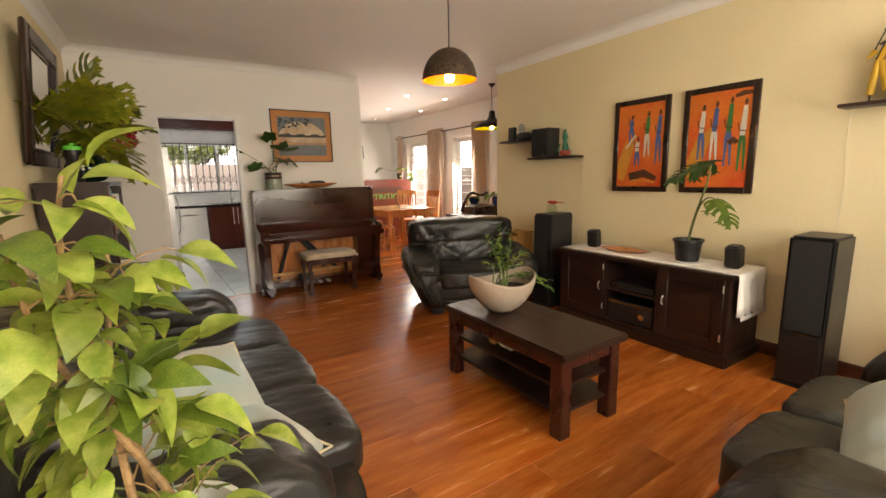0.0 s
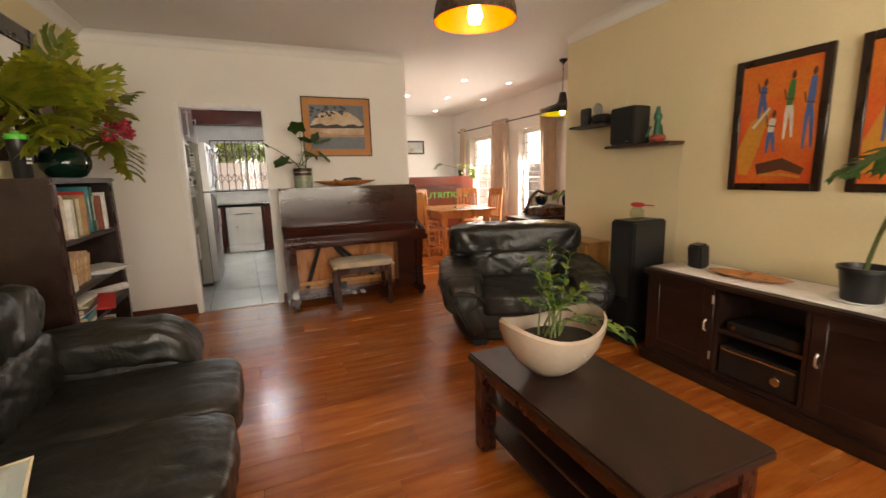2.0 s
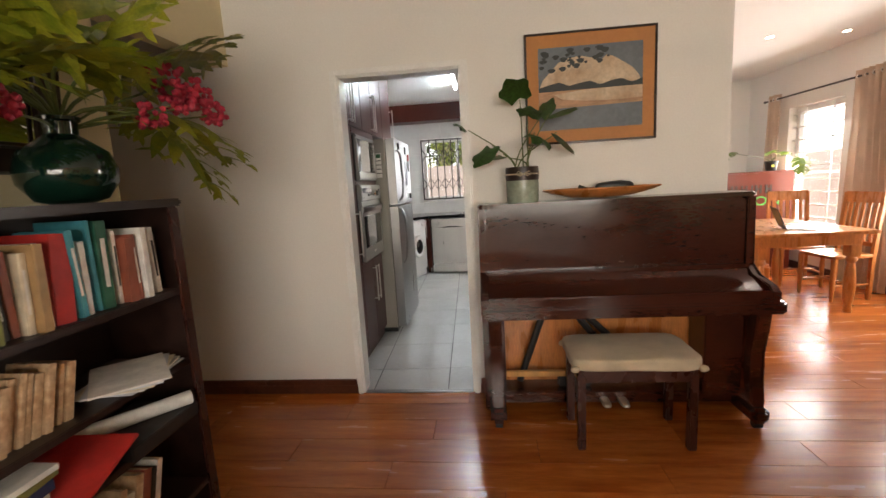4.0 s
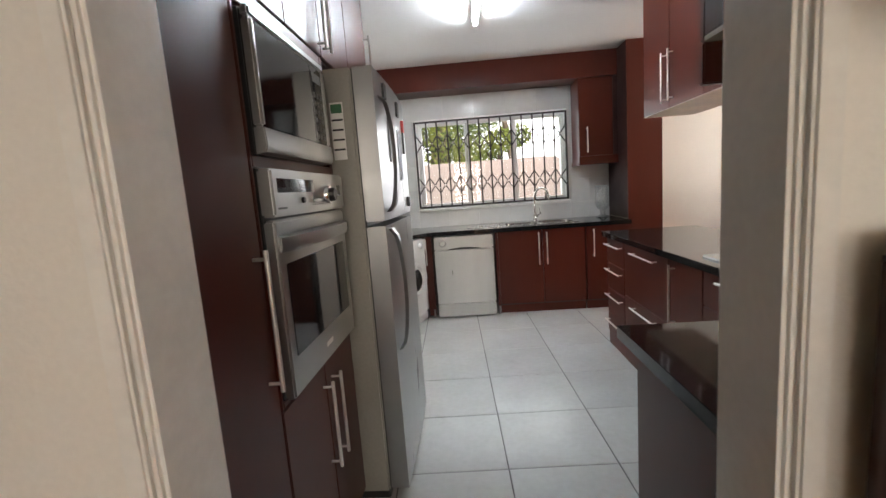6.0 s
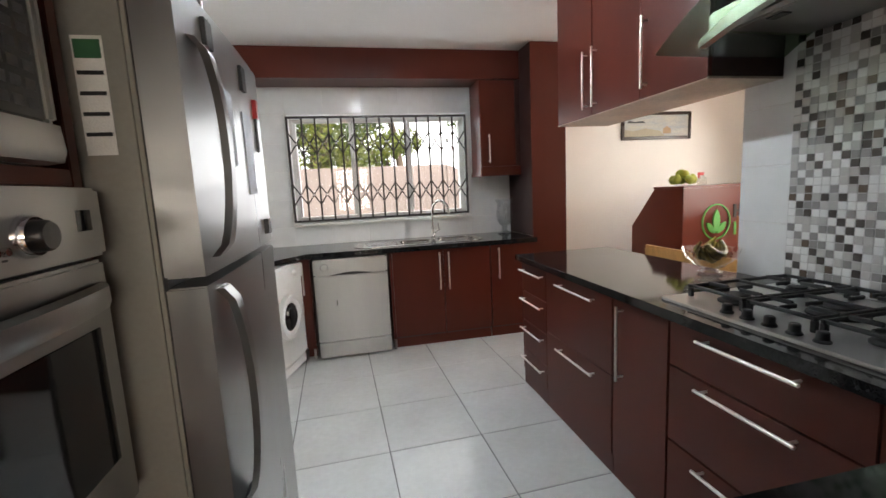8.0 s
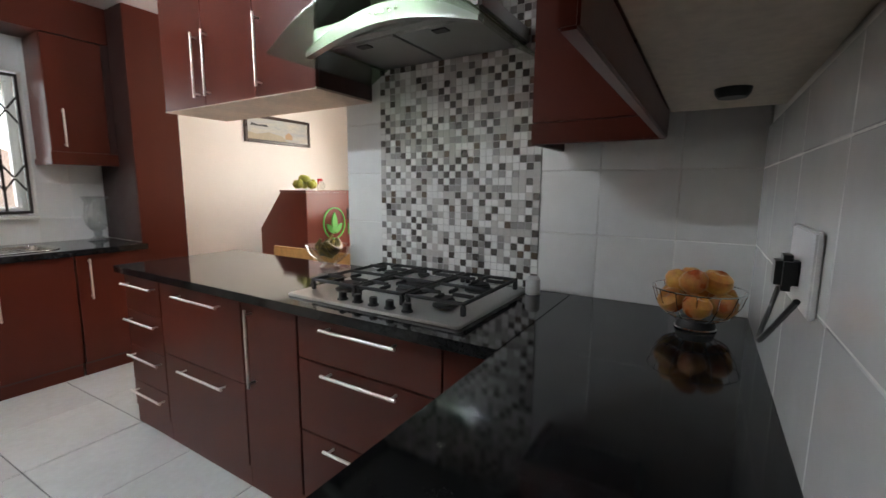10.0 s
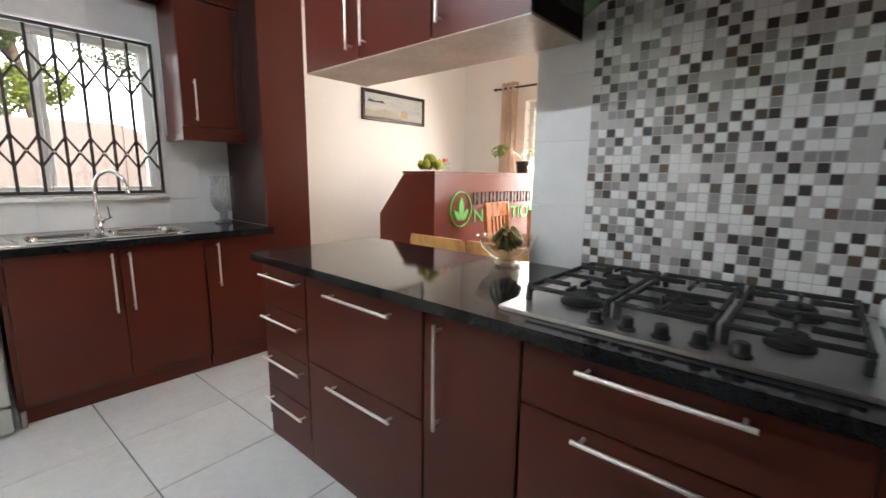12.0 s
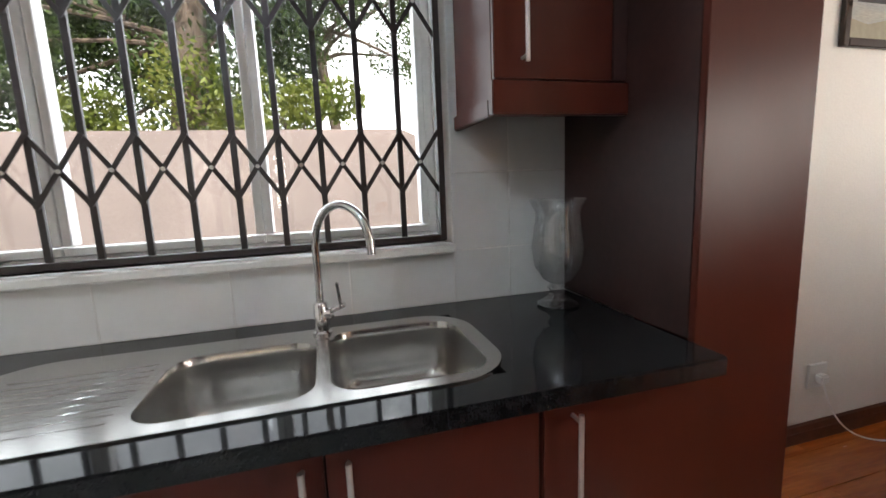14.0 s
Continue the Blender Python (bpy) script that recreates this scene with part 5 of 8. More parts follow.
BOOKCOL = [mat("cover_" + n, c, 0.5, var=0.12, scale=14) for n, c in (("red", (0.45, 0.03, 0.025)), ("cream", (0.62, 0.55, 0.42)), ("white", (0.70, 0.68, 0.64)), ("green", (0.02, 0.10, 0.06)), ("navy", (0.02, 0.03, 0.09)), ("teal", (0.05, 0.25, 0.30)), ("black", (0.015, 0.014, 0.014)), ("olive", (0.20, 0.20, 0.05)), ("brick", (0.25, 0.07, 0.04)), ("tan", (0.36, 0.22, 0.10)))]
PAGES = mat("old_pages", (0.55, 0.42, 0.26), 0.9, var=0.15, scale=30, fine=200)
PULP = mat("worn_paperback", (0.42, 0.25, 0.13), 0.85, var=0.3, scale=20, contrast=(0.55, 0.40, 0.25))


def book(m, t, h, d, cover, label, group, mark=None):
    """A book standing on its tail: thickness along y, spine towards +x."""
    b = thing("book", label, "book", (0, 0, 0), group=group)
    b.matrix_basis = m
    bm = box((d - 0.004, 0, 0), (d, t, h), 0.0015, seg=1)
    box((0, 0, 0), (d - 0.004, 0.003, h), 0, bm)
    box((0, t - 0.003, 0), (d - 0.004, t, h), 0, bm)
    part("cover", bm, cover, b, local=True)
    part("pages", box((0.004, 0.003, 0.003), (d - 0.005, t - 0.003, h - 0.004)), PAGES, b, local=True)
    if mark:
        part("spine_print", box((d - 0.0005, t * 0.3, h * 0.25), (d + 0.0008, t * 0.7, h * 0.8)), mark, b, local=True)
    return b


rnd = random.Random(21)
names = ["red", "cream", "white", "green", "navy", "teal", "black", "olive", "brick", "tan"]
order = ((6, 0.03), (2, 0.012), (8, 0.075), (1, 0.045), (2, 0.05), (2, 0.04), (7, 0.022), (6, 0.03), (8, 0.022), (1, 0.02), (9, 0.024), (2, 0.02), (0, 0.062), (5, 0.02), (2, 0.02), (2, 0.016), (5, 0.014), (3, 0.04), (3, 0.018), (2, 0.014), (8, 0.034), (8, 0.02), (2, 0.022), (1, 0.018), (9, 0.02), (2, 0.024), (6, 0.02))
y = BY0 + 0.05
for k, (c, t) in enumerate(order):
    h = rnd.uniform(0.215, 0.25) + (0.045 if c in (0, 3, 5) else 0)
    if y + t > BY1 - 0.06:
        break
    lean = rnd.uniform(-3, 3) if c else -5
    book(pose(BX1 - 0.20 + rnd.uniform(-0.04, 0.01), y, 1.032, lean, 0, 0), t, min(h, 0.29), rnd.uniform(0.16, 0.19), BOOKCOL[c], names[c] + " covered book standing on the top shelf", "books on the top shelf", BOOKCOL[2 if c != 2 else 6] if k % 2 else None)
    y += t + 0.004 + (0.012 if c == 0 else 0)
y = BY0 + 0.14
for k in range(15):
    t = rnd.uniform(0.015, 0.028)
    book(pose(BX1 - 0.19 + rnd.uniform(-0.02, 0.01), y, 0.747, -14, 0, 0), t, rnd.uniform(0.17, 0.195), 0.14, PULP, "worn brown paperback leaning in a row", "old paperbacks")
    y += t + 0.0035
book(pose(BX1 - 0.15, BY0 + 0.06, 0.747, 0, 0, 0), 0.11, 0.09, 0.14, BOOKCOL[1], "cream boxed book lying on its side", "old paperbacks")
for k in range(5):
    solo("magazine", box((-0.11, -0.15, 0), (0.11, 0.15, 0.006), 0.001, m=pose(BX1 - 0.10 + 0.012 * k, 3.83 - 0.012 * k, 0.748 + 0.0085 * k, 0, 0, 8 + 9 * k)), [NOTE, BOOKCOL[2], BOOKCOL[1], NOTE, BOOKCOL[2]][k], "loose white magazine in an untidy pile", "magazine", group="loose magazines")
solo("ring_binder", box((BX1 - 0.24, 3.66, 0.532), (BX1 + 0.03, 3.98, 0.58), 0.004), BOOKCOL[6], "dark grey file lying flat and sticking out", "file")
solo("paper_roll", rod((BX1 - 0.20, 3.68, 0.607), (BX1 + 0.02, 3.96, 0.607), 0.026, seg=16), BOOKCOL[2], "rolled white paper lying on a file", "paper roll")
zz0 = 0.531
for k, (c, t, lab) in enumerate(((2, 0.02, "white thin book lying in a slanting stack"), (9, 0.018, "tan book lying in a slanting stack"), (5, 0.026, "teal book lying in a slanting stack"), (1, 0.012, "cream book lying in a slanting stack"), (4, 0.03, "navy book lying in a slanting stack"), (7, 0.016, "yellow-green book lying in a slanting stack"), (2, 0.016, "spiral-bound white book on the stack"))):
    b = thing("book", lab, "book", (0, 0, 0), group="slanting stack of books")
    b.matrix_basis = pose(BX1 - 0.11 + 0.006 * (k % 3), BY0 + 0.19 + 0.012 * k, zz0, 0, 0, 4 * (k % 3))
    bm = box((-0.11, -0.13, 0), (0.11, 0.13, 0.003), 0, None)
    box((-0.11, -0.13, t - 0.003), (0.11, 0.13, t), 0, bm)
    box((0.105, -0.13, 0.003), (0.11, 0.13, t - 0.003), 0, bm)
    part("cover", bm, BOOKCOL[c], b, local=True)
    part("pages", box((-0.108, -0.127, 0.003), (0.105, 0.127, t - 0.003)), PAGES, b, local=True)
    zz0 += t + 0.001
solo("red_folder", box((-0.15, -0.13, 0), (0.14, 0.13, 0.012), 0.003, m=pose(BX1 - 0.08, 3.54, 0.60, 10, 6, 14)), BOOKCOL[0], "bright red cloth folder hanging over the shelf edge", "folder")
y = 3.50
for k in range(9):
    t = rnd.uniform(0.02, 0.035)
    book(pose(BX1 - 0.20, y, 0.222, -16, 0, 0), t, rnd.uniform(0.19, 0.235), 0.17, [PULP, BOOKCOL[9], BOOKCOL[4], PULP, BOOKCOL[1], PULP, BOOKCOL[8], BOOKCOL[6], BOOKCOL[2]][k], "old book leaning on the bottom shelf", "books on the bottom shelf")
    y += t + 0.005
for k in range(8):
    book(pose(BX1 - 0.19, BY0 + 0.05 + 0.045 * k, 0.222, -4, 0, 0), 0.04, rnd.uniform(0.18, 0.22), 0.16, BOOKCOL[6], "black book standing on the bottom shelf", "books on the bottom shelf")
# on the bookcase: shaker bottle and vase
sb = thing("shaker_bottle", "black shaker bottle with a bright green lid", "bottle", (0.66, 3.235, BZ))
part("body", lathe([(0.036, 0.0), (0.04, 0.006), (0.043, 0.14), (0.046, 0.145), (0.047, 0.2), (0.0, 0.2)], (0.66, 3.235, BZ), 28), BLACKPL, sb)
LIME = mat("lime_plastic", (0.10, 0.55, 0.06), 0.4)
cp = part("lid", lathe([(0.049, 0.0), (0.05, 0.016), (0.046, 0.026), (0.018, 0.032), (0.016, 0.042), (0.0, 0.044)], (0.66, 3.235, BZ + 0.2), 28), LIME, sb, "bright green screw lid")
for z, a0, a1 in ((0.075, -0.5, 0.6), (0.095, -0.45, 0.15), (0.1, 0.22, 0.6), (0.118, -0.5, 0.5)):
    bm = bmesh.new()
    n = 6
    r = 0.0435
    rows = []
    for j in range(n + 1):
        a = -0.25 + a0 + (a1 - a0) * j / n
        rows.append((bm.verts.new((0.66 + r * math.cos(a), 3.235 + r * math.sin(a), BZ + z)), bm.verts.new((0.66 + r * math.cos(a), 3.235 + r * math.sin(a), BZ + z + (0.012 if z < 0.11 else 0.004)))))
    for p, q in zip(rows, rows[1:]):
        bm.faces.new((p[0], q[0], q[1], p[1]))
    part("label_bar", bm, WHITEPL, sb)
VX, VY = 0.665, 3.79
vs_ = thing("flower_vase", "round dark green glass vase with big leaves and red flowers", "vase", (VX, VY, BZ))
part("bottle", lathe([(r * 1.12, z * 1.1) for r, z in ((0.05, 0.0), (0.085, 0.012), (0.118, 0.06), (0.122, 0.10), (0.105, 0.15), (0.06, 0.185), (0.04, 0.20), (0.042, 0.235), (0.05, 0.24), (0.05, 0.25), (0.038, 0.25), (0.036, 0.2), (0.055, 0.18), (0.1, 0.148), (0.116, 0.10), (0.112, 0.062), (0.08, 0.018), (0.0, 0.012))], (VX, VY, BZ), 36), mat("bottle_green_glaze", (0.004, 0.020, 0.013), 0.06, var=0.2, bump=0.0, coat=0.4), vs_, "shiny bottle-green round vase")
LEAF_P = mat("olive_green_leaf", (0.15, 0.20, 0.014), 0.36, var=0.25, scale=4, fine=40, bump=0.06, rand=0.3, trans=0.35, contrast=(0.34, 0.33, 0.03))
big = [leaf_mesh("selloum_leaf_a", LEAF_P, "lobed", 12, 0.46, 0.25), leaf_mesh("selloum_leaf_b", LEAF_P, "lobed", 17, 0.44, 0.5), leaf_mesh("selloum_leaf_c", LEAF_P, "lobed", 19, 0.46, 0.35)]
b0 = Vector((VX, VY, BZ + 0.20))
for k, (tip, size, way, roll) in enumerate((((0.62, 3.56, 1.86), 0.50, (0.05, -0.8, 0.45), 30), ((0.70, 3.66, 1.90), 0.46, (0.25, -0.5, 0.6), -15), ((0.72, 3.88, 1.90), 0.46, (0.2, 0.25, 0.8), 10), ((0.74, 3.98, 1.86), 0.50, (0.25, 0.65, 0.55), -20), ((0.78, 4.04, 1.76), 0.46, (0.3, 0.8, 0.0), 10),
                                            ((0.74, 3.55, 1.80), 0.46, (0.35, -0.8, -0.05), 0), ((0.70, 3.46, 1.78), 0.42, (0.2, -0.8, -0.25), 20), ((0.80, 4.0, 1.72), 0.40, (0.45, 0.6, -0.35), 0), ((0.66, 3.76, 1.94), 0.44, (0.05, -0.1, 0.9), 40), ((0.60, 3.45, 1.84), 0.42, (0.1, -0.85, 0.2), -30), ((0.76, 3.72, 1.84), 0.40, (0.6, -0.3, 0.25), 0))):
    tip = Vector(tip) - Vector((0, 0, 0.06))
    size *= 0.88
    part("stem", tube(curve(b0, b0 + Vector((0, 0, 0.15)), tip - Vector(way) * 0.08, tip, 8), 0.006, seg=6), STEM, vs_)
    put_leaf(vs_, big[k % 3], tip, way, size, roll)
PINK = mat("crimson_petals", (0.42, 0.02, 0.05), 0.6, var=0.3, scale=40, fine=90, trans=0.15)
for k, (c, r) in enumerate((((0.88, 4.02, 1.80), 0.07), ((0.92, 4.12, 1.755), 0.065), ((0.93, 4.2, 1.71), 0.05), ((0.88, 3.93, 1.66), 0.055), ((0.80, 3.50, 1.64), 0.05), ((0.90, 4.06, 1.72), 0.05))):
    bm = bmesh.new()
    rr = random.Random(k)
    for j in range(34):
        v = Vector((rr.gauss(0, 1), rr.gauss(0, 1), rr.gauss(0, 1))).normalized() * r * rr.uniform(0.5, 1)
        bmesh.ops.create_icosphere(bm, subdivisions=1, radius=rr.uniform(0.010, 0.017), matrix=Matrix.Translation(Vector(c) + v))
    part("flower_head", bm, PINK, vs_, "crimson flower cluster")
    part("stem", tube(curve(b0, b0 + Vector((0, 0, 0.1)), Vector(c) - Vector((0.02, 0, 0.05)), c, 6), 0.004, seg=5), STEM, vs_)
# mirror
mi = thing("wall_mirror", "large mirror in a dark wooden frame, leaning out above the bookcase", "mirror", (0.455, 3.51, 1.482))
MIRROR = mat("mirror_silver", (0.86, 0.87, 0.86), 0.02, 1.0, var=0.0, bump=0.0, rvar=0)
part("frame", framed((0.0, -0.46, 0.0), (0.03, 0.46, 0.82), "x", 0.095, 0.03, bevel=0.012), PICFR, mi, "wide dark wooden frame", local=True)
part("inner_moulding", framed((0.024, -0.368, 0.092), (0.036, 0.368, 0.728), "x", 0.014, 0.012, bevel=0.003), PICFR, mi, "thin raised inner moulding", local=True)
part("mirror_glass", box((0.0, -0.37, 0.09), (0.012, 0.37, 0.73)), MIRROR, mi, "clear silvered mirror", local=True)
mi.matrix_basis = pose(0.455, 3.51, 1.482, 0, 6.0, 0)

# ---- pendant lamps ----


def pendant(at, rim_z, radius, height, outer, inner, label, top_z=H, shape="dome"):
    t = thing("pendant_lamp", label, "pendant lamp", (at[0], at[1], rim_z))
    part("cord", rod((at[0], at[1], rim_z + height), (at[0], at[1], top_z - 0.03), 0.004, seg=6), BLACKPL, t)
    part("ceiling_rose", lathe([(0.012, -0.05), (0.05, -0.012), (0.052, 0.0)], (at[0], at[1], top_z - 0.002), 20), BLACKPL, t)
    if shape == "dome":
        po = [(radius * math.cos(a), height * math.sin(a)) for a in [math.pi / 2 * k / 10 for k in range(11)]]
    else:
        po = [(radius, 0.0), (radius * 0.96, height * 0.12), (radius * 0.72, height * 0.32), (radius * 0.32, height * 0.45), (radius * 0.2, height * 0.6), (radius * 0.14, height * 0.95), (0.0, height)]
    sh = part("shade", lathe(po, (at[0], at[1], rim_z), 36, caps=False), outer, t)
    pi_ = [(max(0.0, r - 0.004), z - 0.004 if r < radius - 0.002 else z) for r, z in po]
    part("shade_lining", lathe(pi_, (at[0], at[1], rim_z - 0.0005), 36, caps=False), inner, sh, "bright inner lining")
    part("bulb", lathe([(0.0, -0.04), (0.022, -0.034), (0.03, -0.01), (0.024, 0.02), (0.014, 0.045), (0.013, 0.06), (0.0, 0.06)], (at[0], at[1], rim_z + 0.025), 18), glow("bulb_glow", (1.0, 0.42, 0.10), 65.0), t, "glowing warm bulb")
    part("bulb_holder", lathe([(0.018, 0.0), (0.02, 0.03), (0.012, 0.05), (0.0, 0.05)], (at[0], at[1], rim_z + 0.1), 14), BLACKPL, t)
    return t


SPECK = mat("speckled_brown_metal", (0.075, 0.045, 0.025), 0.45, 0.3, var=0.5, scale=60, fine=120, bump=0.5, contrast=(0.02, 0.012, 0.008))
pendant((2.65, 1.9), 1.935, 0.165, 0.185, SPECK, mat("gold_lining", (0.80, 0.22, 0.012), 0.4, 0.0, var=0.08), "speckled brown dome pendant with gold inside")
pendant((5.29, 4.7), 2.03, 0.27, 0.26, mat("black_enamel", (0.015, 0.015, 0.016), 0.3), mat("lime_enamel", (0.38, 0.60, 0.02), 0.35), "black industrial pendant with lime green inside", shape="bell")

# ---- near the start: side tables and ficus plants ----
st1 = thing("side_table", "small dark wooden side table with magazines", "side table", (1.15, 0.45, 0))
part("tabletop", box((0.80, 0.22, 0.475), (1.45, 0.64, 0.50), 0.006), DARKWOOD, st1)
for x, y in product((0.82, 1.39), (0.24, 0.58)):
    part("leg", box((x, y, 0), (x + 0.04, y + 0.04, 0.475), 0.004), DARKWOOD, st1)
solo("magazine", box((-0.09, -0.13, 0.501), (0.09, 0.13, 0.507), 0.001, m=pose(1.34, 0.47, 0, 0, 0, -10)), NOTE, "glossy magazine lying on the side table", "magazine")


def ficus(at, pot_h, height, n, seed, spread, label, mats, lean=0.0, leaf=(0.06, 0.098), low=0.25):
    """Ficus: twisted pale stems, thin twigs, many pointed leaves."""
    r = random.Random(seed)
    t = thing("ficus", label, "potted plant", at)
    prof = [(0.085, 0.0), (0.09, 0.005), (0.118, pot_h - 0.025), (0.128, pot_h - 0.025), (0.13, pot_h), (0.118, pot_h), (0.112, pot_h - 0.04), (0.0, pot_h - 0.04)]
    p = part("pot", lathe(prof, at, 32), WHITEPL, t, "white plastic flower pot")
    part("soil", lathe([(0.11, 0), (0.0, 0.01)], (at[0], at[1], at[2] + pot_h - 0.038), 20), TERRA, p)
    me = [leaf_mesh("ficus_leaf_%d_%d" % (seed, k), m, "oval", k, w, d) for k, (m, w, d) in enumerate(((mats[0], 0.29, 0.35), (mats[1], 0.27, 0.5), (mats[0], 0.31, 0.2), (mats[2], 0.28, 0.4)))]
    base = Vector((at[0], at[1], at[2] + pot_h - 0.04))
    for k in range(3):
        top = base + Vector((lean + r.uniform(-0.10, 0.10), r.uniform(-0.08, 0.08), height * r.uniform(0.75, 1.0)))
        b = base + Vector((0.04 * math.cos(k * 2.1), 0.04 * math.sin(k * 2.1), 0))
        trunk = curve(b, b + Vector((r.uniform(-0.05, 0.05), r.uniform(-0.05, 0.05), height * 0.35)), top - Vector((r.uniform(-0.06, 0.06), r.uniform(-0.06, 0.06), height * 0.3)), top, 12)
        part("trunk", tube(trunk, 0.008, seg=7, r_end=0.003), BARK, t)
        for j in range(n // 3):
            f = r.uniform(low, 1.0)
            q = trunk[int(f * 12)]
            a = r.uniform(0, 2 * math.pi)
            ln = r.uniform(0.05, spread) * (1.15 - 0.4 * f)
            tip = q + Vector((math.cos(a) * ln, math.sin(a) * ln, r.uniform(-0.04, 0.09)))
            part("twig", tube(curve(q, q + Vector((0, 0, 0.03)), tip + Vector((0, 0, 0.02)), tip, 4), 0.0022, seg=5, r_end=0.001), BARK if j % 3 else STEM, t)
            for s in range(3):
                d = (tip - q).normalized() + Vector((r.uniform(-0.7, 0.7), r.uniform(-0.7, 0.7), r.uniform(-0.9, 0.25)))
                put_leaf(t, me[r.randrange(4)], tip if s == 0 else q.lerp(tip, 0.75 - 0.3 * (s - 1)), d, r.uniform(*leaf), r.uniform(-40, 40))
    return t


ficus((1.05, 0.47, 0.501), 0.25, 0.70, 84, 4, 0.165, "bushy variegated ficus in a white pot on the side table", (LEAF_Y, LEAF_Y, LEAF), lean=-0.07, leaf=(0.06, 0.098), low=0.06)
st2 = thing("side_table", "dark side table beside the two-seat sofa", "side table", (4.5, -0.26, 0))
part("tabletop", box((4.30, -0.52, 0.475), (4.72, -0.01, 0.505), 0.008), DARKWOOD, st2)
for x, y in product((4.31, 4.66), (-0.51, -0.065)):
    part("leg", box((x, y, 0), (x + 0.045, y + 0.045, 0.475), 0.004), DARKWOOD, st2)
ficus((4.52, -0.36, 0.506), 0.20, 0.62, 60, 9, 0.30, "bushy green ficus on the dark side table", (LEAF, LEAF_Y, LEAF_D))
# ---- kitchen ----


def bar_handle(parent, p, q, out, mt=HANDLE):
    """A straight bar on two posts, standing off a front."""
    p, q, o = Vector(p), Vector(q), Vector(out)
    bm = rod(p + o, q + o, 0.006, seg=10)
    d = (q - p)
    for f in (0.06, 0.94):
        rod(p + d * f, p + d * f + o, 0.0045, bm=bm, seg=8)
    return part("handle", bm, mt, parent, "brushed nickel bar handle")


def front(parent, lo, hi, name="door", mt=CHERRY, handle=None, out=(0, 0, 0)):
    f = part(name, box(lo, hi, 0.0025), mt, parent)
    if handle:
        bar_handle(f, handle[0], handle[1], out)
    return f


UX = 1.035       # front plane of the tall units
OUTX = (0.033, 0, 0)
# tall pantry unit beside the doorway
u = thing("pantry_unit", "tall dark cherry pantry cupboard with a long handle", "cupboard", (0.75, 5.44, 0))
part("body", box((0.46, 5.272, 0.08), (UX - 0.02, 5.688, 1.835), 0.002), CHERRY_D, u)
part("plinth", box((0.5, 5.272, 0), (UX - 0.03, 5.688, 0.08)), CHERRY, u)
front(u, (UX - 0.018, 5.275, 0.085), (UX, 5.686, 1.833), handle=((UX, 5.645, 0.855), (UX, 5.645, 1.205)), out=OUTX)
# oven housing
OY0, OY1 = 5.692, 6.33
u = thing("oven_housing", "tall cherry laminate unit housing oven and microwave", "cupboard", (0.75, 6.0, 0))
part("body", box((0.46, OY0, 0.08), (UX - 0.02, OY1, 0.775), 0.002), CHERRY_D, u)
part("side_post", box((0.46, OY0, 0.775), (UX, OY0 + 0.012, 1.835), 0.002), CHERRY, u)
part("side_post", box((0.46, OY1 - 0.03, 0.775), (UX, OY1, 1.835), 0.002), CHERRY, u)
for z0, z1 in ((1.403, 1.432), (1.79, 1.835), (0.777, 0.795)):
    part("rail", box((0.46, OY0 + 0.012, z0), (UX, OY1 - 0.03, z1), 0.002), CHERRY, u)
part("back_panel", box((0.455, OY0, 0.79), (0.475, OY1 - 0.005, 1.83)), CHERRY_D, u)
part("plinth", box((0.5, OY0, 0), (UX - 0.03, OY1, 0.08)), CHERRY, u)
front(u, (UX - 0.018, OY0 + 0.002, 0.085), (UX, 6.010, 0.772), handle=((UX, 5.985, 0.42), (UX, 5.985, 0.72)), out=OUTX)
front(u, (UX - 0.018, 6.014, 0.085), (UX, OY1 - 0.003, 0.772), handle=((UX, 6.07, 0.42), (UX, 6.07, 0.72)), out=OUTX)
# built-in oven
rotm = Matrix.Rotation(radians(90), 4, "Y")
o = thing("built_in_oven", "stainless steel built-in oven with dark glass door", "oven", (0.8, 6.0, 0.80))
part("body", box((0.5, 5.707, 0.798), (UX + 0.004, 6.296, 1.400), 0.002), BLACKPL, o)
pn = part("control_panel", box((UX + 0.004, 5.702, 1.278), (UX + 0.042, 6.292, 1.398), 0.006), STEEL, o, "brushed steel control panel")
part("display", box((UX + 0.0415, 5.728, 1.338), (UX + 0.0435, 5.985, 1.374), 0.001), BLACKGL, pn, "dark glass display")
kn = part("knob", lathe([(0.0, 0.014), (0.027, 0.014), (0.030, 0.008), (0.031, 0.0)], (UX + 0.042, 6.10, 1.328), 24, m=rotm), CHROME, pn, "chrome ring of the oven knob")
part("knob_cap", lathe([(0.0, 0.018), (0.019, 0.018), (0.022, 0.014), (0.023, 0.0)], (UX + 0.055, 6.10, 1.328), 24, m=rotm), BLACKPL, kn, "round black cap")
for k in range(6):
    part("button", lathe([(0.0, 0.007), (0.0055, 0.007), (0.0065, 0.0)], (UX + 0.042, 5.965 + 0.018 * k, 1.312), 10, m=rotm), CHROME, pn)
    part("button_mark", box((UX + 0.0418, 5.960 + 0.018 * k, 1.299), (UX + 0.0424, 5.970 + 0.018 * k, 1.302)), BLACKPL, pn)
part("button", lathe([(0.0, 0.008), (0.008, 0.008), (0.009, 0.0)], (UX + 0.042, 5.885, 1.316), 12, m=rotm), BLACKPL, pn)
part("brand_mark", box((UX + 0.0418, 5.722, 1.296), (UX + 0.0426, 5.775, 1.301)), BLACKPL, pn)
part("side_window", box((UX + 0.0415, 6.215, 1.325), (UX + 0.0425, 6.255, 1.36)), BLACKGL, pn)
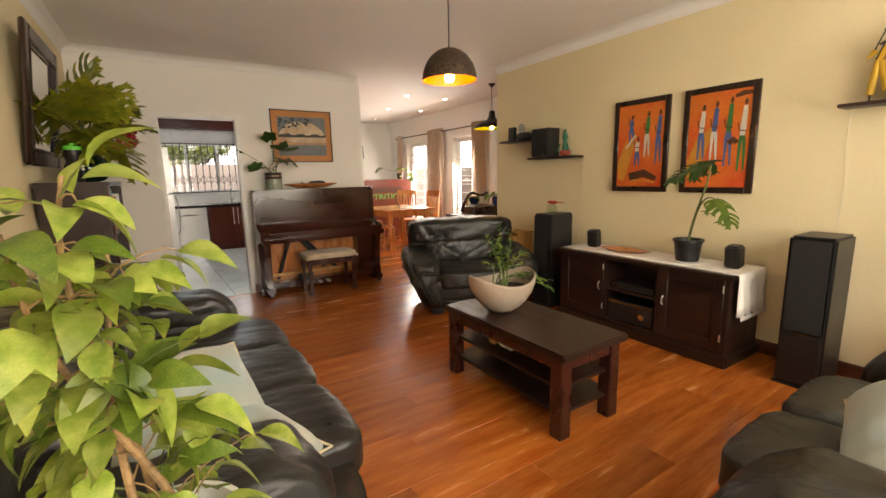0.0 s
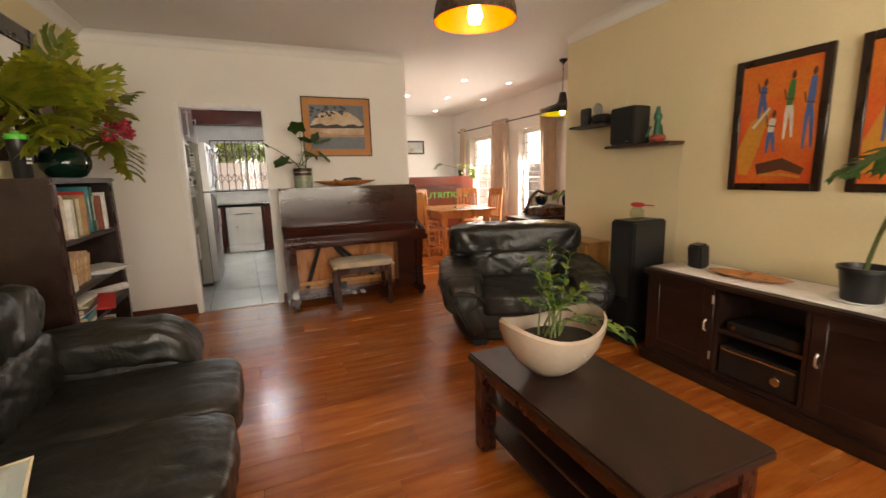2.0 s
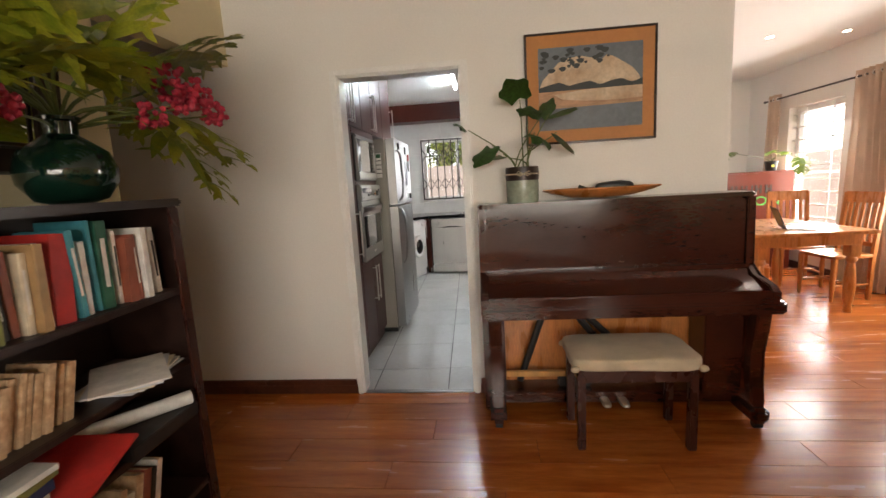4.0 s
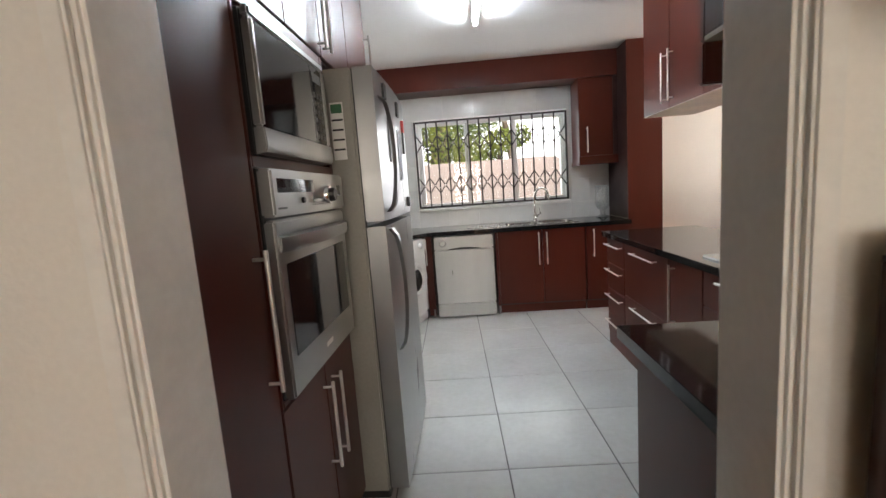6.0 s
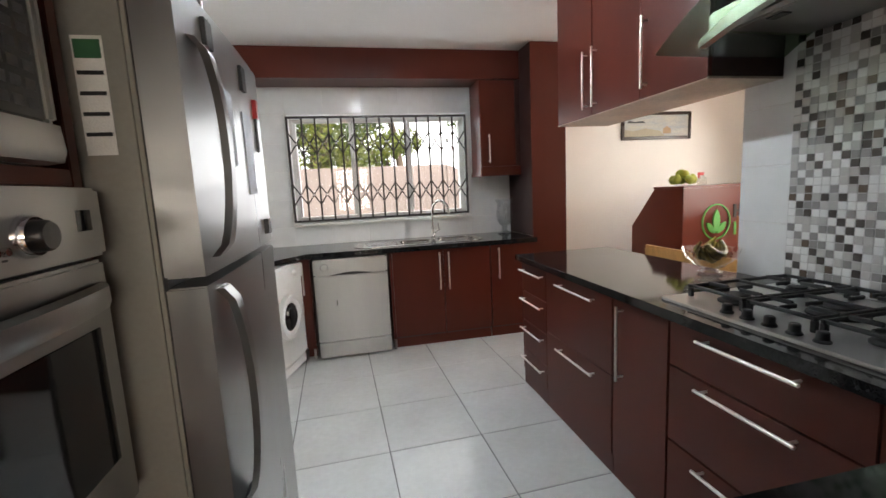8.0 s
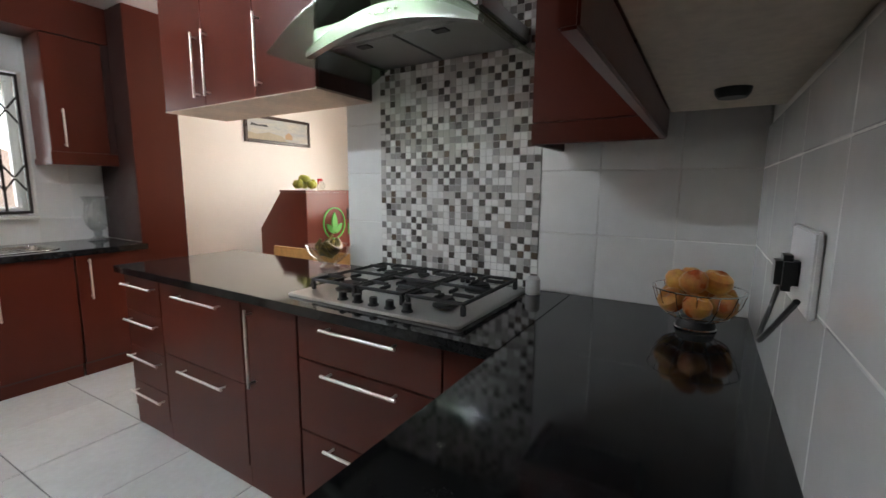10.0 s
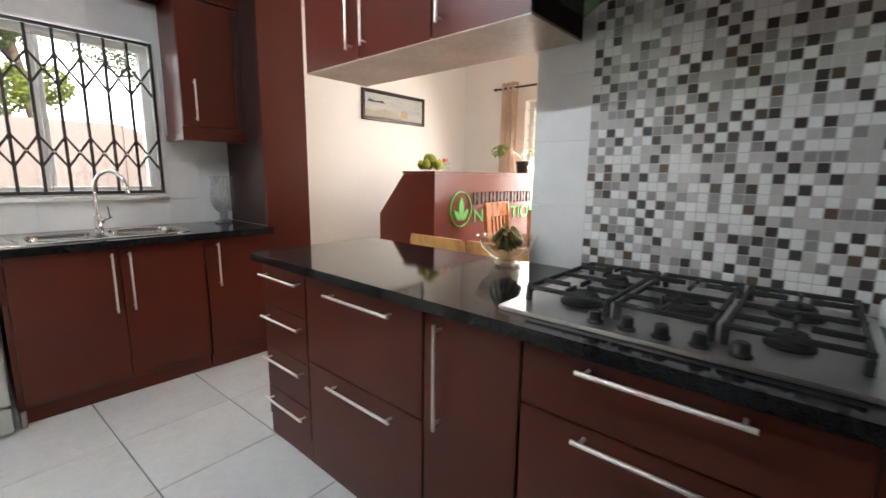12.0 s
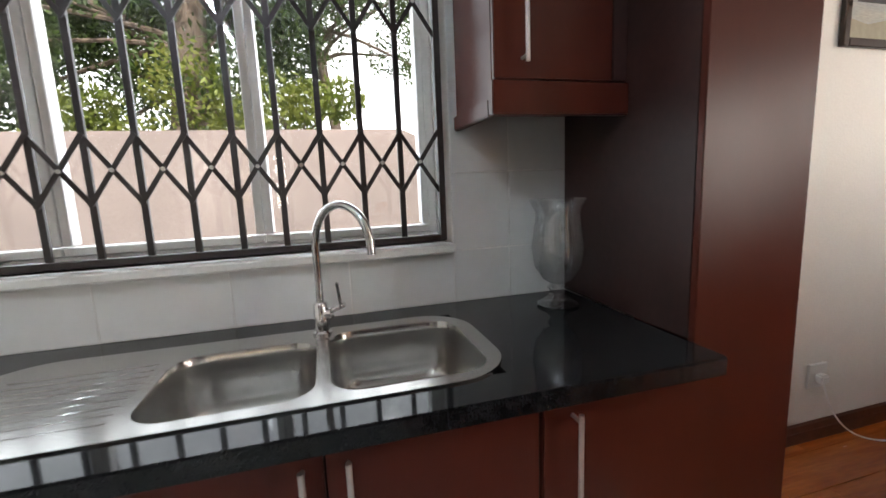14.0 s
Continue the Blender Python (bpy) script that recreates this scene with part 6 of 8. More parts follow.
dr = part("oven_door", box((UX + 0.004, 5.707, 0.800), (UX + 0.034, 6.292, 1.270), 0.006), STEEL, o, "brushed steel oven door")
part("door_glass", box((UX + 0.0335, 5.745, 0.905), (UX + 0.0365, 6.245, 1.155), 0.002), BLACKGL, dr, "dark reflecting oven glass")
part("maker_plate", box((UX + 0.0338, 5.97, 0.845), (UX + 0.0348, 6.03, 0.86)), HANDLE, dr)
loops = []
for k in range(21):
    f = k / 20
    x = UX + 0.036 + 0.034 * math.sin(math.pi * f) ** 0.4
    y = 5.722 + 0.556 * f
    loops.append([(x - 0.011, y, 1.192), (x, y, 1.188), (x + 0.005, y, 1.200), (x + 0.004, y, 1.226), (x - 0.011, y, 1.232)])
bm = loft(loops)
bm.faces.new([v for v in bm.verts[:5]][::-1])
part("handle", bm, STEEL, dr, "broad curved brushed steel handle")
# microwave above it
mw = thing("microwave", "stainless microwave with black glass door", "microwave", (0.8, 5.95, 1.433))
part("body", box((0.55, 5.715, 1.433), (UX + 0.008, 6.225, 1.775), 0.004), BLACKPL, mw)
bm = prism([(UX + 0.008, 1.434), (UX + 0.034, 1.437), (UX + 0.040, 1.455), (UX + 0.036, 1.496), (UX + 0.008, 1.498)], "y", 5.712, 6.228, bevel=0.003)
part("lower_band", bm, STEEL, mw, "broad bowed brushed steel band")
part("upper_band", box((UX + 0.008, 5.712, 1.752), (UX + 0.032, 6.228, 1.778), 0.006), STEEL, mw)
for y0 in (5.712, 6.208):
    part("side_band", box((UX + 0.008, y0, 1.4985), (UX + 0.034, y0 + 0.02, 1.7515), 0.006), STEEL, mw)
part("door_glass", box((UX + 0.010, 5.733, 1.499), (UX + 0.030, 6.098, 1.751), 0.003), BLACKGL, mw, "black glass door with dotted mesh")
pn = part("keypad", box((UX + 0.010, 6.100, 1.499), (UX + 0.029, 6.207, 1.751), 0.003), BLACKGL, mw, "glossy black keypad")
for r, c in product(range(6), range(3)):
    part("key", box((UX + 0.0285, 6.113 + c * 0.030, 1.515 + r * 0.027), (UX + 0.0295, 6.135 + c * 0.030, 1.531 + r * 0.027), 0.0005), BLACKPL, pn)
part("display", box((UX + 0.0285, 6.113, 1.70), (UX + 0.0298, 6.195, 1.73)), BLACKPL, pn)
# top boxes to the ceiling
edges = [5.275, 5.688, 6.01, 6.335, 6.72, 7.13]
for k, (a, b) in enumerate(zip(edges, edges[1:])):
    u = thing("top_cupboard", "cherry laminate top cupboard under the ceiling", "cupboard", ((0.46 + UX) / 2, (a + b) / 2, 1.84), group="top cupboards over the tall units")
    part("body", box((0.46, a + 0.001, 1.838), (UX - 0.02, b - 0.001, KH - 0.002), 0.002), CHERRY_D, u)
    hy = b - 0.03 if k % 2 == 0 else a + 0.03
    front(u, (UX - 0.018, a + 0.002, 1.842), (UX, b - 0.002, KH - 0.004), handle=((UX, hy, 1.86), (UX, hy, 2.17)), out=OUTX)
# fridge
FY0, FY1, FX = 6.345, 7.10, 1.230
f = thing("fridge", "tall steel two-door fridge freezer with grey sides", "fridge", (0.85, 6.72, 0))
part("body", box((0.48, FY0, 0.045), (FX - 0.095, FY1, 1.80), 0.008), FRSIDE, f, "grey painted fridge body")
part("base_grille", box((0.5, FY0 + 0.02, 0.0), (FX - 0.10, FY1 - 0.02, 0.045), 0.004), BLACKPL, f)
for nm, z0, z1 in (("freezer_door", 1.212, 1.80), ("fridge_door", 0.06, 1.192)):
    bm = bmesh.new()
    n = 10
    ol = [(FX - 0.088, FY0), (FX - 0.012, FY0)] + [(FX - 0.012 + 0.006 * math.sin(math.pi * k / n), FY0 + 0.01 + (FY1 - FY0 - 0.02) * k / n) for k in range(n + 1)] + [(FX - 0.012, FY1), (FX - 0.088, FY1)]
    d = part(nm, prism(ol, "z", z0, z1, bm, 0.004), [STEEL_F], f, "softly curved brushed steel door")
    ha, hb = (1.245, 1.70) if z0 > 1 else (0.66, 1.175)
    loops = []
    for q in range(19):
        g = q / 18
        z = ha + (hb - ha) * g
        x = FX - 0.012 + 0.042 * math.sin(math.pi * g) ** 0.4
        w = 0.024 + 0.010 * abs(2 * g - 1) ** 2
        loops.append([(x, FY0 + 0.085 - w, z), (x + 0.014, FY0 + 0.085 - w * 0.7, z), (x + 0.014, FY0 + 0.085 + w * 0.7, z), (x, FY0 + 0.085 + w, z)])
    bm = loft(loops)
    bm.faces.new(bm.verts[:4][::-1])
    part("handle", bm, STEEL, d, "broad bowed grey steel handle")
part("gasket", box((FX - 0.096, FY0 + 0.012, 0.06), (FX - 0.087, FY1 - 0.012, 1.795)), BLACKPL, f)
sk = part("energy_label", box((1.043, FY0 - 0.0015, 1.46), (1.094, FY0 - 0.0002, 1.675)), WHITECL, f, "white information sticker with green header")
part("label_header", box((1.047, FY0 - 0.003, 1.635), (1.090, FY0 - 0.0014, 1.668)), mat("dark_green_print", (0.03, 0.12, 0.05), 0.5), sk)
for k in range(4):
    part("label_line", box((1.047, FY0 - 0.003, 1.495 + k * 0.037), (1.090, FY0 - 0.0014, 1.502 + k * 0.037)), BLACKPL, sk)
for nm, lab, mt, cy, cz, w, h, th in (("note", "pale paper note held on the fridge door", NOTE, 6.62, 1.55, 0.12, 0.19, 0.002), ("fridge_magnet", "small dark fridge magnet", BLACKPL, 6.52, 1.74, 0.05, 0.06, 0.008), ("fridge_magnet", "small dark fridge magnet", BLACKPL, 6.83, 1.72, 0.045, 0.07, 0.008),
                                      ("note", "pale paper note held on the fridge door", NOTE, 6.84, 1.50, 0.10, 0.24, 0.002), ("bottle_opener", "red and black bottle opener hanging on the fridge", RED, 6.98, 1.66, 0.025, 0.06, 0.012), ("fridge_magnet", "small dark hook magnet", BLACKPL, 6.99, 1.27, 0.05, 0.05, 0.014)):
    x = FX - 0.012 + 0.006 * math.sin(math.pi * (cy - FY0) / (FY1 - FY0))
    ob = solo(nm, box((x - 0.001, cy - w / 2, cz - h / 2), (x + th + 0.002, cy + w / 2, cz + h / 2), 0.0008), mt, lab, nm.split("_")[-1])
    if nm == "bottle_opener":
        part("blade", box((x + 0.001, cy - 0.01, cz - 0.14), (x + 0.01, cy + 0.012, cz - 0.028), 0.002), BLACKPL, ob)
# washing machine in the corner
w = thing("washing_machine", "white front-loading washing machine beside the fridge", "washing machine", (0.76, 8.42, 0))
part("body", box((0.47, 8.12, 0.09), (1.0, 8.72, 0.85), 0.02), WHITEPL, w)
part("plinth", box((0.5, 8.14, 0.012), (0.985, 8.70, 0.09), 0.006), WHITEPL, w, "white kick plate with filter flap")
for fy in (8.17, 8.67):
    part("foot", rod((0.93, fy, 0.0), (0.93, fy, 0.02), 0.02, seg=12), BLACKPL, w)
pn = part("control_panel", box((1.0, 8.13, 0.73), (1.012, 8.71, 0.845), 0.006), WHITEPL, w)
part("knob", lathe([(0.0, 0.03), (0.022, 0.03), (0.03, 0.0)], (1.012, 8.56, 0.785), 20, m=rotm), WHITEPL, pn)
ring = part("door_ring", lathe([(0.12, 0.02), (0.135, 0.035), (0.165, 0.03), (0.175, 0.0), (0.12, 0.0), (0.12, 0.02)], (1.002, 8.42, 0.47), 32, m=rotm), WHITEPL, w, "white plastic door ring")
part("door_glass", lathe([(0.0, 0.05), (0.06, 0.045), (0.1, 0.03), (0.122, 0.005)], (1.0, 8.42, 0.47), 28, m=rotm), BLACKGL, ring, "dark bowl-shaped door glass")
part("door_catch", box((1.02, 8.575, 0.44), (1.045, 8.615, 0.52), 0.008), WHITEPL, ring)
w.matrix_basis = pose(0.761, 8.80, 0, 0, 0, -17)

# sink run under the window
SY = 9.035       # front plane of the sink units
OUTY = (0, -0.033, 0)
# corner post
u = thing("corner_cupboard", "narrow dark cherry cupboard beside the dishwasher", "cupboard", (1.08, 9.2, 0))
part("body", box((1.0, 9.15, 0.09), (1.145, 9.66, 0.862), 0.002), CHERRY_D, u)
front(u, (1.06, SY, 0.10), (1.143, SY + 0.02, 0.855), handle=((1.085, SY, 0.56), (1.085, SY, 0.83)), out=OUTY)
part("plinth", box((1.07, 9.09, 0), (1.145, 9.12, 0.09)), CHERRY, u)
part("leg", box((1.12, SY - 0.012, 0.0), (1.14, SY + 0.0, 0.085), 0.003), STEEL, u)
dw = thing("dishwasher", "silver freestanding dishwasher under the black worktop", "dishwasher", (1.475, 9.2, 0))
part("body", box((1.172, 9.0, 0.02), (1.776, 9.6, 0.848), 0.004), BLACKPL, dw)
d = part("door", box((1.174, 8.957, 0.155), (1.774, 9.0, 0.71), 0.008), STEEL_F, dw, "brushed silver dishwasher door")
pn = part("control_panel", box((1.174, 8.950, 0.714), (1.774, 9.0, 0.848), 0.012), STEEL_F, dw, "silver control panel")
bm = prism([(1.30, 0.716)] + [(1.30 + 0.36 * k / 12, 0.716 - 0.0 + 0.022 * math.sin(math.pi * k / 12)) for k in range(13)] + [(1.66, 0.716)], "y", 8.945, 8.952)
part("grip", bm, BLACKPL, pn, "dark recessed grip")
rx = Matrix.Rotation(radians(90), 4, "X")
part("dial", lathe([(0.0, 0.018), (0.026, 0.018), (0.032, 0.012), (0.034, 0.0)], (1.265, 8.95, 0.785), 24, m=rx), STEEL_F, pn, "round silver dial")
for k in range(3):
    part("button", lathe([(0.0, 0.005), (0.007, 0.005), (0.008, 0.0)], (1.335 + 0.03 * k, 8.95, 0.785), 10, m=rx), STEEL_F, pn)
part("kick_plate", box((1.176, 8.962, 0.02), (1.772, 8.995, 0.148), 0.006), STEEL_F, dw)
u = thing("sink_cupboard", "cherry laminate double-door sink cupboard", "cupboard", (2.25, 9.3, 0))
part("body", box((1.80, 9.06, 0.08), (2.70, 9.66, 0.72), 0.002), CHERRY_D, u)
part("side_panel", box((1.80, 9.04, 0.0), (1.822, 9.66, 0.862)), CHERRY, u)
part("plinth", box((1.823, 9.062, 0), (2.70, 9.082, 0.098)), CHERRY, u)
front(u, (1.825, SY, 0.102), (2.272, SY + 0.02, 0.858), handle=((2.235, SY, 0.50), (2.235, SY, 0.83)), out=OUTY)
front(u, (2.276, SY, 0.102), (2.702, SY + 0.02, 0.858), handle=((2.315, SY, 0.50), (2.315, SY, 0.83)), out=OUTY)
part("leg", rod((1.81, 9.03, 0), (1.81, 9.03, 0.085), 0.014, seg=12), STEEL, u)
u = thing("base_cupboard", "narrow cherry laminate cupboard beside the tall panel", "cupboard", (2.92, 9.3, 0))
part("body", box((2.71, 9.06, 0.08), (3.125, 9.66, 0.862), 0.002), CHERRY_D, u)
part("plinth", box((2.71, 9.062, 0), (3.145, 9.082, 0.098)), CHERRY, u)
front(u, (2.712, SY, 0.102), (3.143, SY + 0.02, 0.858), handle=((2.78, SY, 0.55), (2.78, SY, 0.83)), out=OUTY)
# worktop with the sink set in
bm = bmesh.new()
for lo, hi in (((0.455, 9.0, 0.862), (1.62, 9.672, 0.9)), ((2.66, 9.0, 0.862), (3.147, 9.672, 0.9)), ((1.62, 9.0, 0.862), (2.66, 9.10, 0.9)), ((1.62, 9.54, 0.862), (2.66, 9.672, 0.9))):
    box(lo, hi, 0.0, bm)
prism([(0.455, 9.0), (0.455, 8.60), (0.82, 8.62), (1.12, 9.0)], "z", 0.862, 0.9, bm)
bmesh.ops.remove_doubles(bm, verts=bm.verts, dist=1e-5)
u = thing("worktop", "polished black granite worktop under the window", "worktop", (1.8, 9.3, 0.862))
part("slab", bm, GRANITE, u, smooth=False)
part("edge", box((1.12, 8.996, 0.858), (3.147, 9.0, 0.897), 0.0015), GRANITE, u, "rounded polished front edge")


sk = thing("sink", "stainless double-bowl sink with ribbed drainer", "sink", (2.12, 9.32, 0.9))
bm = bmesh.new()
outer = rounded(1.52, 2.69, 9.085, 9.545, 0.14, 8)
top = [(x, y, 0.905) for x, y in outer]
low = [(x, y, 0.9005) for x, y in outer]
inn = rounded(1.535, 2.675, 9.10, 9.53, 0.125, 8)
b1, b2 = rounded(1.93, 2.265, 9.12, 9.45, 0.07, 8), rounded(2.295, 2.645, 9.12, 9.49, 0.07, 8)
lo_ring, hi_ring = [bm.verts.new(p) for p in low], [bm.verts.new(p) for p in top]
n = len(outer)
for k in range(n):
    bm.faces.new((lo_ring[k], lo_ring[(k + 1) % n], hi_ring[(k + 1) % n], hi_ring[k]))
es = [bm.edges.get((hi_ring[k], hi_ring[(k + 1) % n])) for k in range(n)]
for b in (b1, b2):
    vs = [bm.verts.new((x, y, 0.905)) for x, y in b]
    es += [bm.edges.new((vs[k], vs[(k + 1) % len(vs)])) for k in range(len(vs))]
bmesh.ops.triangle_fill(bm, use_beauty=True, use_dissolve=False, edges=es)
part("rim", bm, SINK, sk, "flat brushed steel rim")
for b in (b1, b2):
    cx, cy = sum(p[0] for p in b) / len(b), sum(p[1] for p in b) / len(b)
    loops = []
    for sc, z in ((1.0, 0.905), (0.985, 0.899), (0.97, 0.88), (0.955, 0.79), (0.92, 0.752), (0.85, 0.738), (0.7, 0.733), (0.2, 0.730)):
        loops.append([(cx + (x - cx) * sc, cy + (y - cy) * sc, z) for x, y in b])
    bw = part("bowl", loft(loops), SINK, sk, "deep brushed steel bowl")
    part("drain", lathe([(0.0, 0.004), (0.02, 0.004), (0.035, 0.006), (0.042, 0.0)], (cx, cy, 0.7315), 20), CHROME, bw)
for k in range(9):
    part("rib", box((1.60, 9.15 + 0.034 * k, 0.9035), (1.90, 9.158 + 0.034 * k, 0.9065), 0.002, seg=1), SINK, sk)
t = thing("tap", "chrome swan-neck mixer tap behind the sink", "tap", (2.28, 9.50, 0.905))
part("base", lathe([(0.026, 0.0), (0.026, 0.006), (0.021, 0.012), (0.021, 0.085), (0.016, 0.092), (0.0, 0.092)], (2.28, 9.50, 0.905), 20), CHROME, t)
pts = [(2.28, 9.5, 0.99)] + [(2.28, 9.5, 1.0 + 0.03 * k) for k in range(6)]
ca = Vector((0.72, -0.69, 0))
for k in range(1, 15):
    a = math.pi * k / 15.0
    c = Vector((2.28, 9.5, 1.15)) + ca * 0.095 * (1 - math.cos(a)) + Vector((0, 0, 0.115 * math.sin(a)))
    pts.append(tuple(c))
pts += [tuple(Vector((2.28, 9.5, 1.15)) + ca * 0.19 + Vector((0, 0, -0.012)))]
part("spout", tube(pts, 0.011, seg=12), CHROME, t, "tall curved chrome spout")
part("lever", rod((2.298, 9.492, 0.965), (2.345, 9.47, 0.99), 0.007, seg=10, bm=rod((2.28, 9.5, 0.962), (2.31, 9.488, 0.965), 0.016, seg=14)), CHROME, t)
part("lever_arm", box((-0.004, -0.008, 0), (0.004, 0.008, 0.075), 0.003, m=pose(2.335, 9.474, 0.98, 8, -6, 0)), CHROME, t)
# hurricane vase
v = solo("glass_vase", lathe([(r * 1.2, z * 1.2) for r, z in ((0.0, 0.002), (0.05, 0.002), (0.055, 0.006), (0.03, 0.02), (0.018, 0.035), (0.027, 0.05), (0.018, 0.062), (0.04, 0.075), (0.062, 0.11), (0.068, 0.16), (0.06, 0.22), (0.056, 0.25), (0.074, 0.287))], (3.02, 9.50, 0.9), 32, caps=False), THICKGL, "clear glass hurricane vase on the worktop", "vase")
# tall panel and its side
u = thing("tall_end_panel", "tall cherry laminate end unit reaching the ceiling", "cupboard", (3.32, 9.38, 0))
part("front_panel", box((3.15, 9.09, 0.0), (3.485, 9.11, KH - 0.002), 0.002), CHERRY, u)
# this side is coloured darker than the front and outer panels
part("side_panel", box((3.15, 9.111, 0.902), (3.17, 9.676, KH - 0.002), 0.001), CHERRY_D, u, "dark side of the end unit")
part("outer_panel", box((3.465, 9.111, 0.0), (3.485, 9.676, KH - 0.002), 0.001), CHERRY, u)
# hanging cupboard right of the window and the bulkhead above it
u = thing("wall_cupboard", "cherry laminate wall cupboard beside the kitchen window", "cupboard", (2.95, 9.5, 1.52))
part("body", box((2.752, 9.37, 1.52), (3.148, 9.676, 2.36), 0.002), CHERRY, u)
part("light_rail", box((2.742, 9.34, 1.475), (3.148, 9.372, 1.56), 0.003), CHERRY, u)
part("under_strip", box((2.742, 9.373, 1.475), (2.765, 9.676, 1.519), 0.003), CHERRY, u)
front(u, (2.752, 9.35, 1.565), (3.10, 9.369, 2.355), handle=((2.83, 9.35, 1.60), (2.83, 9.35, 1.86)), out=OUTY)
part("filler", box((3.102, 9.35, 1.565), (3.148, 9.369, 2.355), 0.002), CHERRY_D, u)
u = thing("bulkhead", "cherry laminate bulkhead over the window", "bulkhead", (1.8, 9.5, 2.362))
part("front_panel", box((0.455, 9.345, 2.362), (3.148, 9.361, KH - 0.002), 0.002), CHERRY, u)
part("underside", box((0.455, 9.3615, 2.364), (3.148, 9.676, 2.38), 0.001), CHERRY, u)

# sliding security grille in the window
g = thing("security_grille", "dark bronze trellis security grille over the window", "security grille", (1.84, 9.64, 1.11))
GX0, GX1, GZ0, GZ1, GYY = 0.985, 2.695, 1.122, 2.10, 9.655
part("frame", framed((GX0, GYY - 0.015, GZ0), (GX1, GYY + 0.01, GZ1), "y", 0.02, 0.025), BARPAINT, g)
nbar = 14
sp = (GX1 - GX0 - 0.04) / nbar
for k in range(nbar + 1):
    x = GX0 + 0.02 + k * sp
    if 0 < k < nbar:
        part("bar", box((x - 0.0085, GYY - 0.008, GZ0 + 0.02), (x + 0.0085, GYY + 0.004, GZ1 - 0.02), 0.001, seg=1), BARPAINT, g)
for zc in (1.378, 1.85):
    for k in range(nbar):
        x = GX0 + 0.02 + k * sp
        for s in (1, -1):
            bm = bmesh.new()
            p, q = Vector((x, GYY - 0.012 - 0.003 * s, zc - s * 0.09)), Vector((x + sp, GYY - 0.012 - 0.003 * s, zc + s * 0.09))
            d = q - p
            m = Matrix.Translation((p + q) / 2) @ Matrix.Rotation(-math.atan2(d.z, d.x), 4, "Y")
            part("link", box((-d.length / 2 - 0.005, -0.0015, -0.0065), (d.length / 2 + 0.005, 0.0015, 0.0065), m=m), BARPAINT, g, smooth=False)
        part("rivet", rod((x + sp / 2, GYY - 0.02, zc), (x + sp / 2, GYY - 0.008, zc), 0.006, seg=8), HANDLE, g)

# peninsula
PX, PXF = 2.597, 2.622     # worktop edge, fronts
OUTN = (-0.033, 0, 0)


def drawers(name, label, y0, y1, rows, handle=(0.2, 0.8), drop=0.048):
    u = thing(name, label, "drawers", (2.95, (y0 + y1) / 2, 0), group="peninsula units")
    part("body", box((PXF + 0.02, y0, 0.08), (3.28, y1, 0.862), 0.002), CHERRY_D, u)
    part("plinth", box((PXF + 0.008, y0, 0), (PXF + 0.028, y1, 0.098)), CHERRY, u)
    for z0, z1 in rows:
        ln = y1 - y0
        f = front(u, (PXF, y0 + 0.002, z0 + 0.002), (PXF + 0.019, y1 - 0.002, z1 - 0.002), "drawer_front", handle=((PXF, y0 + ln * handle[0], z1 - drop), (PXF, y0 + ln * handle[1], z1 - drop)), out=OUTN)
    return u


drawers("drawer_unit", "cherry laminate unit of four small drawers", 7.732, 8.10, [(0.102, 0.255), (0.255, 0.46), (0.46, 0.662), (0.662, 0.858)], (0.07, 0.92))
drawers("drawer_unit", "cherry laminate unit of two deep drawers", 7.06, 7.73, [(0.102, 0.485), (0.485, 0.858)], (0.19, 0.74))
u = thing("base_cupboard", "narrow cherry laminate pull-out cupboard", "cupboard", (2.95, 6.88, 0), group="peninsula units")
part("body", box((PXF + 0.02, 6.712, 0.08), (3.28, 7.058, 0.862), 0.002), CHERRY_D, u)
part("plinth", box((PXF + 0.008, 6.712, 0), (PXF + 0.028, 7.058, 0.098)), CHERRY, u)
front(u, (PXF, 6.714, 0.102), (PXF + 0.019, 7.056, 0.858), handle=((PXF, 6.985, 0.5), (PXF, 6.985, 0.835)), out=OUTN)
drawers("drawer_unit", "wide cherry laminate unit of three pan drawers", 6.065, 6.71, [(0.102, 0.395), (0.395, 0.688), (0.688, 0.858)], (0.24, 0.76), 0.028)
u = thing("corner_cupboard", "cherry laminate corner panel under the hob side", "cupboard", (2.95, 6.0, 0))
part("front_panel", box((PXF, 5.86, 0.102), (PXF + 0.019, 6.063, 0.858), 0.002), CHERRY, u)
part("plinth", box((PXF + 0.008, 5.86, 0), (PXF + 0.028, 6.063, 0.1)), CHERRY, u)
solo("peninsula_end_panel", box((PXF + 0.02, 8.102, 0), (3.28, 8.122, 0.861), 0.002), CHERRY, "cherry laminate end panel of the peninsula", "panel")
solo("peninsula_back_panel", box((3.282, 7.102, 0), (3.30, 8.122, 0.861), 0.002), CHERRY, "cherry laminate back panel facing the dining room", "panel")
# near counter beside the doorway
u = thing("counter_unit", "cherry laminate base unit beside the doorway", "cupboard", (2.3, 5.55, 0))
part("body", box((1.985, 5.275, 0.08), (PXF + 0.02, 5.83, 0.862), 0.002), CHERRY, u)
part("plinth", box((2.01, 5.30, 0), (PXF + 0.02, 5.79, 0.08)), CHERRY, u)
for a, b in ((1.99, 2.31), (2.314, 2.65)):
    hx = b - 0.04 if a < 2.2 else a + 0.04
    front(u, (a, 5.832, 0.102), (b, 5.85, 0.858), handle=((hx, 5.85, 0.5), (hx, 5.85, 0.83)), out=(0, 0.033, 0))
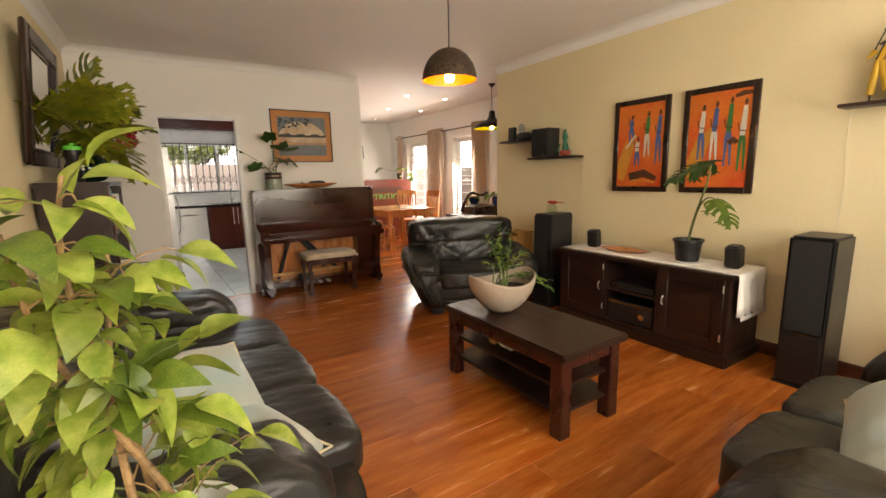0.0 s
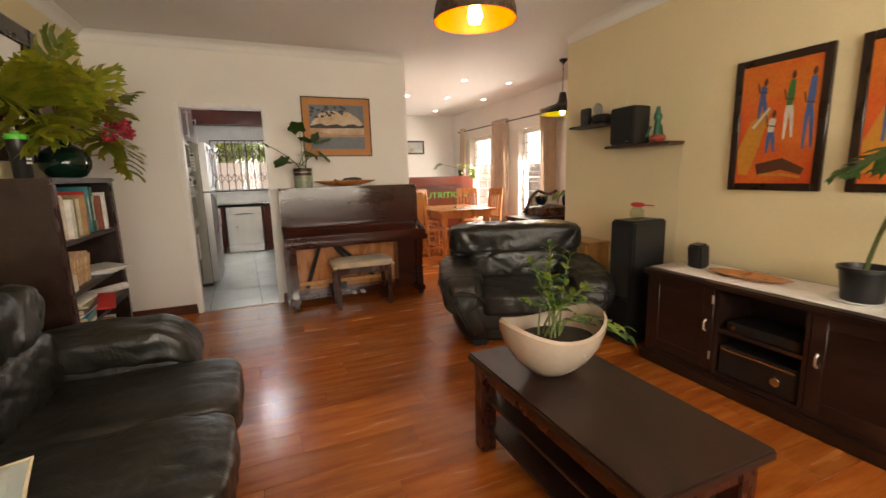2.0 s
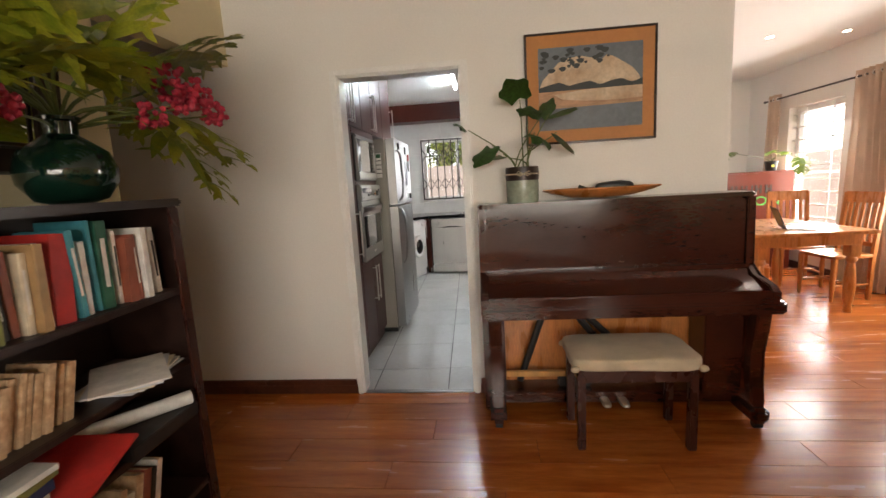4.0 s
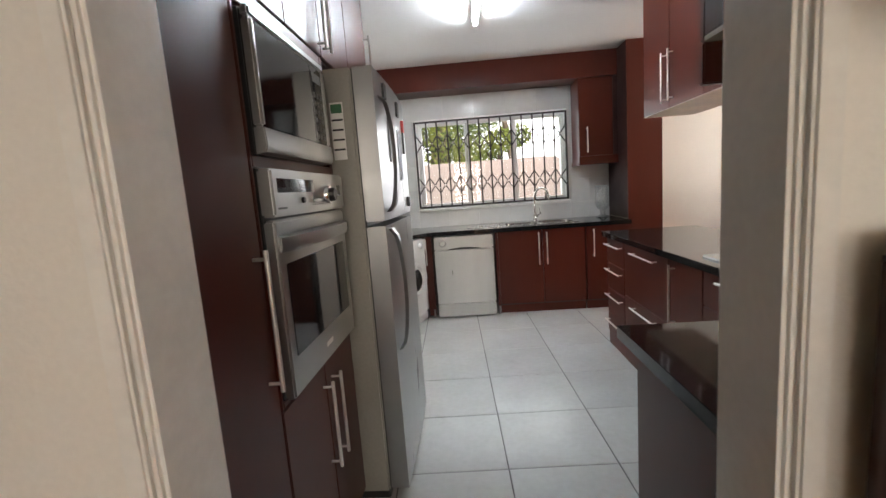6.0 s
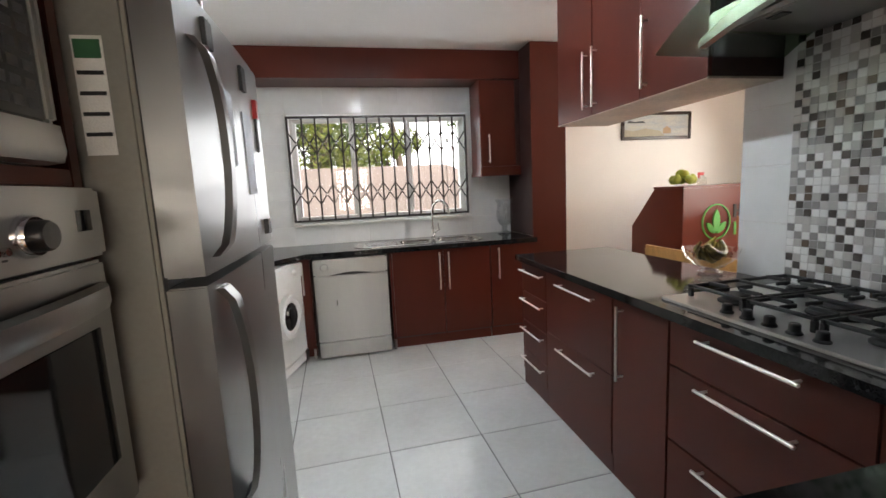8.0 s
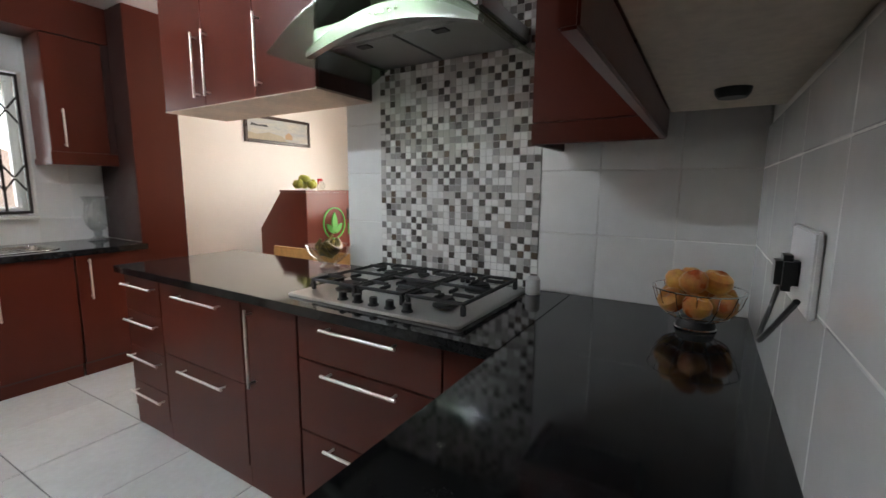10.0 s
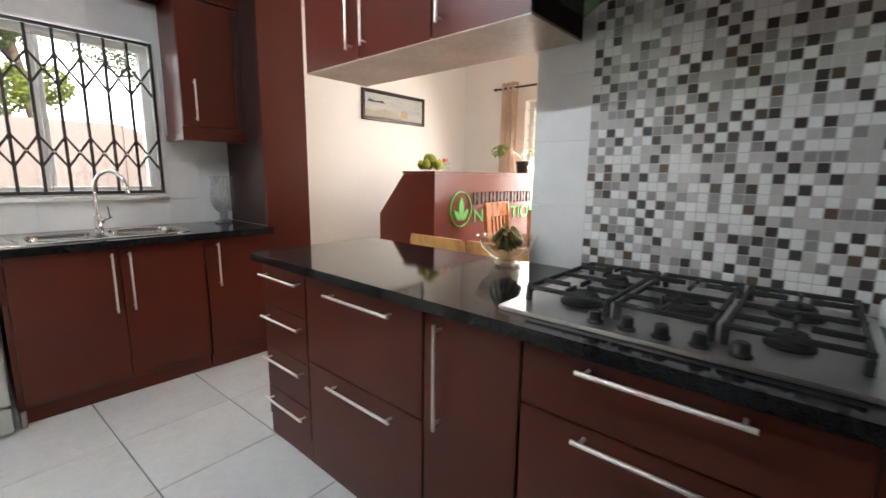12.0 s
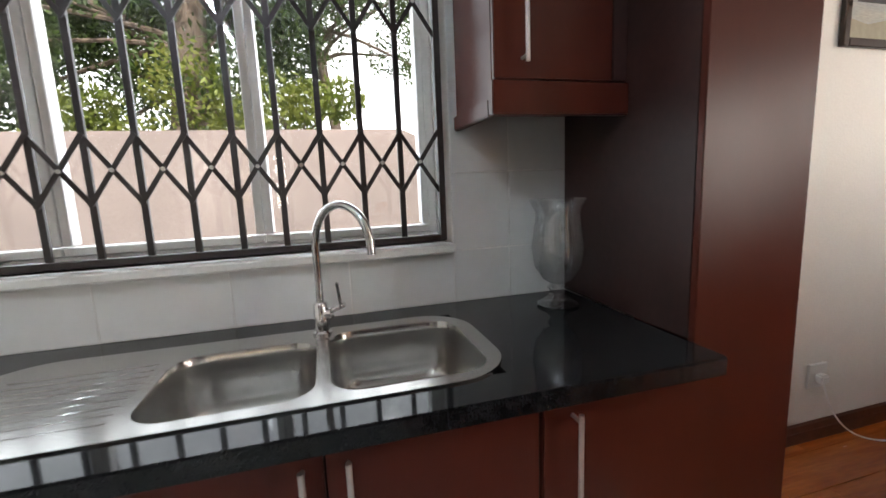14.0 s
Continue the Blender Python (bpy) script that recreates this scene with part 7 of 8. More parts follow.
# L-shaped granite worktop
u = thing("worktop", "polished black granite worktop of peninsula and corner", "worktop", (2.9, 6.6, 0.8635))
part("peninsula_slab", prism([(3.326, 5.8765), (3.326, 7.098), (3.31, 7.104), (3.31, 8.155), (PX, 8.155), (PX, 5.8765)], "z", 0.8635, 0.9, bevel=0.0015), GRANITE, u)
part("corner_slab", prism([(1.945, 5.273), (3.326, 5.273), (3.326, 5.8755), (1.945, 5.8755)], "z", 0.8635, 0.9, bevel=0.0015), GRANITE, u)
# hob
h = thing("gas_hob", "wide stainless gas hob with black cast iron grates", "hob", (2.97, 6.43, 0.9))
part("tray", prism(rounded(2.675, 3.265, 6.04, 6.83, 0.02, 4), "z", 0.9005, 0.911, bevel=0.003), STEEL_H, h, "brushed steel hob tray")
for bx_, by_, br in ((2.86, 6.20, 0.035), (3.13, 6.20, 0.045), (3.0, 6.43, 0.06), (2.86, 6.66, 0.045), (3.13, 6.66, 0.035)):
    b = part("burner", lathe([(br * 1.35, 0.0), (br * 1.35, 0.006), (br * 1.05, 0.012), (br, 0.02), (br, 0.024), (0.0, 0.026)], (bx_, by_, 0.911), 22), IRON, h)
    part("burner_cap", lathe([(br * 0.85, 0.0), (br * 0.85, 0.006), (0.0, 0.008)], (bx_, by_, 0.937), 20), IRON, b)
for y0, y1 in ((6.075, 6.315), (6.325, 6.545), (6.555, 6.795)):
    bm = bmesh.new()
    zt = 0.958
    for y in (y0 + 0.008, y1 - 0.008):
        box((2.77, y - 0.006, zt - 0.012), (3.24, y + 0.006, zt), 0.002, bm, 1)
    for x in (2.78, 3.0, 3.23):
        box((x - 0.006, y0, zt - 0.012), (x + 0.006, y1, zt), 0.002, bm, 1)
    cy = (y0 + y1) / 2
    for x in (2.86, 3.13):
        for dx, dy in ((1, 0), (-1, 0), (0, 1), (0, -1)):
            ex, ey = x + dx * 0.075, cy + dy * 0.105
            a, b = (min(x + dx * 0.025, ex) - 0.005, min(cy + dy * 0.03, ey) - 0.005, zt - 0.008), (max(x + dx * 0.025, ex) + 0.005, max(cy + dy * 0.03, ey) + 0.005, zt + 0.006)
            box(a, b, 0.002, bm, 1)
    for x, y in product((2.78, 3.23), (y0 + 0.008, y1 - 0.008)):
        box((x - 0.008, y - 0.008, 0.911), (x + 0.008, y + 0.008, zt - 0.012), 0.002, bm, 1)
    part("grate", bm, IRON, h, "black cast iron pan support")
for k in range(5):
    kb = part("knob", lathe([(0.021, 0.0), (0.021, 0.004), (0.016, 0.008), (0.015, 0.028), (0.012, 0.031), (0.0, 0.031)], (2.725, 6.27 + 0.075 * k, 0.911), 18), BLACKPL, h, "black and steel gas knob")
# hood
c = thing("cooker_hood", "stainless cooker hood with curved glass canopy", "cooker hood", (3.1, 6.47, 1.86))
part("body", box((2.88, 6.09, 1.9), (3.32, 6.86, 1.97), 0.01), STEEL, c, "brushed steel hood body")
part("chimney", box((3.03, 6.33, 1.97), (3.325, 6.62, KH - 0.003), 0.004), STEEL, c)
bm = bmesh.new()
n = 20
pr = []
for k in range(n + 1):
    yy = 6.03 + 0.88 * k / n
    pr.append((yy, 1.84 + 0.16 * math.sin(math.pi * k / n)))
loop = [(y, z) for y, z in pr] + [(y, z - 0.008) for y, z in pr[::-1]]
part("glass_canopy", prism(loop, "x", 2.70, 3.30, bm), glass("greenish_glass", (0.60, 0.68, 0.56), 0.1), c, "greenish curved glass canopy")
bm = bmesh.new()
pf = [(6.08 + 0.78 * k / n, 1.875 + 0.10 * math.sin(math.pi * k / n)) for k in range(n + 1)]
loop = [(y, z) for y, z in pf] + [(y, z - 0.028 - 0.035 * math.sin(math.pi * (n - k) / n)) for k, (y, z) in enumerate(pf[::-1])]
part("control_band", prism(loop, "x", 2.845, 2.879, bm), STEEL, c, "curved steel control band")
for k in range(5):
    part("button", lathe([(0.0, 0.004), (0.007, 0.004), (0.008, 0.0)], (2.845, 6.40 + 0.03 * k, 1.945), 10, m=Matrix.Rotation(radians(-90), 4, "Y")), CHROME, c)
for y0, y1 in ((6.12, 6.47), (6.48, 6.83)):
    flt = part("filter", box((2.93, y0, 1.892), (3.29, y1, 1.9), 0.003), STEEL, c, "flat grey grease filter")
    part("latch", box((2.95, (y0 + y1) / 2 - 0.03, 1.887), (2.99, (y0 + y1) / 2 + 0.03, 1.893), 0.002), BLACKPL, flt)
# hanging cupboards over the peninsula
HCX = 2.95
seg_y = [(6.92, 7.34), (7.34, 7.77), (7.77, 8.19)]
for k, (a, b) in enumerate(seg_y):
    u = thing("hanging_cupboard", "cherry laminate cupboard hanging over the peninsula", "cupboard", ((HCX + 3.33) / 2, (a + b) / 2, 1.76), group="cupboards over the peninsula")
    # the first body is coloured darker than the other two
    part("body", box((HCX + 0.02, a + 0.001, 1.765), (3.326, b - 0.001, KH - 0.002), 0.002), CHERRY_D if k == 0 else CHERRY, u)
    part("bottom_panel", box((HCX + 0.001, a + 0.001, 1.755), (3.328, b - 0.001, 1.764)), mat("beige_underside", (0.55, 0.47, 0.38), 0.5) if k == 0 else MATS["beige_underside"], u, "pale beige underside")
    hy = (b - 0.05, b - 0.05, a + 0.05)[k]
    front(u, (HCX, a + 0.002, 1.757), (HCX + 0.019, b - 0.002, KH - 0.004), handle=((HCX, hy, 1.80), (HCX, hy, 2.13)), out=OUTN)
# wall cupboards in the corner by the hob
u = thing("wall_cupboard", "cherry laminate wall cupboard beside the cooker hood", "cupboard", (3.16, 5.75, 1.5))
WX = 3.0
part("body", box((WX + 0.02, 5.565, 1.54), (3.325, 5.95, KH - 0.002), 0.002), CHERRY, u)
front(u, (WX, 5.567, 1.546), (WX + 0.019, 5.95, KH - 0.004), handle=((WX, 5.64, 1.58), (WX, 5.64, 1.90)), out=OUTN)
part("light_rail", box((WX - 0.005, 5.545, 1.475), (WX + 0.02, 5.95, 1.544), 0.003), CHERRY, u)
part("light_rail", box((WX + 0.021, 5.928, 1.475), (3.325, 5.949, 1.539), 0.003), CHERRY, u)
u = thing("wall_cupboard", "cherry laminate wall cupboards with a pale open underside", "cupboard", (2.5, 5.42, 1.5), group="cupboards over the corner worktop")
part("body", box((2.0, 5.275, 1.56), (WX + 0.018, 5.54, KH - 0.002), 0.002), CHERRY, u)
part("bottom_panel", box((2.0, 5.275, 1.55), (WX + 0.018, 5.538, 1.559)), MATS["beige_underside"], u, "pale beige underside")
part("light_rail", box((2.0, 5.541, 1.475), (WX - 0.006, 5.562, 1.55), 0.003), CHERRY, u)
for a, b in ((2.002, 2.33), (2.334, 2.662), (2.666, 2.99)):
    front(u, (a, 5.542, 1.552), (b, 5.56, KH - 0.004), handle=((b - 0.05, 5.56, 1.6), (b - 0.05, 5.56, 1.92)), out=(0, 0.033, 0))
lt = thing("under_cupboard_light", "round black puck light under the wall cupboard", "light", (2.75, 5.40, 1.53))
part("housing", lathe([(0.0, -0.02), (0.028, -0.02), (0.034, -0.012), (0.036, 0.0)], (2.75, 5.40, 1.55), 20), BLACKPL, lt)
# ceiling tube light
tb = thing("ceiling_tube_light", "white fluorescent tube light on the kitchen ceiling", "ceiling light", (1.69, 7.6, KH))
part("base", box((1.66, 7.02, KH - 0.04), (1.72, 8.2, KH - 0.002), 0.006), WHITEPL, tb)
part("tube", rod((1.69, 7.05, KH - 0.055), (1.69, 8.17, KH - 0.055), 0.013, seg=12), glow("tube_glow", (0.80, 0.92, 1.0), 165.0), tb, "glowing fluorescent tube")
for y in (7.035, 8.185):
    part("socket", box((1.675, y - 0.012, KH - 0.075), (1.705, y + 0.012, KH - 0.041), 0.003), WHITEPL, tb)
# ---- dining room ----
# reception-style desk with raised lettering
RD = mat("red_brown_desk_laminate", (0.155, 0.032, 0.018), 0.3, var=0.04, scale=1.6, fine=60, stretch=(0.6, 3, 3), bump=0.0, rvar=0.02)
ds = thing("reception_desk", "red-brown counter desk with green leaf emblem and lettering", "desk", (5.1, 8.8, 0))
part("front_panel", box((4.22, 8.48, 0.0), (5.97, 8.50, 1.28), 0.002), RD, ds)
for x0 in (4.222, 5.948):
    part("side_panel", prism([(8.501, 0.0), (9.145, 0.0), (9.145, 0.925), (8.83, 1.28), (8.501, 1.28)], "x", x0, x0 + 0.02), RD, ds, "side panel with sloping shoulder")
part("top", box((4.21, 8.47, 1.281), (5.98, 8.835, 1.298), 0.002), RD, ds)
part("worktop", box((4.243, 8.51, 0.74), (5.946, 9.10, 0.765), 0.002), RD, ds)
GREENL = mat("green_sign_letters", (0.12, 0.52, 0.10), 0.4, var=0.08)
GREYL = mat("dark_sign_bars", (0.055, 0.040, 0.035), 0.4)
bm = bmesh.new()
n = 40
for r0, r1 in ((0.152, 0.142),):
    a = [[bm.verts.new((4.545 + r * 0.93 * math.cos(2 * math.pi * k / n), y, 0.985 + r * math.sin(2 * math.pi * k / n))) for k in range(n)] for r, y in ((r0, 8.479), (r0, 8.468), (r1, 8.468), (r1, 8.479))]
    for p, q in zip(a, a[1:]):
        for k in range(n):
            bm.faces.new((p[k], p[(k + 1) % n], q[(k + 1) % n], q[k]))
em = part("emblem_ring", bm, GREENL, ds, "green ring emblem")
for cx, cz, ang, ln, w in ((4.545, 0.89, 0, 0.20, 0.034), (4.535, 0.885, 42, 0.13, 0.026), (4.555, 0.885, -42, 0.13, 0.026)):
    ol = [(w * math.sin(math.pi * t) ** 0.8, ln * t) for t in [k / 8 for k in range(9)]] + [(-w * math.sin(math.pi * t) ** 0.8, ln * t) for t in [k / 8 for k in range(7, 0, -1)]]
    ca, sa = math.cos(radians(ang)), math.sin(radians(ang))
    part("emblem_leaf", prism([(cx + u * ca - v * sa, cz + u * sa + v * ca) for u, v in ol], "y", 8.466, 8.479), GREENL, em)
words("NUTRITION", 0.165, Matrix.Translation((4.715, 8.474, 0.862)) @ Matrix.Rotation(radians(90), 4, "X") @ Matrix.Diagonal((1.24, 1, 1, 1)), GREENL, "lettering", ds, 0.004)
x = 4.72
for k in range(9):
    w = 0.10 if k != 6 else 0.03
    bm = box((x, 8.470, 1.015), (x + 0.025, 8.479, 1.125))
    if w > 0.05:
        box((x + 0.055, 8.470, 1.015), (x + 0.078, 8.479, 1.125), 0, bm)
        box((x + 0.0251, 8.4701, 1.06), (x + 0.0549, 8.479, 1.08), 0, bm)
    part("dark_letter_bar", bm, GREYL, ds)
    x += w + 0.022
# on the desk: bowl of pears, spray bottle, trailing plant
fb = thing("fruit_bowl", "glass bowl heaped with green pears", "fruit bowl", (4.36, 8.65, 1.298))
part("bowl", lathe([(0.0, 0.001), (0.05, 0.001), (0.09, 0.02), (0.13, 0.06), (0.133, 0.063)], (4.36, 8.65, 1.2985), 28, caps=False), CLEAR, fb)
PEAR, APPLE, BANANA = mat("pear_skin", (0.38, 0.42, 0.06), 0.4, var=0.15, scale=12), mat("apple_skin", (0.42, 0.09, 0.03), 0.3, var=0.3, scale=14, contrast=(0.55, 0.30, 0.06)), mat("banana_skin", (0.30, 0.22, 0.045), 0.5, var=0.35, scale=18, contrast=(0.10, 0.075, 0.02))
rnd = random.Random(8)
for k in range(9):
    a, rr, z = k * 2.4, (0.075 if k < 6 else 0.03), (0.05 if k < 6 else 0.10)
    m = pose(4.36 + rr * math.cos(a), 8.65 + rr * math.sin(a), 1.298 + z, rnd.uniform(-50, 50), rnd.uniform(-50, 50), 0)
    part("pear", lathe([(0.0, -0.035), (0.028, -0.025), (0.037, 0.0), (0.03, 0.025), (0.018, 0.045), (0.0, 0.055)], (0, 0, 0), 14, m=m), PEAR, fb)
sp = thing("spray_bottle", "clear spray bottle with a red trigger", "spray bottle", (4.56, 8.66, 1.298))
part("bottle", lathe([(0.035, 0.0), (0.04, 0.01), (0.04, 0.06), (0.018, 0.085), (0.0, 0.085)], (4.56, 8.66, 1.2985), 20), glass("milky_glass", (0.9, 0.9, 0.88), 0.2), sp)
part("trigger", box((4.52, 8.65, 1.383), (4.58, 8.67, 1.41), 0.005, bm=box((4.525, 8.655, 1.36), (4.535, 8.667, 1.384), 0.002)), RED, sp)
POT_S = [(0.055, 0.0), (0.06, 0.004), (0.075, 0.11), (0.08, 0.112), (0.08, 0.125), (0.072, 0.125), (0.068, 0.1), (0.0, 0.1)]
b0 = Vector((5.77, 8.62, 1.40))
dl = leaf_mesh("deskplant_leaf", LEAF, "lobed", 23, 0.42, 0.4)
plant("trailing_plant", "trailing green plant in a small black pot", (5.77, 8.62, 1.2985), (POT_S, BLACKPL, 0.102, 0.066), [
    (curve(b0, b0 + Vector((-0.1, -0.05, 0.1)), b0 + Vector((-0.35, -0.1, 0.09)), b0 + Vector((-0.55, -0.08, 0.16)), 10), 0.004, dl, 0.17, (-0.8, -0.3, -0.3), 0),
    (curve(b0, b0 + Vector((0.0, -0.05, 0.1)), b0 + Vector((0.0, -0.3, 0.12)), b0 + Vector((-0.02, -0.55, 0.03)), 10), 0.004, dl, 0.2, (-0.2, -0.6, -0.6), 0),
    (curve(b0, b0 + Vector((0, 0, 0.06)), b0 + Vector((-0.02, -0.02, 0.1)), b0 + Vector((-0.05, -0.06, 0.13)), 6), 0.004, dl, 0.15, (-0.5, -0.5, 0.3), 20),
    (curve(b0, b0 + Vector((0, 0, 0.05)), b0 + Vector((0.02, -0.04, 0.08)), b0 + Vector((0.06, -0.08, 0.12)), 6), 0.004, dl, 0.13, (0.3, -0.6, 0.2), -20),
])
solo("plant_tag", box((5.725, 8.538, 1.345), (5.76, 8.541, 1.375), 0.0005), mat("yellow_tag", (0.6, 0.6, 0.03), 0.5), "small yellow label on the plant pot", "label")
# end wall picture
pc = thing("coast_picture", "long framed picture of a pale beach scene", "picture", (4.89, 9.67, 1.807))
part("frame", framed((4.452, 9.655, 1.807), (5.33, 9.679, 2.106), "y", 0.035, 0.024, bevel=0.004), PICFR, pc, "dark wooden frame")
pr = part("print", box((4.486, 9.664, 1.84), (5.296, 9.676, 2.073)), mat("beach_print", (0.42, 0.40, 0.34), 0.45, var=0.2, scale=4, stretch=(1, 1, 5), contrast=(0.30, 0.33, 0.34)), pc)
flat(pr, "dune", mat("tan_sand", (0.34, 0.31, 0.22), 0.6), [(4.487, 1.842), (5.0, 1.842), (4.93, 1.90), (4.75, 1.93), (4.6, 1.90), (4.487, 1.92)], 9.6634)
flat(pr, "hut", mat("orange_hut", (0.36, 0.24, 0.13), 0.6), [(4.97, 1.87), (5.07, 1.87), (5.07, 1.92), (5.02, 1.95), (4.97, 1.92)], 9.6632)
flat(pr, "far_shore", SHORE, [(4.52, 1.985), (4.75, 1.985), (4.72, 2.01), (4.62, 2.0), (4.54, 2.015)], 9.663)
sk = thing("wall_socket", "white double wall socket with a plugged cable", "socket", (4.51, 9.675, 0.28))
part("plate", box((4.45, 9.668, 0.27), (4.57, 9.679, 0.39), 0.003), WHITEPL, sk)
part("plug", box((4.485, 9.63, 0.30), (4.535, 9.668, 0.345), 0.008), WHITEPL, sk)
part("cable", tube(curve((4.51, 9.64, 0.30), (4.55, 9.60, 0.05), (4.65, 9.55, 0.012), (4.95, 9.50, 0.008), 16), 0.004, seg=6), WHITEPL, sk)

# curtains and rods
for y0, y1 in ((8.84, 9.06), (7.10, 7.66), (5.72, 6.08)):
    c = thing("curtain", "plain beige eyelet curtain hanging in soft folds", "curtain", (5.96, (y0 + y1) / 2, 0.02), group="dining curtains")
    bm = bmesh.new()
    folds = max(3, int((y1 - y0) / 0.085))
    n = folds * 8
    rows = []
    for z in [0.02 + (2.30 - 0.02) * k / 14 for k in range(15)]:
        row = []
        f = (2.30 - z) / 2.28
        for k in range(n + 1):
            t = k / n
            spread = 1 + 0.16 * f * math.sin(2.2 * f + y0)
            yy = (y0 + y1) / 2 + (t - 0.5) * (y1 - y0) * spread + 0.012 * math.sin(5 * t + 3 * f)
            amp = 0.035 + 0.018 * math.sin(3 * t + 4 * f + y0)
            row.append(bm.verts.new((5.965 + amp * math.sin(2 * math.pi * folds * t + 0.6 * f), yy, z)))
        rows.append(row)
    for a, b in zip(rows, rows[1:]):
        for k in range(n):
            bm.faces.new((a[k], a[k + 1], b[k + 1], b[k]))
    cl = part("cloth", bm, CURTAIN, c)
    for k in range(folds):
        yy = y0 + (y1 - y0) * (k + 0.5) / folds
        part("eyelet", lathe([(0.02, -0.004), (0.027, 0.0), (0.02, 0.004), (0.018, 0.0), (0.02, -0.004)], (5.965, yy, 2.24), 14, m=Matrix.Rotation(radians(90), 4, "X")), HANDLE, c)
for y0, y1 in ((5.62, 7.62), (7.62, 9.14)):
    r = thing("curtain_rod", "dark metal curtain rod with small finials", "curtain rod", (5.965, (y0 + y1) / 2, 2.24), group="curtain rods")
    part("rod", rod((5.965, y0, 2.24), (5.965, y1, 2.24), 0.011, seg=10), BARPAINT, r)
    for yy in (y0, y1):
        part("finial", lathe([(0.0, -0.03), (0.016, -0.015), (0.018, 0.0), (0.011, 0.02), (0.0, 0.02)], (5.965, yy, 2.24), 14, m=Matrix.Rotation(radians(90 if yy == y0 else -90), 4, "X")), BARPAINT, r)
    for yy in (y0 + 0.06, y1 - 0.06):
        part("bracket", rod((5.965, yy, 2.235), (6.068, yy, 2.235), 0.007, seg=8), BARPAINT, r)

# table and chairs
tb = thing("dining_table", "orange pine farmhouse table with turned legs", "dining table", (4.88, 7.2, 0))
part("tabletop", box((4.36, 6.50, 0.735), (5.40, 7.75, 0.765), 0.008), PINE, tb)
part("apron", framed((4.45, 6.58, 0.63), (5.31, 7.67, 0.735), "z", 0.022, 0.105), PINE, tb)
LEGP = [(0.03, 0.0), (0.036, 0.02), (0.03, 0.05), (0.026, 0.07), (0.036, 0.11), (0.044, 0.2), (0.045, 0.3), (0.034, 0.42), (0.028, 0.46), (0.042, 0.48), (0.042, 0.50), (0.032, 0.52)]
for x, y in product((4.50, 5.27), (6.63, 7.62)):
    bm = lathe(LEGP, (x, y, 0), 18)
    box((x - 0.045, y - 0.045, 0.52), (x + 0.045, y + 0.045, 0.735), 0.004, bm)
    part("leg", bm, PINE, tb, "turned pine leg")


def dining_chair(at, rz, mt, tall, label, name="dining_chair"):
    """Slatted wooden chair; local front towards -y."""
    c = thing(name, label, "chair", at, rz, group="pine chairs" if tall > 1 else "light chairs at the peninsula")
    part("seat", pillow((-0.22, -0.21, 0.425), (0.22, 0.21, 0.465), 0.25, 8), mt, c, local=True)
    for x, y in product((-0.19, 0.19), (-0.18,)):
        part("front_leg", lathe([(0.015, 0.0), (0.018, 0.1), (0.024, 0.25), (0.018, 0.32), (0.024, 0.34), (0.024, 0.43)], (x, y, 0), 12), mt, c, local=True)
    for x in (-0.19, 0.19):
        part("back_post", prism([(0.17, 0.0), (0.205, 0.0), (0.215, 0.43), (0.275, tall - 0.02), (0.245, tall), (0.18, 0.43)], "x", x - 0.018, x + 0.018, bevel=0.004), mt, c, local=True)
    part("top_rail", prism([(0.245, tall - 0.10), (0.267, tall - 0.10), (0.277, tall + 0.01), (0.255, tall + 0.01)], "x", -0.20, 0.20, bevel=0.006), mt, c, local=True)
    part("lower_rail", box((-0.175, 0.195, 0.53), (0.175, 0.217, 0.57), 0.004), mt, c, local=True)
    for k in range(5):
        x = -0.13 + 0.065 * k
        part("slat", prism([(0.205, 0.56), (0.217, 0.56), (0.265, tall - 0.09), (0.253, tall - 0.09)], "x", x - 0.016, x + 0.016), mt, c, local=True)
    for x in (-0.19, 0.19):
        part("stretcher", rod((x, -0.18, 0.16), (x, 0.19, 0.16), 0.011, seg=8), mt, c, local=True)
    part("stretcher", rod((-0.19, 0.0, 0.17), (0.19, 0.0, 0.17), 0.011, seg=8), mt, c, local=True)
    return c


ch = dining_chair((4.36, 7.36, 0), 90, PINE, 1.05, "orange pine slat-back chair drawn up to the table")
for x, y, rz in ((4.40, 6.86, 94), (4.62, 7.88, 8), (5.52, 7.72, -12), (5.52, 7.15, -84)):
    copy_thing(ch, pose(x, y, 0, 0, 0, rz))
lc = dining_chair((3.82, 7.86, 0), 90, PINE_L, 0.90, "light pine chair standing behind the peninsula")
copy_thing(lc, pose(3.83, 7.42, 0, 0, 0, 88))
# laptop
lp = thing("laptop", "open silver laptop on the dining table", "laptop", (4.87, 6.82, 0.766))
part("base", box((-0.16, -0.11, 0.0), (0.16, 0.11, 0.014), 0.005, m=pose(4.93, 6.82, 0.766, 0, 0, 68)), STEEL, lp)
scr = part("screen", box((-0.16, 0.0, 0.0), (0.16, 0.008, 0.21), 0.003, m=pose(4.93, 6.82, 0.766, 0, 0, 68) @ pose(0, 0.112, 0.014, -22, 0, 0)), BLACKPL, lp, "dark laptop screen tilted back")
part("keyboard", box((-0.14, -0.02, 0.0135), (0.14, 0.085, 0.0155), m=pose(4.93, 6.82, 0.766, 0, 0, 68)), BLACKPL, lp)
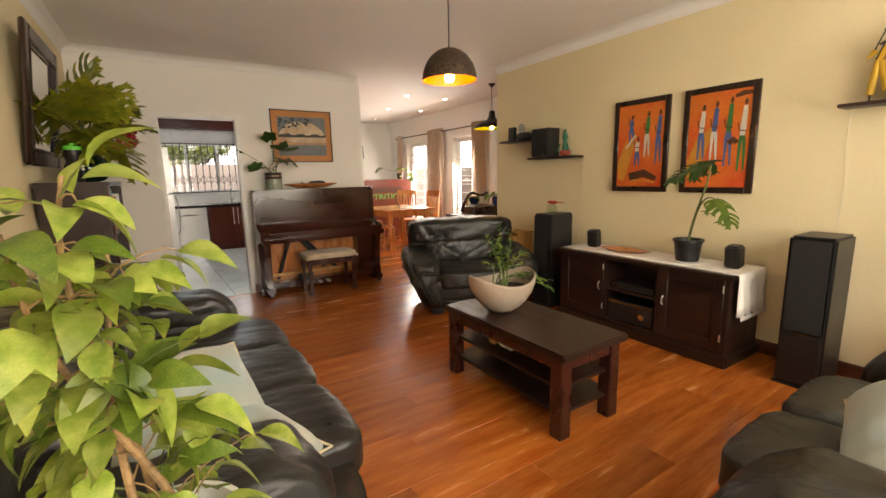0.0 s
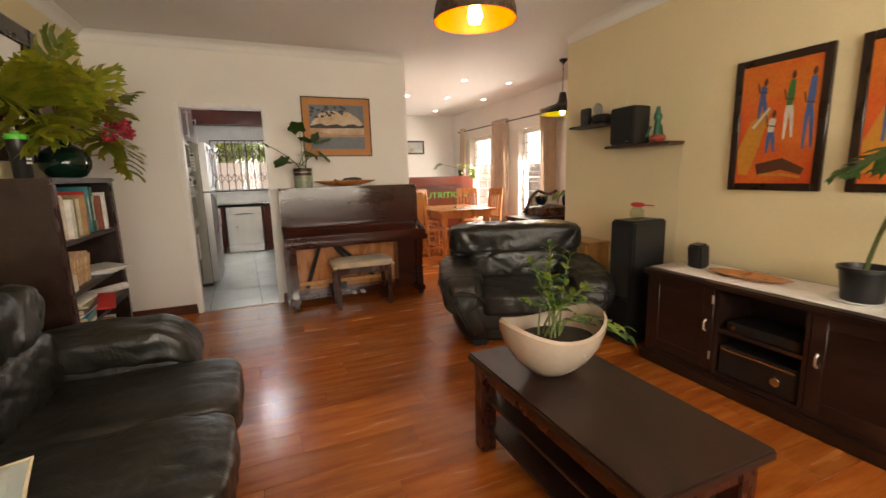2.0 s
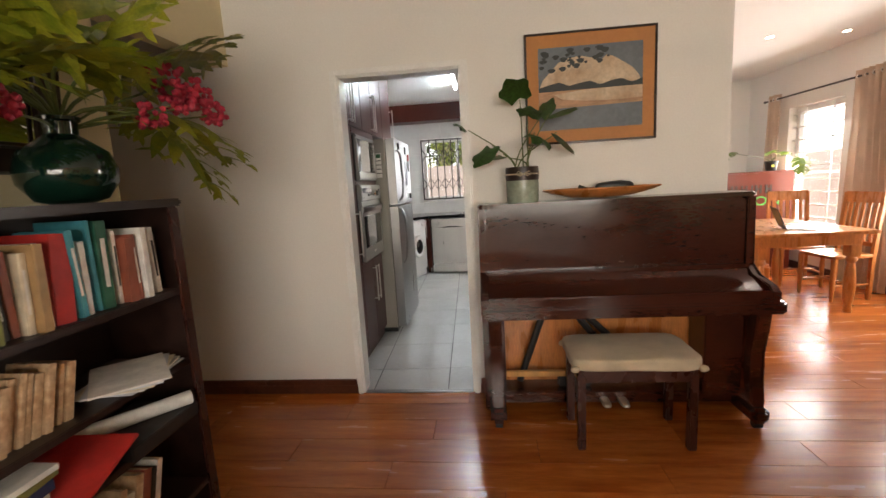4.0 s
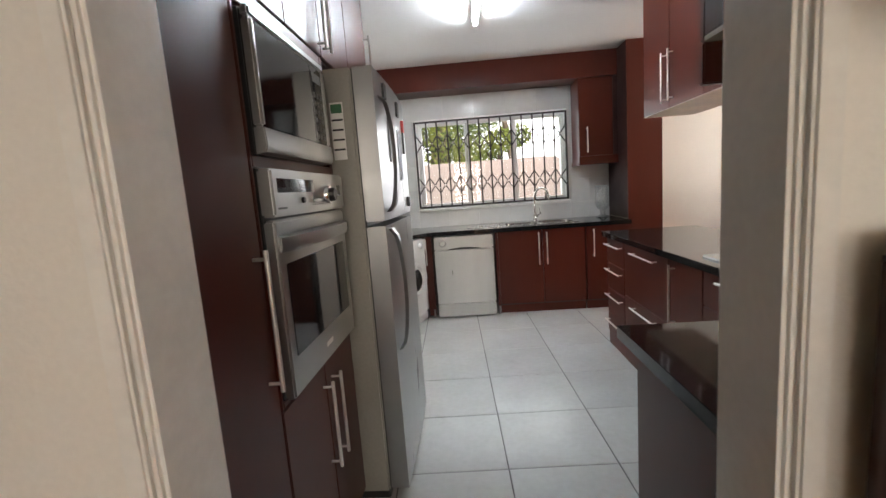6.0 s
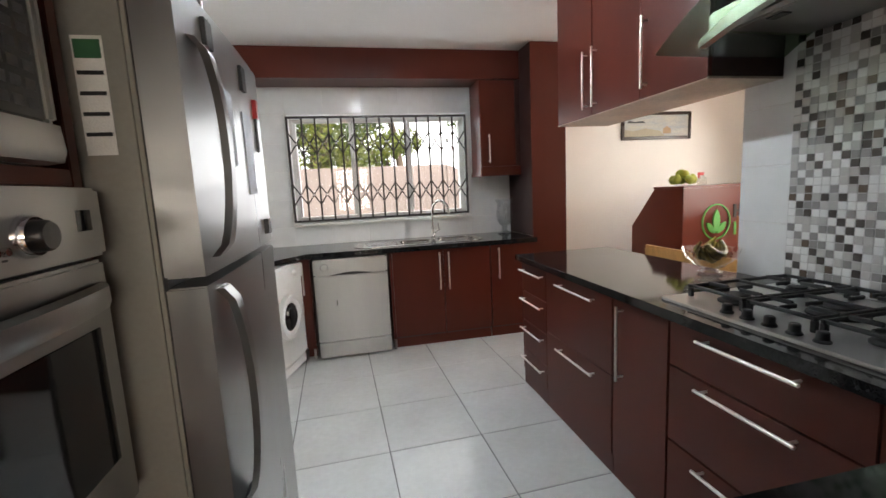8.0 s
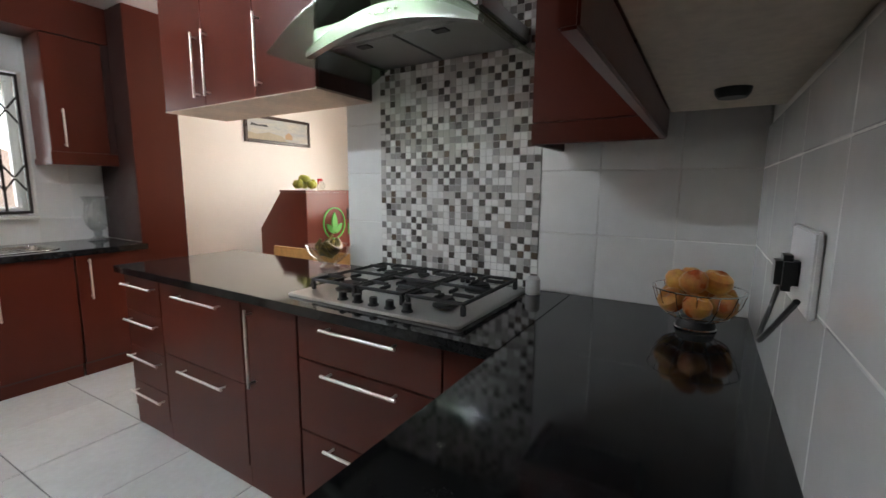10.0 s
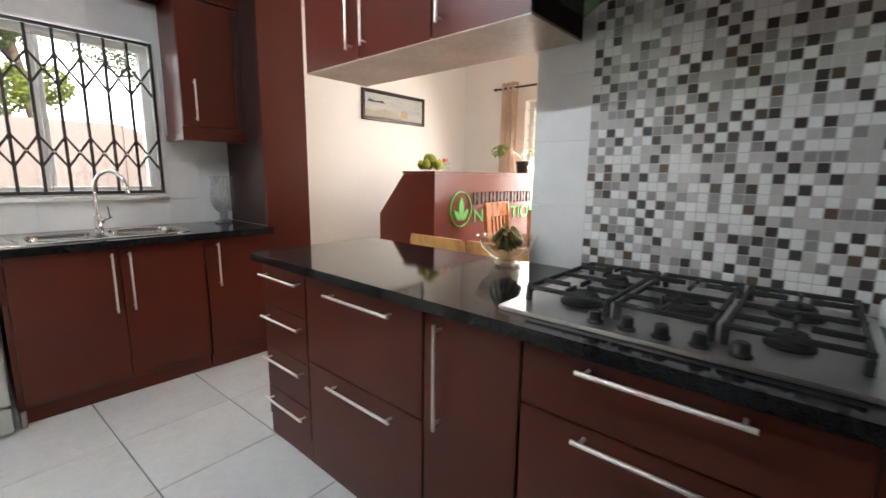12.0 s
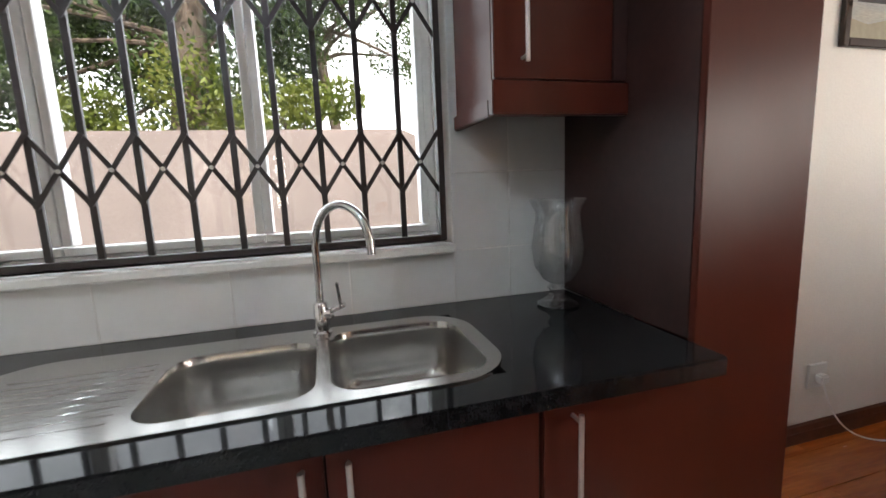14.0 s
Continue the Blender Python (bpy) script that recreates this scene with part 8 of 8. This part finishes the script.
# dressing table with curved mirror
dt = thing("dressing_table", "dark wooden dressing table with a scrolled mirror frame", "dressing table", (5.55, 5.35, 0))
part("body", box((5.02, 5.10, 0.12), (5.95, 5.56, 0.70), 0.006), DARKWOOD, dt)
part("top", box((5.0, 5.08, 0.70), (5.97, 5.58, 0.725), 0.006), EBONY, dt, "polished dark top")
part("raised_box", box((5.30, 5.14, 0.726), (5.95, 5.54, 0.84), 0.005), DARKWOOD, dt)
for x, y in product((5.06, 5.90), (5.14, 5.52)):
    part("foot", box((x - 0.03, y - 0.03, 0.0), (x + 0.03, y + 0.03, 0.12), 0.006), DARKWOOD, dt)
for k, (a, b) in enumerate(((5.04, 5.48), (5.50, 5.93))):
    d = part("drawer_front", box((a, 5.085, 0.48), (b, 5.101, 0.68), 0.005), DARKWOOD, dt)
    part("knob", lathe([(0.0, 0.02), (0.014, 0.018), (0.016, 0.01), (0.008, 0.0)], ((a + b) / 2, 5.085, 0.58), 14, m=rx), HANDLE, d)
pts = curve((5.27, 5.50, 0.76), (5.33, 5.50, 0.80), (5.36, 5.50, 0.98), (5.48, 5.50, 1.05), 8) + curve((5.48, 5.50, 1.05), (5.56, 5.50, 1.09), (5.62, 5.50, 0.98), (5.76, 5.50, 1.02), 8)[1:] + [(5.84, 5.50, 1.05)]
mf = part("mirror_frame", tube(pts, 0.024, seg=10), DARKWOOD, dt, "scrolled dark wooden mirror rail")
part("mirror_glass", box((5.42, 5.50, 0.85), (5.86, 5.508, 0.985)), MIRROR, mf)
part("back_board", box((5.40, 5.51, 0.845), (5.88, 5.52, 1.0)), PINE, mf)
b0 = Vector((5.80, 5.18, 0.99))
POTB = mat("blue_glaze", (0.02, 0.03, 0.10), 0.2)
fl = leaf_mesh("fern_leaf", LEAF, "oval", 31, 0.16, 0.6)
rnd = random.Random(14)
st = []
for k in range(16):
    a = k * 2.399
    tip = b0 + Vector((0.11 * math.cos(a), 0.09 * math.sin(a), rnd.uniform(0.0, 0.10)))
    st.append((curve(b0, b0 + Vector((0, 0, 0.05)), tip - Vector((0, 0, -0.02)), tip, 5), 0.0035, fl, rnd.uniform(0.12, 0.19), (math.cos(a), math.sin(a), rnd.uniform(-0.5, 0.3)), rnd.uniform(-30, 30)))
plant("leafy_plant", "leafy green plant in a dark blue pot", (5.80, 5.18, 0.841), ([(0.06, 0.0), (0.085, 0.05), (0.09, 0.12), (0.08, 0.15), (0.072, 0.15), (0.075, 0.12), (0.0, 0.12)], POTB, 0.122, 0.074), st)
# downlights
for x, y in ((4.631, 6.07), (5.372, 6.06), (4.212, 7.419), (4.954, 7.426), (5.333, 8.9), (5.677, 7.428), (4.5, 8.9)):
    d = thing("downlight", "small round recessed ceiling downlight switched on", "downlight", (x, y, H), group="dining downlights")
    part("ring", lathe([(0.035, 0.0), (0.046, -0.001), (0.047, -0.007), (0.034, -0.006), (0.035, 0.0)], (x, y, H - 0.001), 20), WHITEPL, d)
    part("lamp", lathe([(0.0, -0.004), (0.034, -0.004), (0.034, -0.001), (0.0, -0.001)], (x, y, H - 0.001), 18), glow("downlight_glow", (1.0, 0.93, 0.82), 40.0) if x == 4.631 else bpy.data.materials["downlight_glow"], d)

# ---- kitchen small things ----
BBX, BBY = 3.20, 7.135
fb = thing("fruit_bowl", "clear glass bowl of ripening bananas", "fruit bowl", (BBX, BBY, 0.9))
part("bowl", lathe([(0.0, 0.001), (0.05, 0.001), (0.055, 0.01), (0.03, 0.02), (0.06, 0.035), (0.105, 0.075), (0.124, 0.12), (0.127, 0.123)], (BBX, BBY, 0.9005), 28, caps=False), THICKGL, fb)
for k in range(6):
    tilt, rad, lift = radians(-62 + 25 * k), 0.085 + 0.004 * (k % 3), 0.075 + 0.008 * (k % 2)
    loops = []
    for q in range(11):
        a = radians(-78 + 156 * q / 10)
        c = Vector((rad * math.sin(a) * 1.1, 0, rad * (1 - math.cos(a))))
        tan, r_ = Vector((math.cos(a) * 1.1, 0, math.sin(a))).normalized(), 0.0165 * max(0.22, math.sin(math.pi * (0.06 + 0.88 * q / 10)) ** 0.45)
        side, up = Vector((0, 1, 0)), tan.cross(Vector((0, 1, 0)))
        ring = [c + r_ * (math.cos(math.pi * h / 3 + 0.4) * side + math.sin(math.pi * h / 3 + 0.4) * up) for h in range(6)]
        m = Matrix.Translation((BBX, BBY, 0.9 + lift)) @ Matrix.Rotation(radians(28), 4, "Z") @ Matrix.Rotation(tilt * 0.55, 4, "X") @ Matrix.Translation((0, 0.022 * (k - 2.5), -0.01))
        loops.append([m @ p for p in ring])
    bm = loft(loops)
    bm.faces.new(bm.verts[:6][::-1])
    part("banana", bm, BANANA, fb, "spotted ripe banana")
fb = thing("apple_bowl", "chrome wire bowl heaped with apples", "fruit bowl", (3.10, 5.43, 0.9))
for zz, rr, th in ((0.004, 0.055, 0.004), (0.05, 0.092, 0.0016), (0.128, 0.128, 0.0025)):
    part("wire_ring", tube([(3.10 + rr * math.cos(a), 5.43 + rr * math.sin(a), 0.9 + zz) for a in [2 * math.pi * k / 28 for k in range(29)]], th, seg=6), CHROME, fb)
part("base", lathe([(0.055, 0.0), (0.056, 0.012), (0.05, 0.03), (0.0, 0.032)], (3.10, 5.43, 0.9005), 24), BLACKPL, fb, "black round foot")
for k in range(14):
    a = 2 * math.pi * k / 14
    part("wire", tube([(3.10 + r * math.cos(a), 5.43 + r * math.sin(a), 0.9 + z) for r, z in ((0.055, 0.03), (0.092, 0.05), (0.115, 0.085), (0.128, 0.128))], 0.0014, seg=5), CHROME, fb)
rnd = random.Random(17)
for k in range(11):
    ring, q = (0, k) if k < 6 else (1, k - 6)
    a, rr, z = (q * 1.047, 0.078, 0.088) if ring == 0 else (q * 1.257 + 0.4, 0.055, 0.150)
    m = pose(3.10 + rr * math.cos(a), 5.43 + rr * math.sin(a), 0.9 + z + rnd.uniform(-0.006, 0.006), rnd.uniform(-40, 40), rnd.uniform(-40, 40), 0)
    part("apple", lathe([(0.0, -0.028), (0.012, -0.034), (0.03, -0.024), (0.041, 0.0), (0.037, 0.02), (0.018, 0.034), (0.006, 0.031), (0.0, 0.025)], (0, 0, 0), 16, m=m), APPLE, fb, "red and yellow apple")
solo("salt_shaker", lathe([(0.028, 0.0), (0.03, 0.004), (0.03, 0.062), (0.022, 0.072), (0.0, 0.074)], (3.24, 6.01, 0.9005), 22), WHITEPL, "small white plastic pot by the hob", "pot")
so = thing("wall_socket", "white kitchen wall socket with a black plug and cable", "socket", (2.48, 5.28, 1.2))
part("plate", box((2.38, 5.281, 1.14), (2.58, 5.292, 1.27), 0.003), WHITEPL, so)
pg = part("plug", box((2.455, 5.292, 1.165), (2.505, 5.325, 1.225), 0.01), BLACKPL, so)
part("cable", tube(curve((2.48, 5.315, 1.17), (2.48, 5.34, 1.05), (2.36, 5.36, 1.08), (2.22, 5.33, 1.20), 14), 0.004, seg=6), BLACKPL, pg)
# dish sponge pot on the washing machine
solo("sponge_cup", lathe([(0.03, 0.0), (0.04, 0.10), (0.037, 0.10), (0.028, 0.006), (0.0, 0.006)], (0.74, 8.72, 0.851), 18), WHITEPL, "small white cup with a yellow sponge", "cup")
solo("sponge", pillow((0.715, 8.695, 0.93), (0.765, 8.745, 0.985), 0.5, 5, 0.004), mat("yellow_sponge", (0.65, 0.50, 0.10), 0.95, bump=0.5), "yellow sponge standing in a cup", "sponge")
# ---- outside ----
GRASS = mat("dry_lawn", (0.09, 0.11, 0.035), 0.95, var=0.4, scale=2.5, fine=90, bump=0.6, contrast=(0.16, 0.14, 0.07))
solo("ground", box((-400, -400, -0.4), (400, 400, -0.16)), GRASS, "dry lawn and sand round the house", "ground", "structure", smooth=False)
PINKW = mat("pink_plaster", (0.37, 0.31, 0.285), 0.9, var=0.12, scale=1.4, fine=60, bump=0.25)
bw = thing("boundary_wall", "plain pinkish plastered garden wall", "garden wall", (2, 11.7, 0), kind="structure")
part("wall_panel", box((-8, 11.7, -0.16), (2.95, 11.88, 1.745), 0.02), PINKW, bw)
part("wall_panel", prism([(2.951, -0.16), (12.0, -0.16), (12.0, 1.6), (3.3, 1.6), (3.05, 1.70), (2.951, 1.74)], "y", 11.7, 11.88), PINKW, bw)
bw2 = thing("boundary_wall", "sunlit plastered wall beside the dining room", "garden wall", (9.6, 6, 0), kind="structure")
part("wall_panel", box((9.6, -3, -0.16), (9.78, 11.69, 1.5), 0.02), PINKW, bw2)
PAVE = mat("pale_paving", (0.42, 0.36, 0.30), 0.9, var=0.15, scale=3, fine=60, bump=0.3)
solo("pavement", box((6.28, -2, -0.159), (9.59, 11.69, -0.12)), PAVE, "pale sunlit paving beside the house", "paving", "structure", smooth=False)
# glowing white panels added beyond the garden, in place of the overbright sky
SKY_GLOW = glow("white_sky_glow", (0.93, 0.97, 1.0), 1.15)
solo("backdrop", box((-90, 64.0, -0.16), (90, 64.2, 60)), SKY_GLOW, "plain glowing white panel in place of the sky", "backdrop", "structure", smooth=False)
solo("backdrop", box((80.0, -40, -0.16), (80.2, 63.9, 60)), SKY_GLOW, "plain glowing white panel in place of the sky", "backdrop", "structure", smooth=False)
BARK_T = mat("tree_bark", (0.15, 0.115, 0.085), 0.9, var=0.35, scale=8, fine=50, bump=0.6, stretch=(1, 1, 0.3))
# two leaf colours: the second is a lighter copy with sunshine painted in
CROWN = [mat("tree_leaf", (0.045, 0.075, 0.02), 0.5, var=0.5, scale=1.2, fine=8, bump=0, trans=0.3, contrast=(0.09, 0.15, 0.03)), mat("tree_leaf_painted_sunlit", (0.13, 0.19, 0.03), 0.5, var=0.4, scale=1.5, fine=8, bump=0, trans=0.35, contrast=(0.26, 0.30, 0.06))]


def tree(at, trunk_h, lean, clumps, n, seed, mt, label, size=0.07, r0=0.14, name="tree"):
    r = random.Random(seed)
    t = thing(name, label, "tree" if name == "tree" else "shrub", at)
    base = Vector(at)
    top = base + Vector((lean[0], lean[1], trunk_h))
    part("trunk", tube(curve(base, base + Vector((0, 0, trunk_h * 0.4)), top - Vector((lean[0] * 0.3, lean[1] * 0.3, trunk_h * 0.3)), top, 10), r0, seg=10, r_end=r0 * 0.45), BARK_T, t)
    verts, faces = [], []
    for c, rad in clumps:
        c = base + Vector(c)
        s = top.lerp(base, r.uniform(0.0, 0.4))
        part("limb", tube(curve(s, s.lerp(c, 0.3) + Vector((0, 0, 0.2)), s.lerp(c, 0.7), c, 6), min(0.035, r0 * 0.3), seg=6, r_end=0.01), BARK_T, t)
        for k in range(n):
            d = Vector((r.gauss(0, 1), r.gauss(0, 1), r.gauss(0, 0.8))).normalized() * rad * r.uniform(0.35, 1.0) ** 0.6
            d *= 1 + 0.35 * noise.noise(d * 2.2 + c)
            p = c + d
            a = Vector((r.gauss(0, 1), r.gauss(0, 1), r.gauss(0, 1))).normalized()
            b = a.cross(Vector((r.gauss(0, 1), r.gauss(0, 1), r.gauss(0, 1)))).normalized()
            ln, w = size * r.uniform(0.7, 1.4), size * 0.42
            i = len(verts)
            verts += [p - a * ln, p + b * w, p + a * ln, p - b * w]
            faces.append((i, i + 1, i + 2, i + 3))
    me = bpy.data.meshes.new("crown")
    me.from_pydata([tuple(v - base) for v in verts], [], faces)
    me.materials.append(mt)
    ob = new("crown", me)
    ob.parent = t
    ROOT[ob] = t
    return t


def cloud(xr, yr, zr, rad, n, seed):
    r = random.Random(seed)
    return [((r.uniform(*xr), r.uniform(*yr), r.uniform(*zr)), rad * r.uniform(0.7, 1.3)) for _ in range(n)]


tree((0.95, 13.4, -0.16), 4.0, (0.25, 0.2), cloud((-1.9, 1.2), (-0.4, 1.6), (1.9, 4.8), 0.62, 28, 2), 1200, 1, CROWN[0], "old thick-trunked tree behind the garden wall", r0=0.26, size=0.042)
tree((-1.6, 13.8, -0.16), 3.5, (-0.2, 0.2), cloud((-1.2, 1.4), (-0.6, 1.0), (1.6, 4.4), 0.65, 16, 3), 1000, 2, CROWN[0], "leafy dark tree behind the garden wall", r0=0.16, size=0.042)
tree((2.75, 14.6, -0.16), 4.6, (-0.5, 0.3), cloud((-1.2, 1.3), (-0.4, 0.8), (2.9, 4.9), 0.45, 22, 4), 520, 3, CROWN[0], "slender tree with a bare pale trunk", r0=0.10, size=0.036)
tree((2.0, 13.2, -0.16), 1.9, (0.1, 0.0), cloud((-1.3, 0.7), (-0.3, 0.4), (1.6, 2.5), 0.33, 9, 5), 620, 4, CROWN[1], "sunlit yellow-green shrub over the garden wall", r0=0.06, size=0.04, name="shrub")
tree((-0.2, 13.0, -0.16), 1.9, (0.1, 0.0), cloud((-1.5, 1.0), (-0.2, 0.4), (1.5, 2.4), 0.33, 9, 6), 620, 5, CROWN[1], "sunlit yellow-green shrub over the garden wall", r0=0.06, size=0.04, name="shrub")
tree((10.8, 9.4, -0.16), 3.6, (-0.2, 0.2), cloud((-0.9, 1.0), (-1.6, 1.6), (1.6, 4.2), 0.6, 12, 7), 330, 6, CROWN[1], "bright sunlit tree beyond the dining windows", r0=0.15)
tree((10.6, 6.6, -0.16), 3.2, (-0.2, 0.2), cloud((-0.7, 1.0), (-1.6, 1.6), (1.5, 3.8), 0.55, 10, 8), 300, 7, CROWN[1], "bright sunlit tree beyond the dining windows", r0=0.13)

# ---- floor planks ----
PL, PW = 1.29, 0.193
rnd = random.Random(77)
plank_meshes = {}


def plank_mesh(lx, ly):
    key = (round(lx, 3), round(ly, 3))
    if key not in plank_meshes:
        bm = box((-lx / 2 + 0.0006, -ly / 2 + 0.0006, -0.0119), (lx / 2 - 0.0006, ly / 2 - 0.0006, 0.0), 0.0009, seg=1)
        plank_meshes[key] = mesh_of("plank", bm, PLANK)
    return plank_meshes[key]


def lay(x0, x1, y0, y1, phase):
    y = y0
    row = 0
    while y < y1 - 0.01:
        w = min(PW, y1 - y)
        x = x0 - (row * 0.43 + phase) % 1 * PL
        while x < x1 - 0.01:
            a, b = max(x, x0), min(x + PL, x1)
            if b - a > 0.03:
                ob = new("plank", plank_mesh(b - a, w))
                ob.parent = floor_w
                ob.matrix_basis = pose((a + b) / 2, y + w / 2, 0.0)
            x += PL
        y += PW
        row += 1


lay(X0 - 0.12, X1, YS, YF, 0.2)
lay(-1.08, X0 - 0.12, 3.12, YF, 0.5)
lay(3.42, XD, YF, YB, 0.35)
lay(X1, XD, 3.94, YF, 0.7)

# ---- kitchen floor tiles ----
tile_meshes = {}


def tile_obj(name, sx, sy, th, material, parent, m, bevel=0.002, gap=0.0025):
    key = (name, round(sx, 3), round(sy, 3), material.name)
    if key not in tile_meshes:
        tile_meshes[key] = mesh_of(name, box((-sx / 2 + gap, -sy / 2 + gap, -th), (sx / 2 - gap, sy / 2 - gap, 0), bevel, seg=1), material)
    ob = new(name, tile_meshes[key])
    ob.parent = parent
    ob.matrix_basis = m
    return ob


GRID = pose(2.135, 7.55, 0, 0, 0, 2.1)     # the tiles lie a little askew to the walls
for i in range(-5, 5):
    for j in range(-6, 6):
        m = GRID @ Matrix.Translation(((i + 0.5) * 0.513, (j + 0.5) * 0.498, 0))
        c = m.translation
        if not (0.1 < c.x < 3.8 and YF - 0.35 < c.y < YB + 0.35):
            continue
        if 0.75 < c.x < 3.1 and YF + 0.3 < c.y < YB - 0.3:
            tile_obj("tile", 0.513, 0.498, 0.01, TILE, floor_k, m)
            continue
        bm = box((-0.2535, -0.2465, -0.01), (0.2535, 0.2465, 0), 0.002, seg=1)
        bm.transform(m)
        for co, no in (((0.45, 0, 0), (-1, 0, 0)), ((3.42, 0, 0), (1, 0, 0)), ((0, YF + 0.005, 0), (0, -1, 0)), ((0, YB, 0), (0, 1, 0))):
            bmesh.ops.bisect_plane(bm, geom=bm.verts[:] + bm.edges[:] + bm.faces[:], plane_co=co, plane_no=no, clear_outer=True)
        if not bm.faces:
            bm.free()
            continue
        bm.transform(Matrix.Translation(-c))
        ob = new("tile", mesh_of("cut_tile", bm, TILE))
        ob.parent = floor_k
        ob.matrix_basis = Matrix.Translation(c)

# ---- wall tiles ----
wt = solo("wall_tiles_hob", box((3.3203, 5.275, 0.9), (3.3295, 7.10, 2.615)), WGROUT, "white glazed wall tiles behind the hob", "wall tiles", "structure", smooth=False)
MY0, MY1 = 6.02, 6.865


def face_m(x, y, z):
    """Local x along y, local y along z, face towards -x."""
    return Matrix.Translation((x, y, z)) @ Matrix(((0, 0, -1, 0), (1, 0, 0, 0), (0, 1, 0, 0), (0, 0, 0, 1)))


TW, TH = 0.33, 0.25
for r in range(7):
    z0 = 0.9 + r * TH
    z1 = min(z0 + TH, 2.61)
    for a, b in ((5.275, 5.515), (5.515, 5.785), (5.785, MY0), (MY1, 7.10)):
        tile_obj("tile", b - a, z1 - z0, 0.006, WTILE, wt, face_m(3.3185, (a + b) / 2, (z0 + z1) / 2), gap=0.0012)
wt2 = solo("wall_tiles_door_side", box((1.94, 5.2705, 0.9), (3.3203, 5.2790, 1.53)), WGROUT, "white glazed wall tiles over the corner worktop", "wall tiles", "structure", smooth=False)
for r in range(3):
    z0 = 0.9 + r * TH
    z1 = min(z0 + TH, 1.53)
    for k in range(5):
        a, b = max(1.94, 3.318 - (k + 1) * TW), 3.318 - k * TW
        if b - a > 0.03:
            m = Matrix.Translation(((a + b) / 2, 5.2805, (z0 + z1) / 2)) @ Matrix(((-1, 0, 0, 0), (0, 0, 1, 0), (0, 1, 0, 0), (0, 0, 0, 1)))
            tile_obj("tile", b - a, z1 - z0, 0.006, WTILE, wt2, m, gap=0.0012)
wt3 = thing("wall_tiles_window", "white glazed wall tiles round the kitchen window", "wall tiles", (1.8, 9.675, 0.9), kind="structure")
bm = bmesh.new()
for lo, hi in (((0.45, 9.671, 0.9), (3.15, 9.679, 1.08)), ((0.45, 9.671, 1.08), (0.975, 9.679, 2.36)), ((2.725, 9.671, 1.08), (3.15, 9.679, 2.36)), ((0.975, 9.671, 2.12), (2.725, 9.679, 2.36))):
    box(lo, hi, 0, bm)
part("grout", bm, WGROUT, wt3, smooth=False)


def back_tile(a, b, z0, z1):
    m = Matrix.Translation(((a + b) / 2, 9.6695, (z0 + z1) / 2)) @ Matrix(((1, 0, 0, 0), (0, 0, -1, 0), (0, 1, 0, 0), (0, 0, 0, 1)))
    ob = tile_obj("tile", b - a, z1 - z0, 0.006, WTILE, wt3, wt3.matrix_basis.inverted() @ m, gap=0.0012)


zs = [0.9, 1.08] + [1.08 + 0.26 * k for k in range(1, 5)] + [2.36]
bx = [0.45, 0.72, 0.975] + [0.975 + 0.35 * k for k in range(1, 5)] + [2.725, 2.93, 3.15]
for z0, z1 in zip(zs, zs[1:]):
    for a, b in zip(bx, bx[1:]):
        if a > 0.97 and b < 2.73 and z0 > 1.05 and z1 < 2.3:
            continue
        back_tile(a, b, max(z0, 2.122) if (a > 0.97 and b < 2.73 and z1 > 2.3) else z0, z1)

# ---- mosaic behind the hob ----
ms = solo("mosaic_panel", box((3.3158, MY0, 0.9), (3.3202, MY1, 2.61)), mat("grey_grout", (0.50, 0.49, 0.47), 0.9), "mosaic of white, grey and brown glass tiles", "mosaic", "structure", smooth=False)
MOS = [mat("mosaic_" + n, c, 0.12, var=0.06, rand=0.06, bump=0) for n, c in (("white", (0.78, 0.78, 0.76)), ("pale_grey", (0.50, 0.48, 0.46)), ("grey", (0.26, 0.25, 0.24)), ("dark", (0.065, 0.055, 0.05)), ("brown", (0.11, 0.08, 0.06)))]
rnd = random.Random(40)
P_ = (MY1 - MY0) / 27
made = 0
rest = [bmesh.new() for _ in MOS]
above = [0] * 27
for r in range(58):
    z = 0.905 + r * P_ 
    if z + P_ > 2.6:
        break
    row = []
    for k in range(27):
        # dark pieces seldom touch along a row or stand over one another; they fall into slanting chains
        near = (row[k - 1] > 2 if k else False) or (above[k] > 2)
        chain = k and above[k - 1] > 2
        c = rnd.choices(range(5), (44, 36, 18, 1, 1) if near else ((20, 18, 10, 40, 12) if chain else (34, 24, 14, 20, 8)))[0]
        row.append(c)
        yc = MY0 + (k + 0.5) * P_
        if made < 300:
            tile_obj("mosaic_tile", P_, P_, 0.006, MOS[c], ms, face_m(3.3145, yc, z + P_ / 2), bevel=0.0012, gap=0.0012)
            made += 1
        else:
            box((3.3145, yc - P_ / 2 + 0.0016, z + 0.0016), (3.3195, yc + P_ / 2 - 0.0016, z + P_ - 0.0016), 0.0, rest[c])
    above = row
for c, bm in enumerate(rest):
    ob = part("upper_mosaic", bm, MOS[c], ms, smooth=False)
    tagged(ob, kind="stuff")
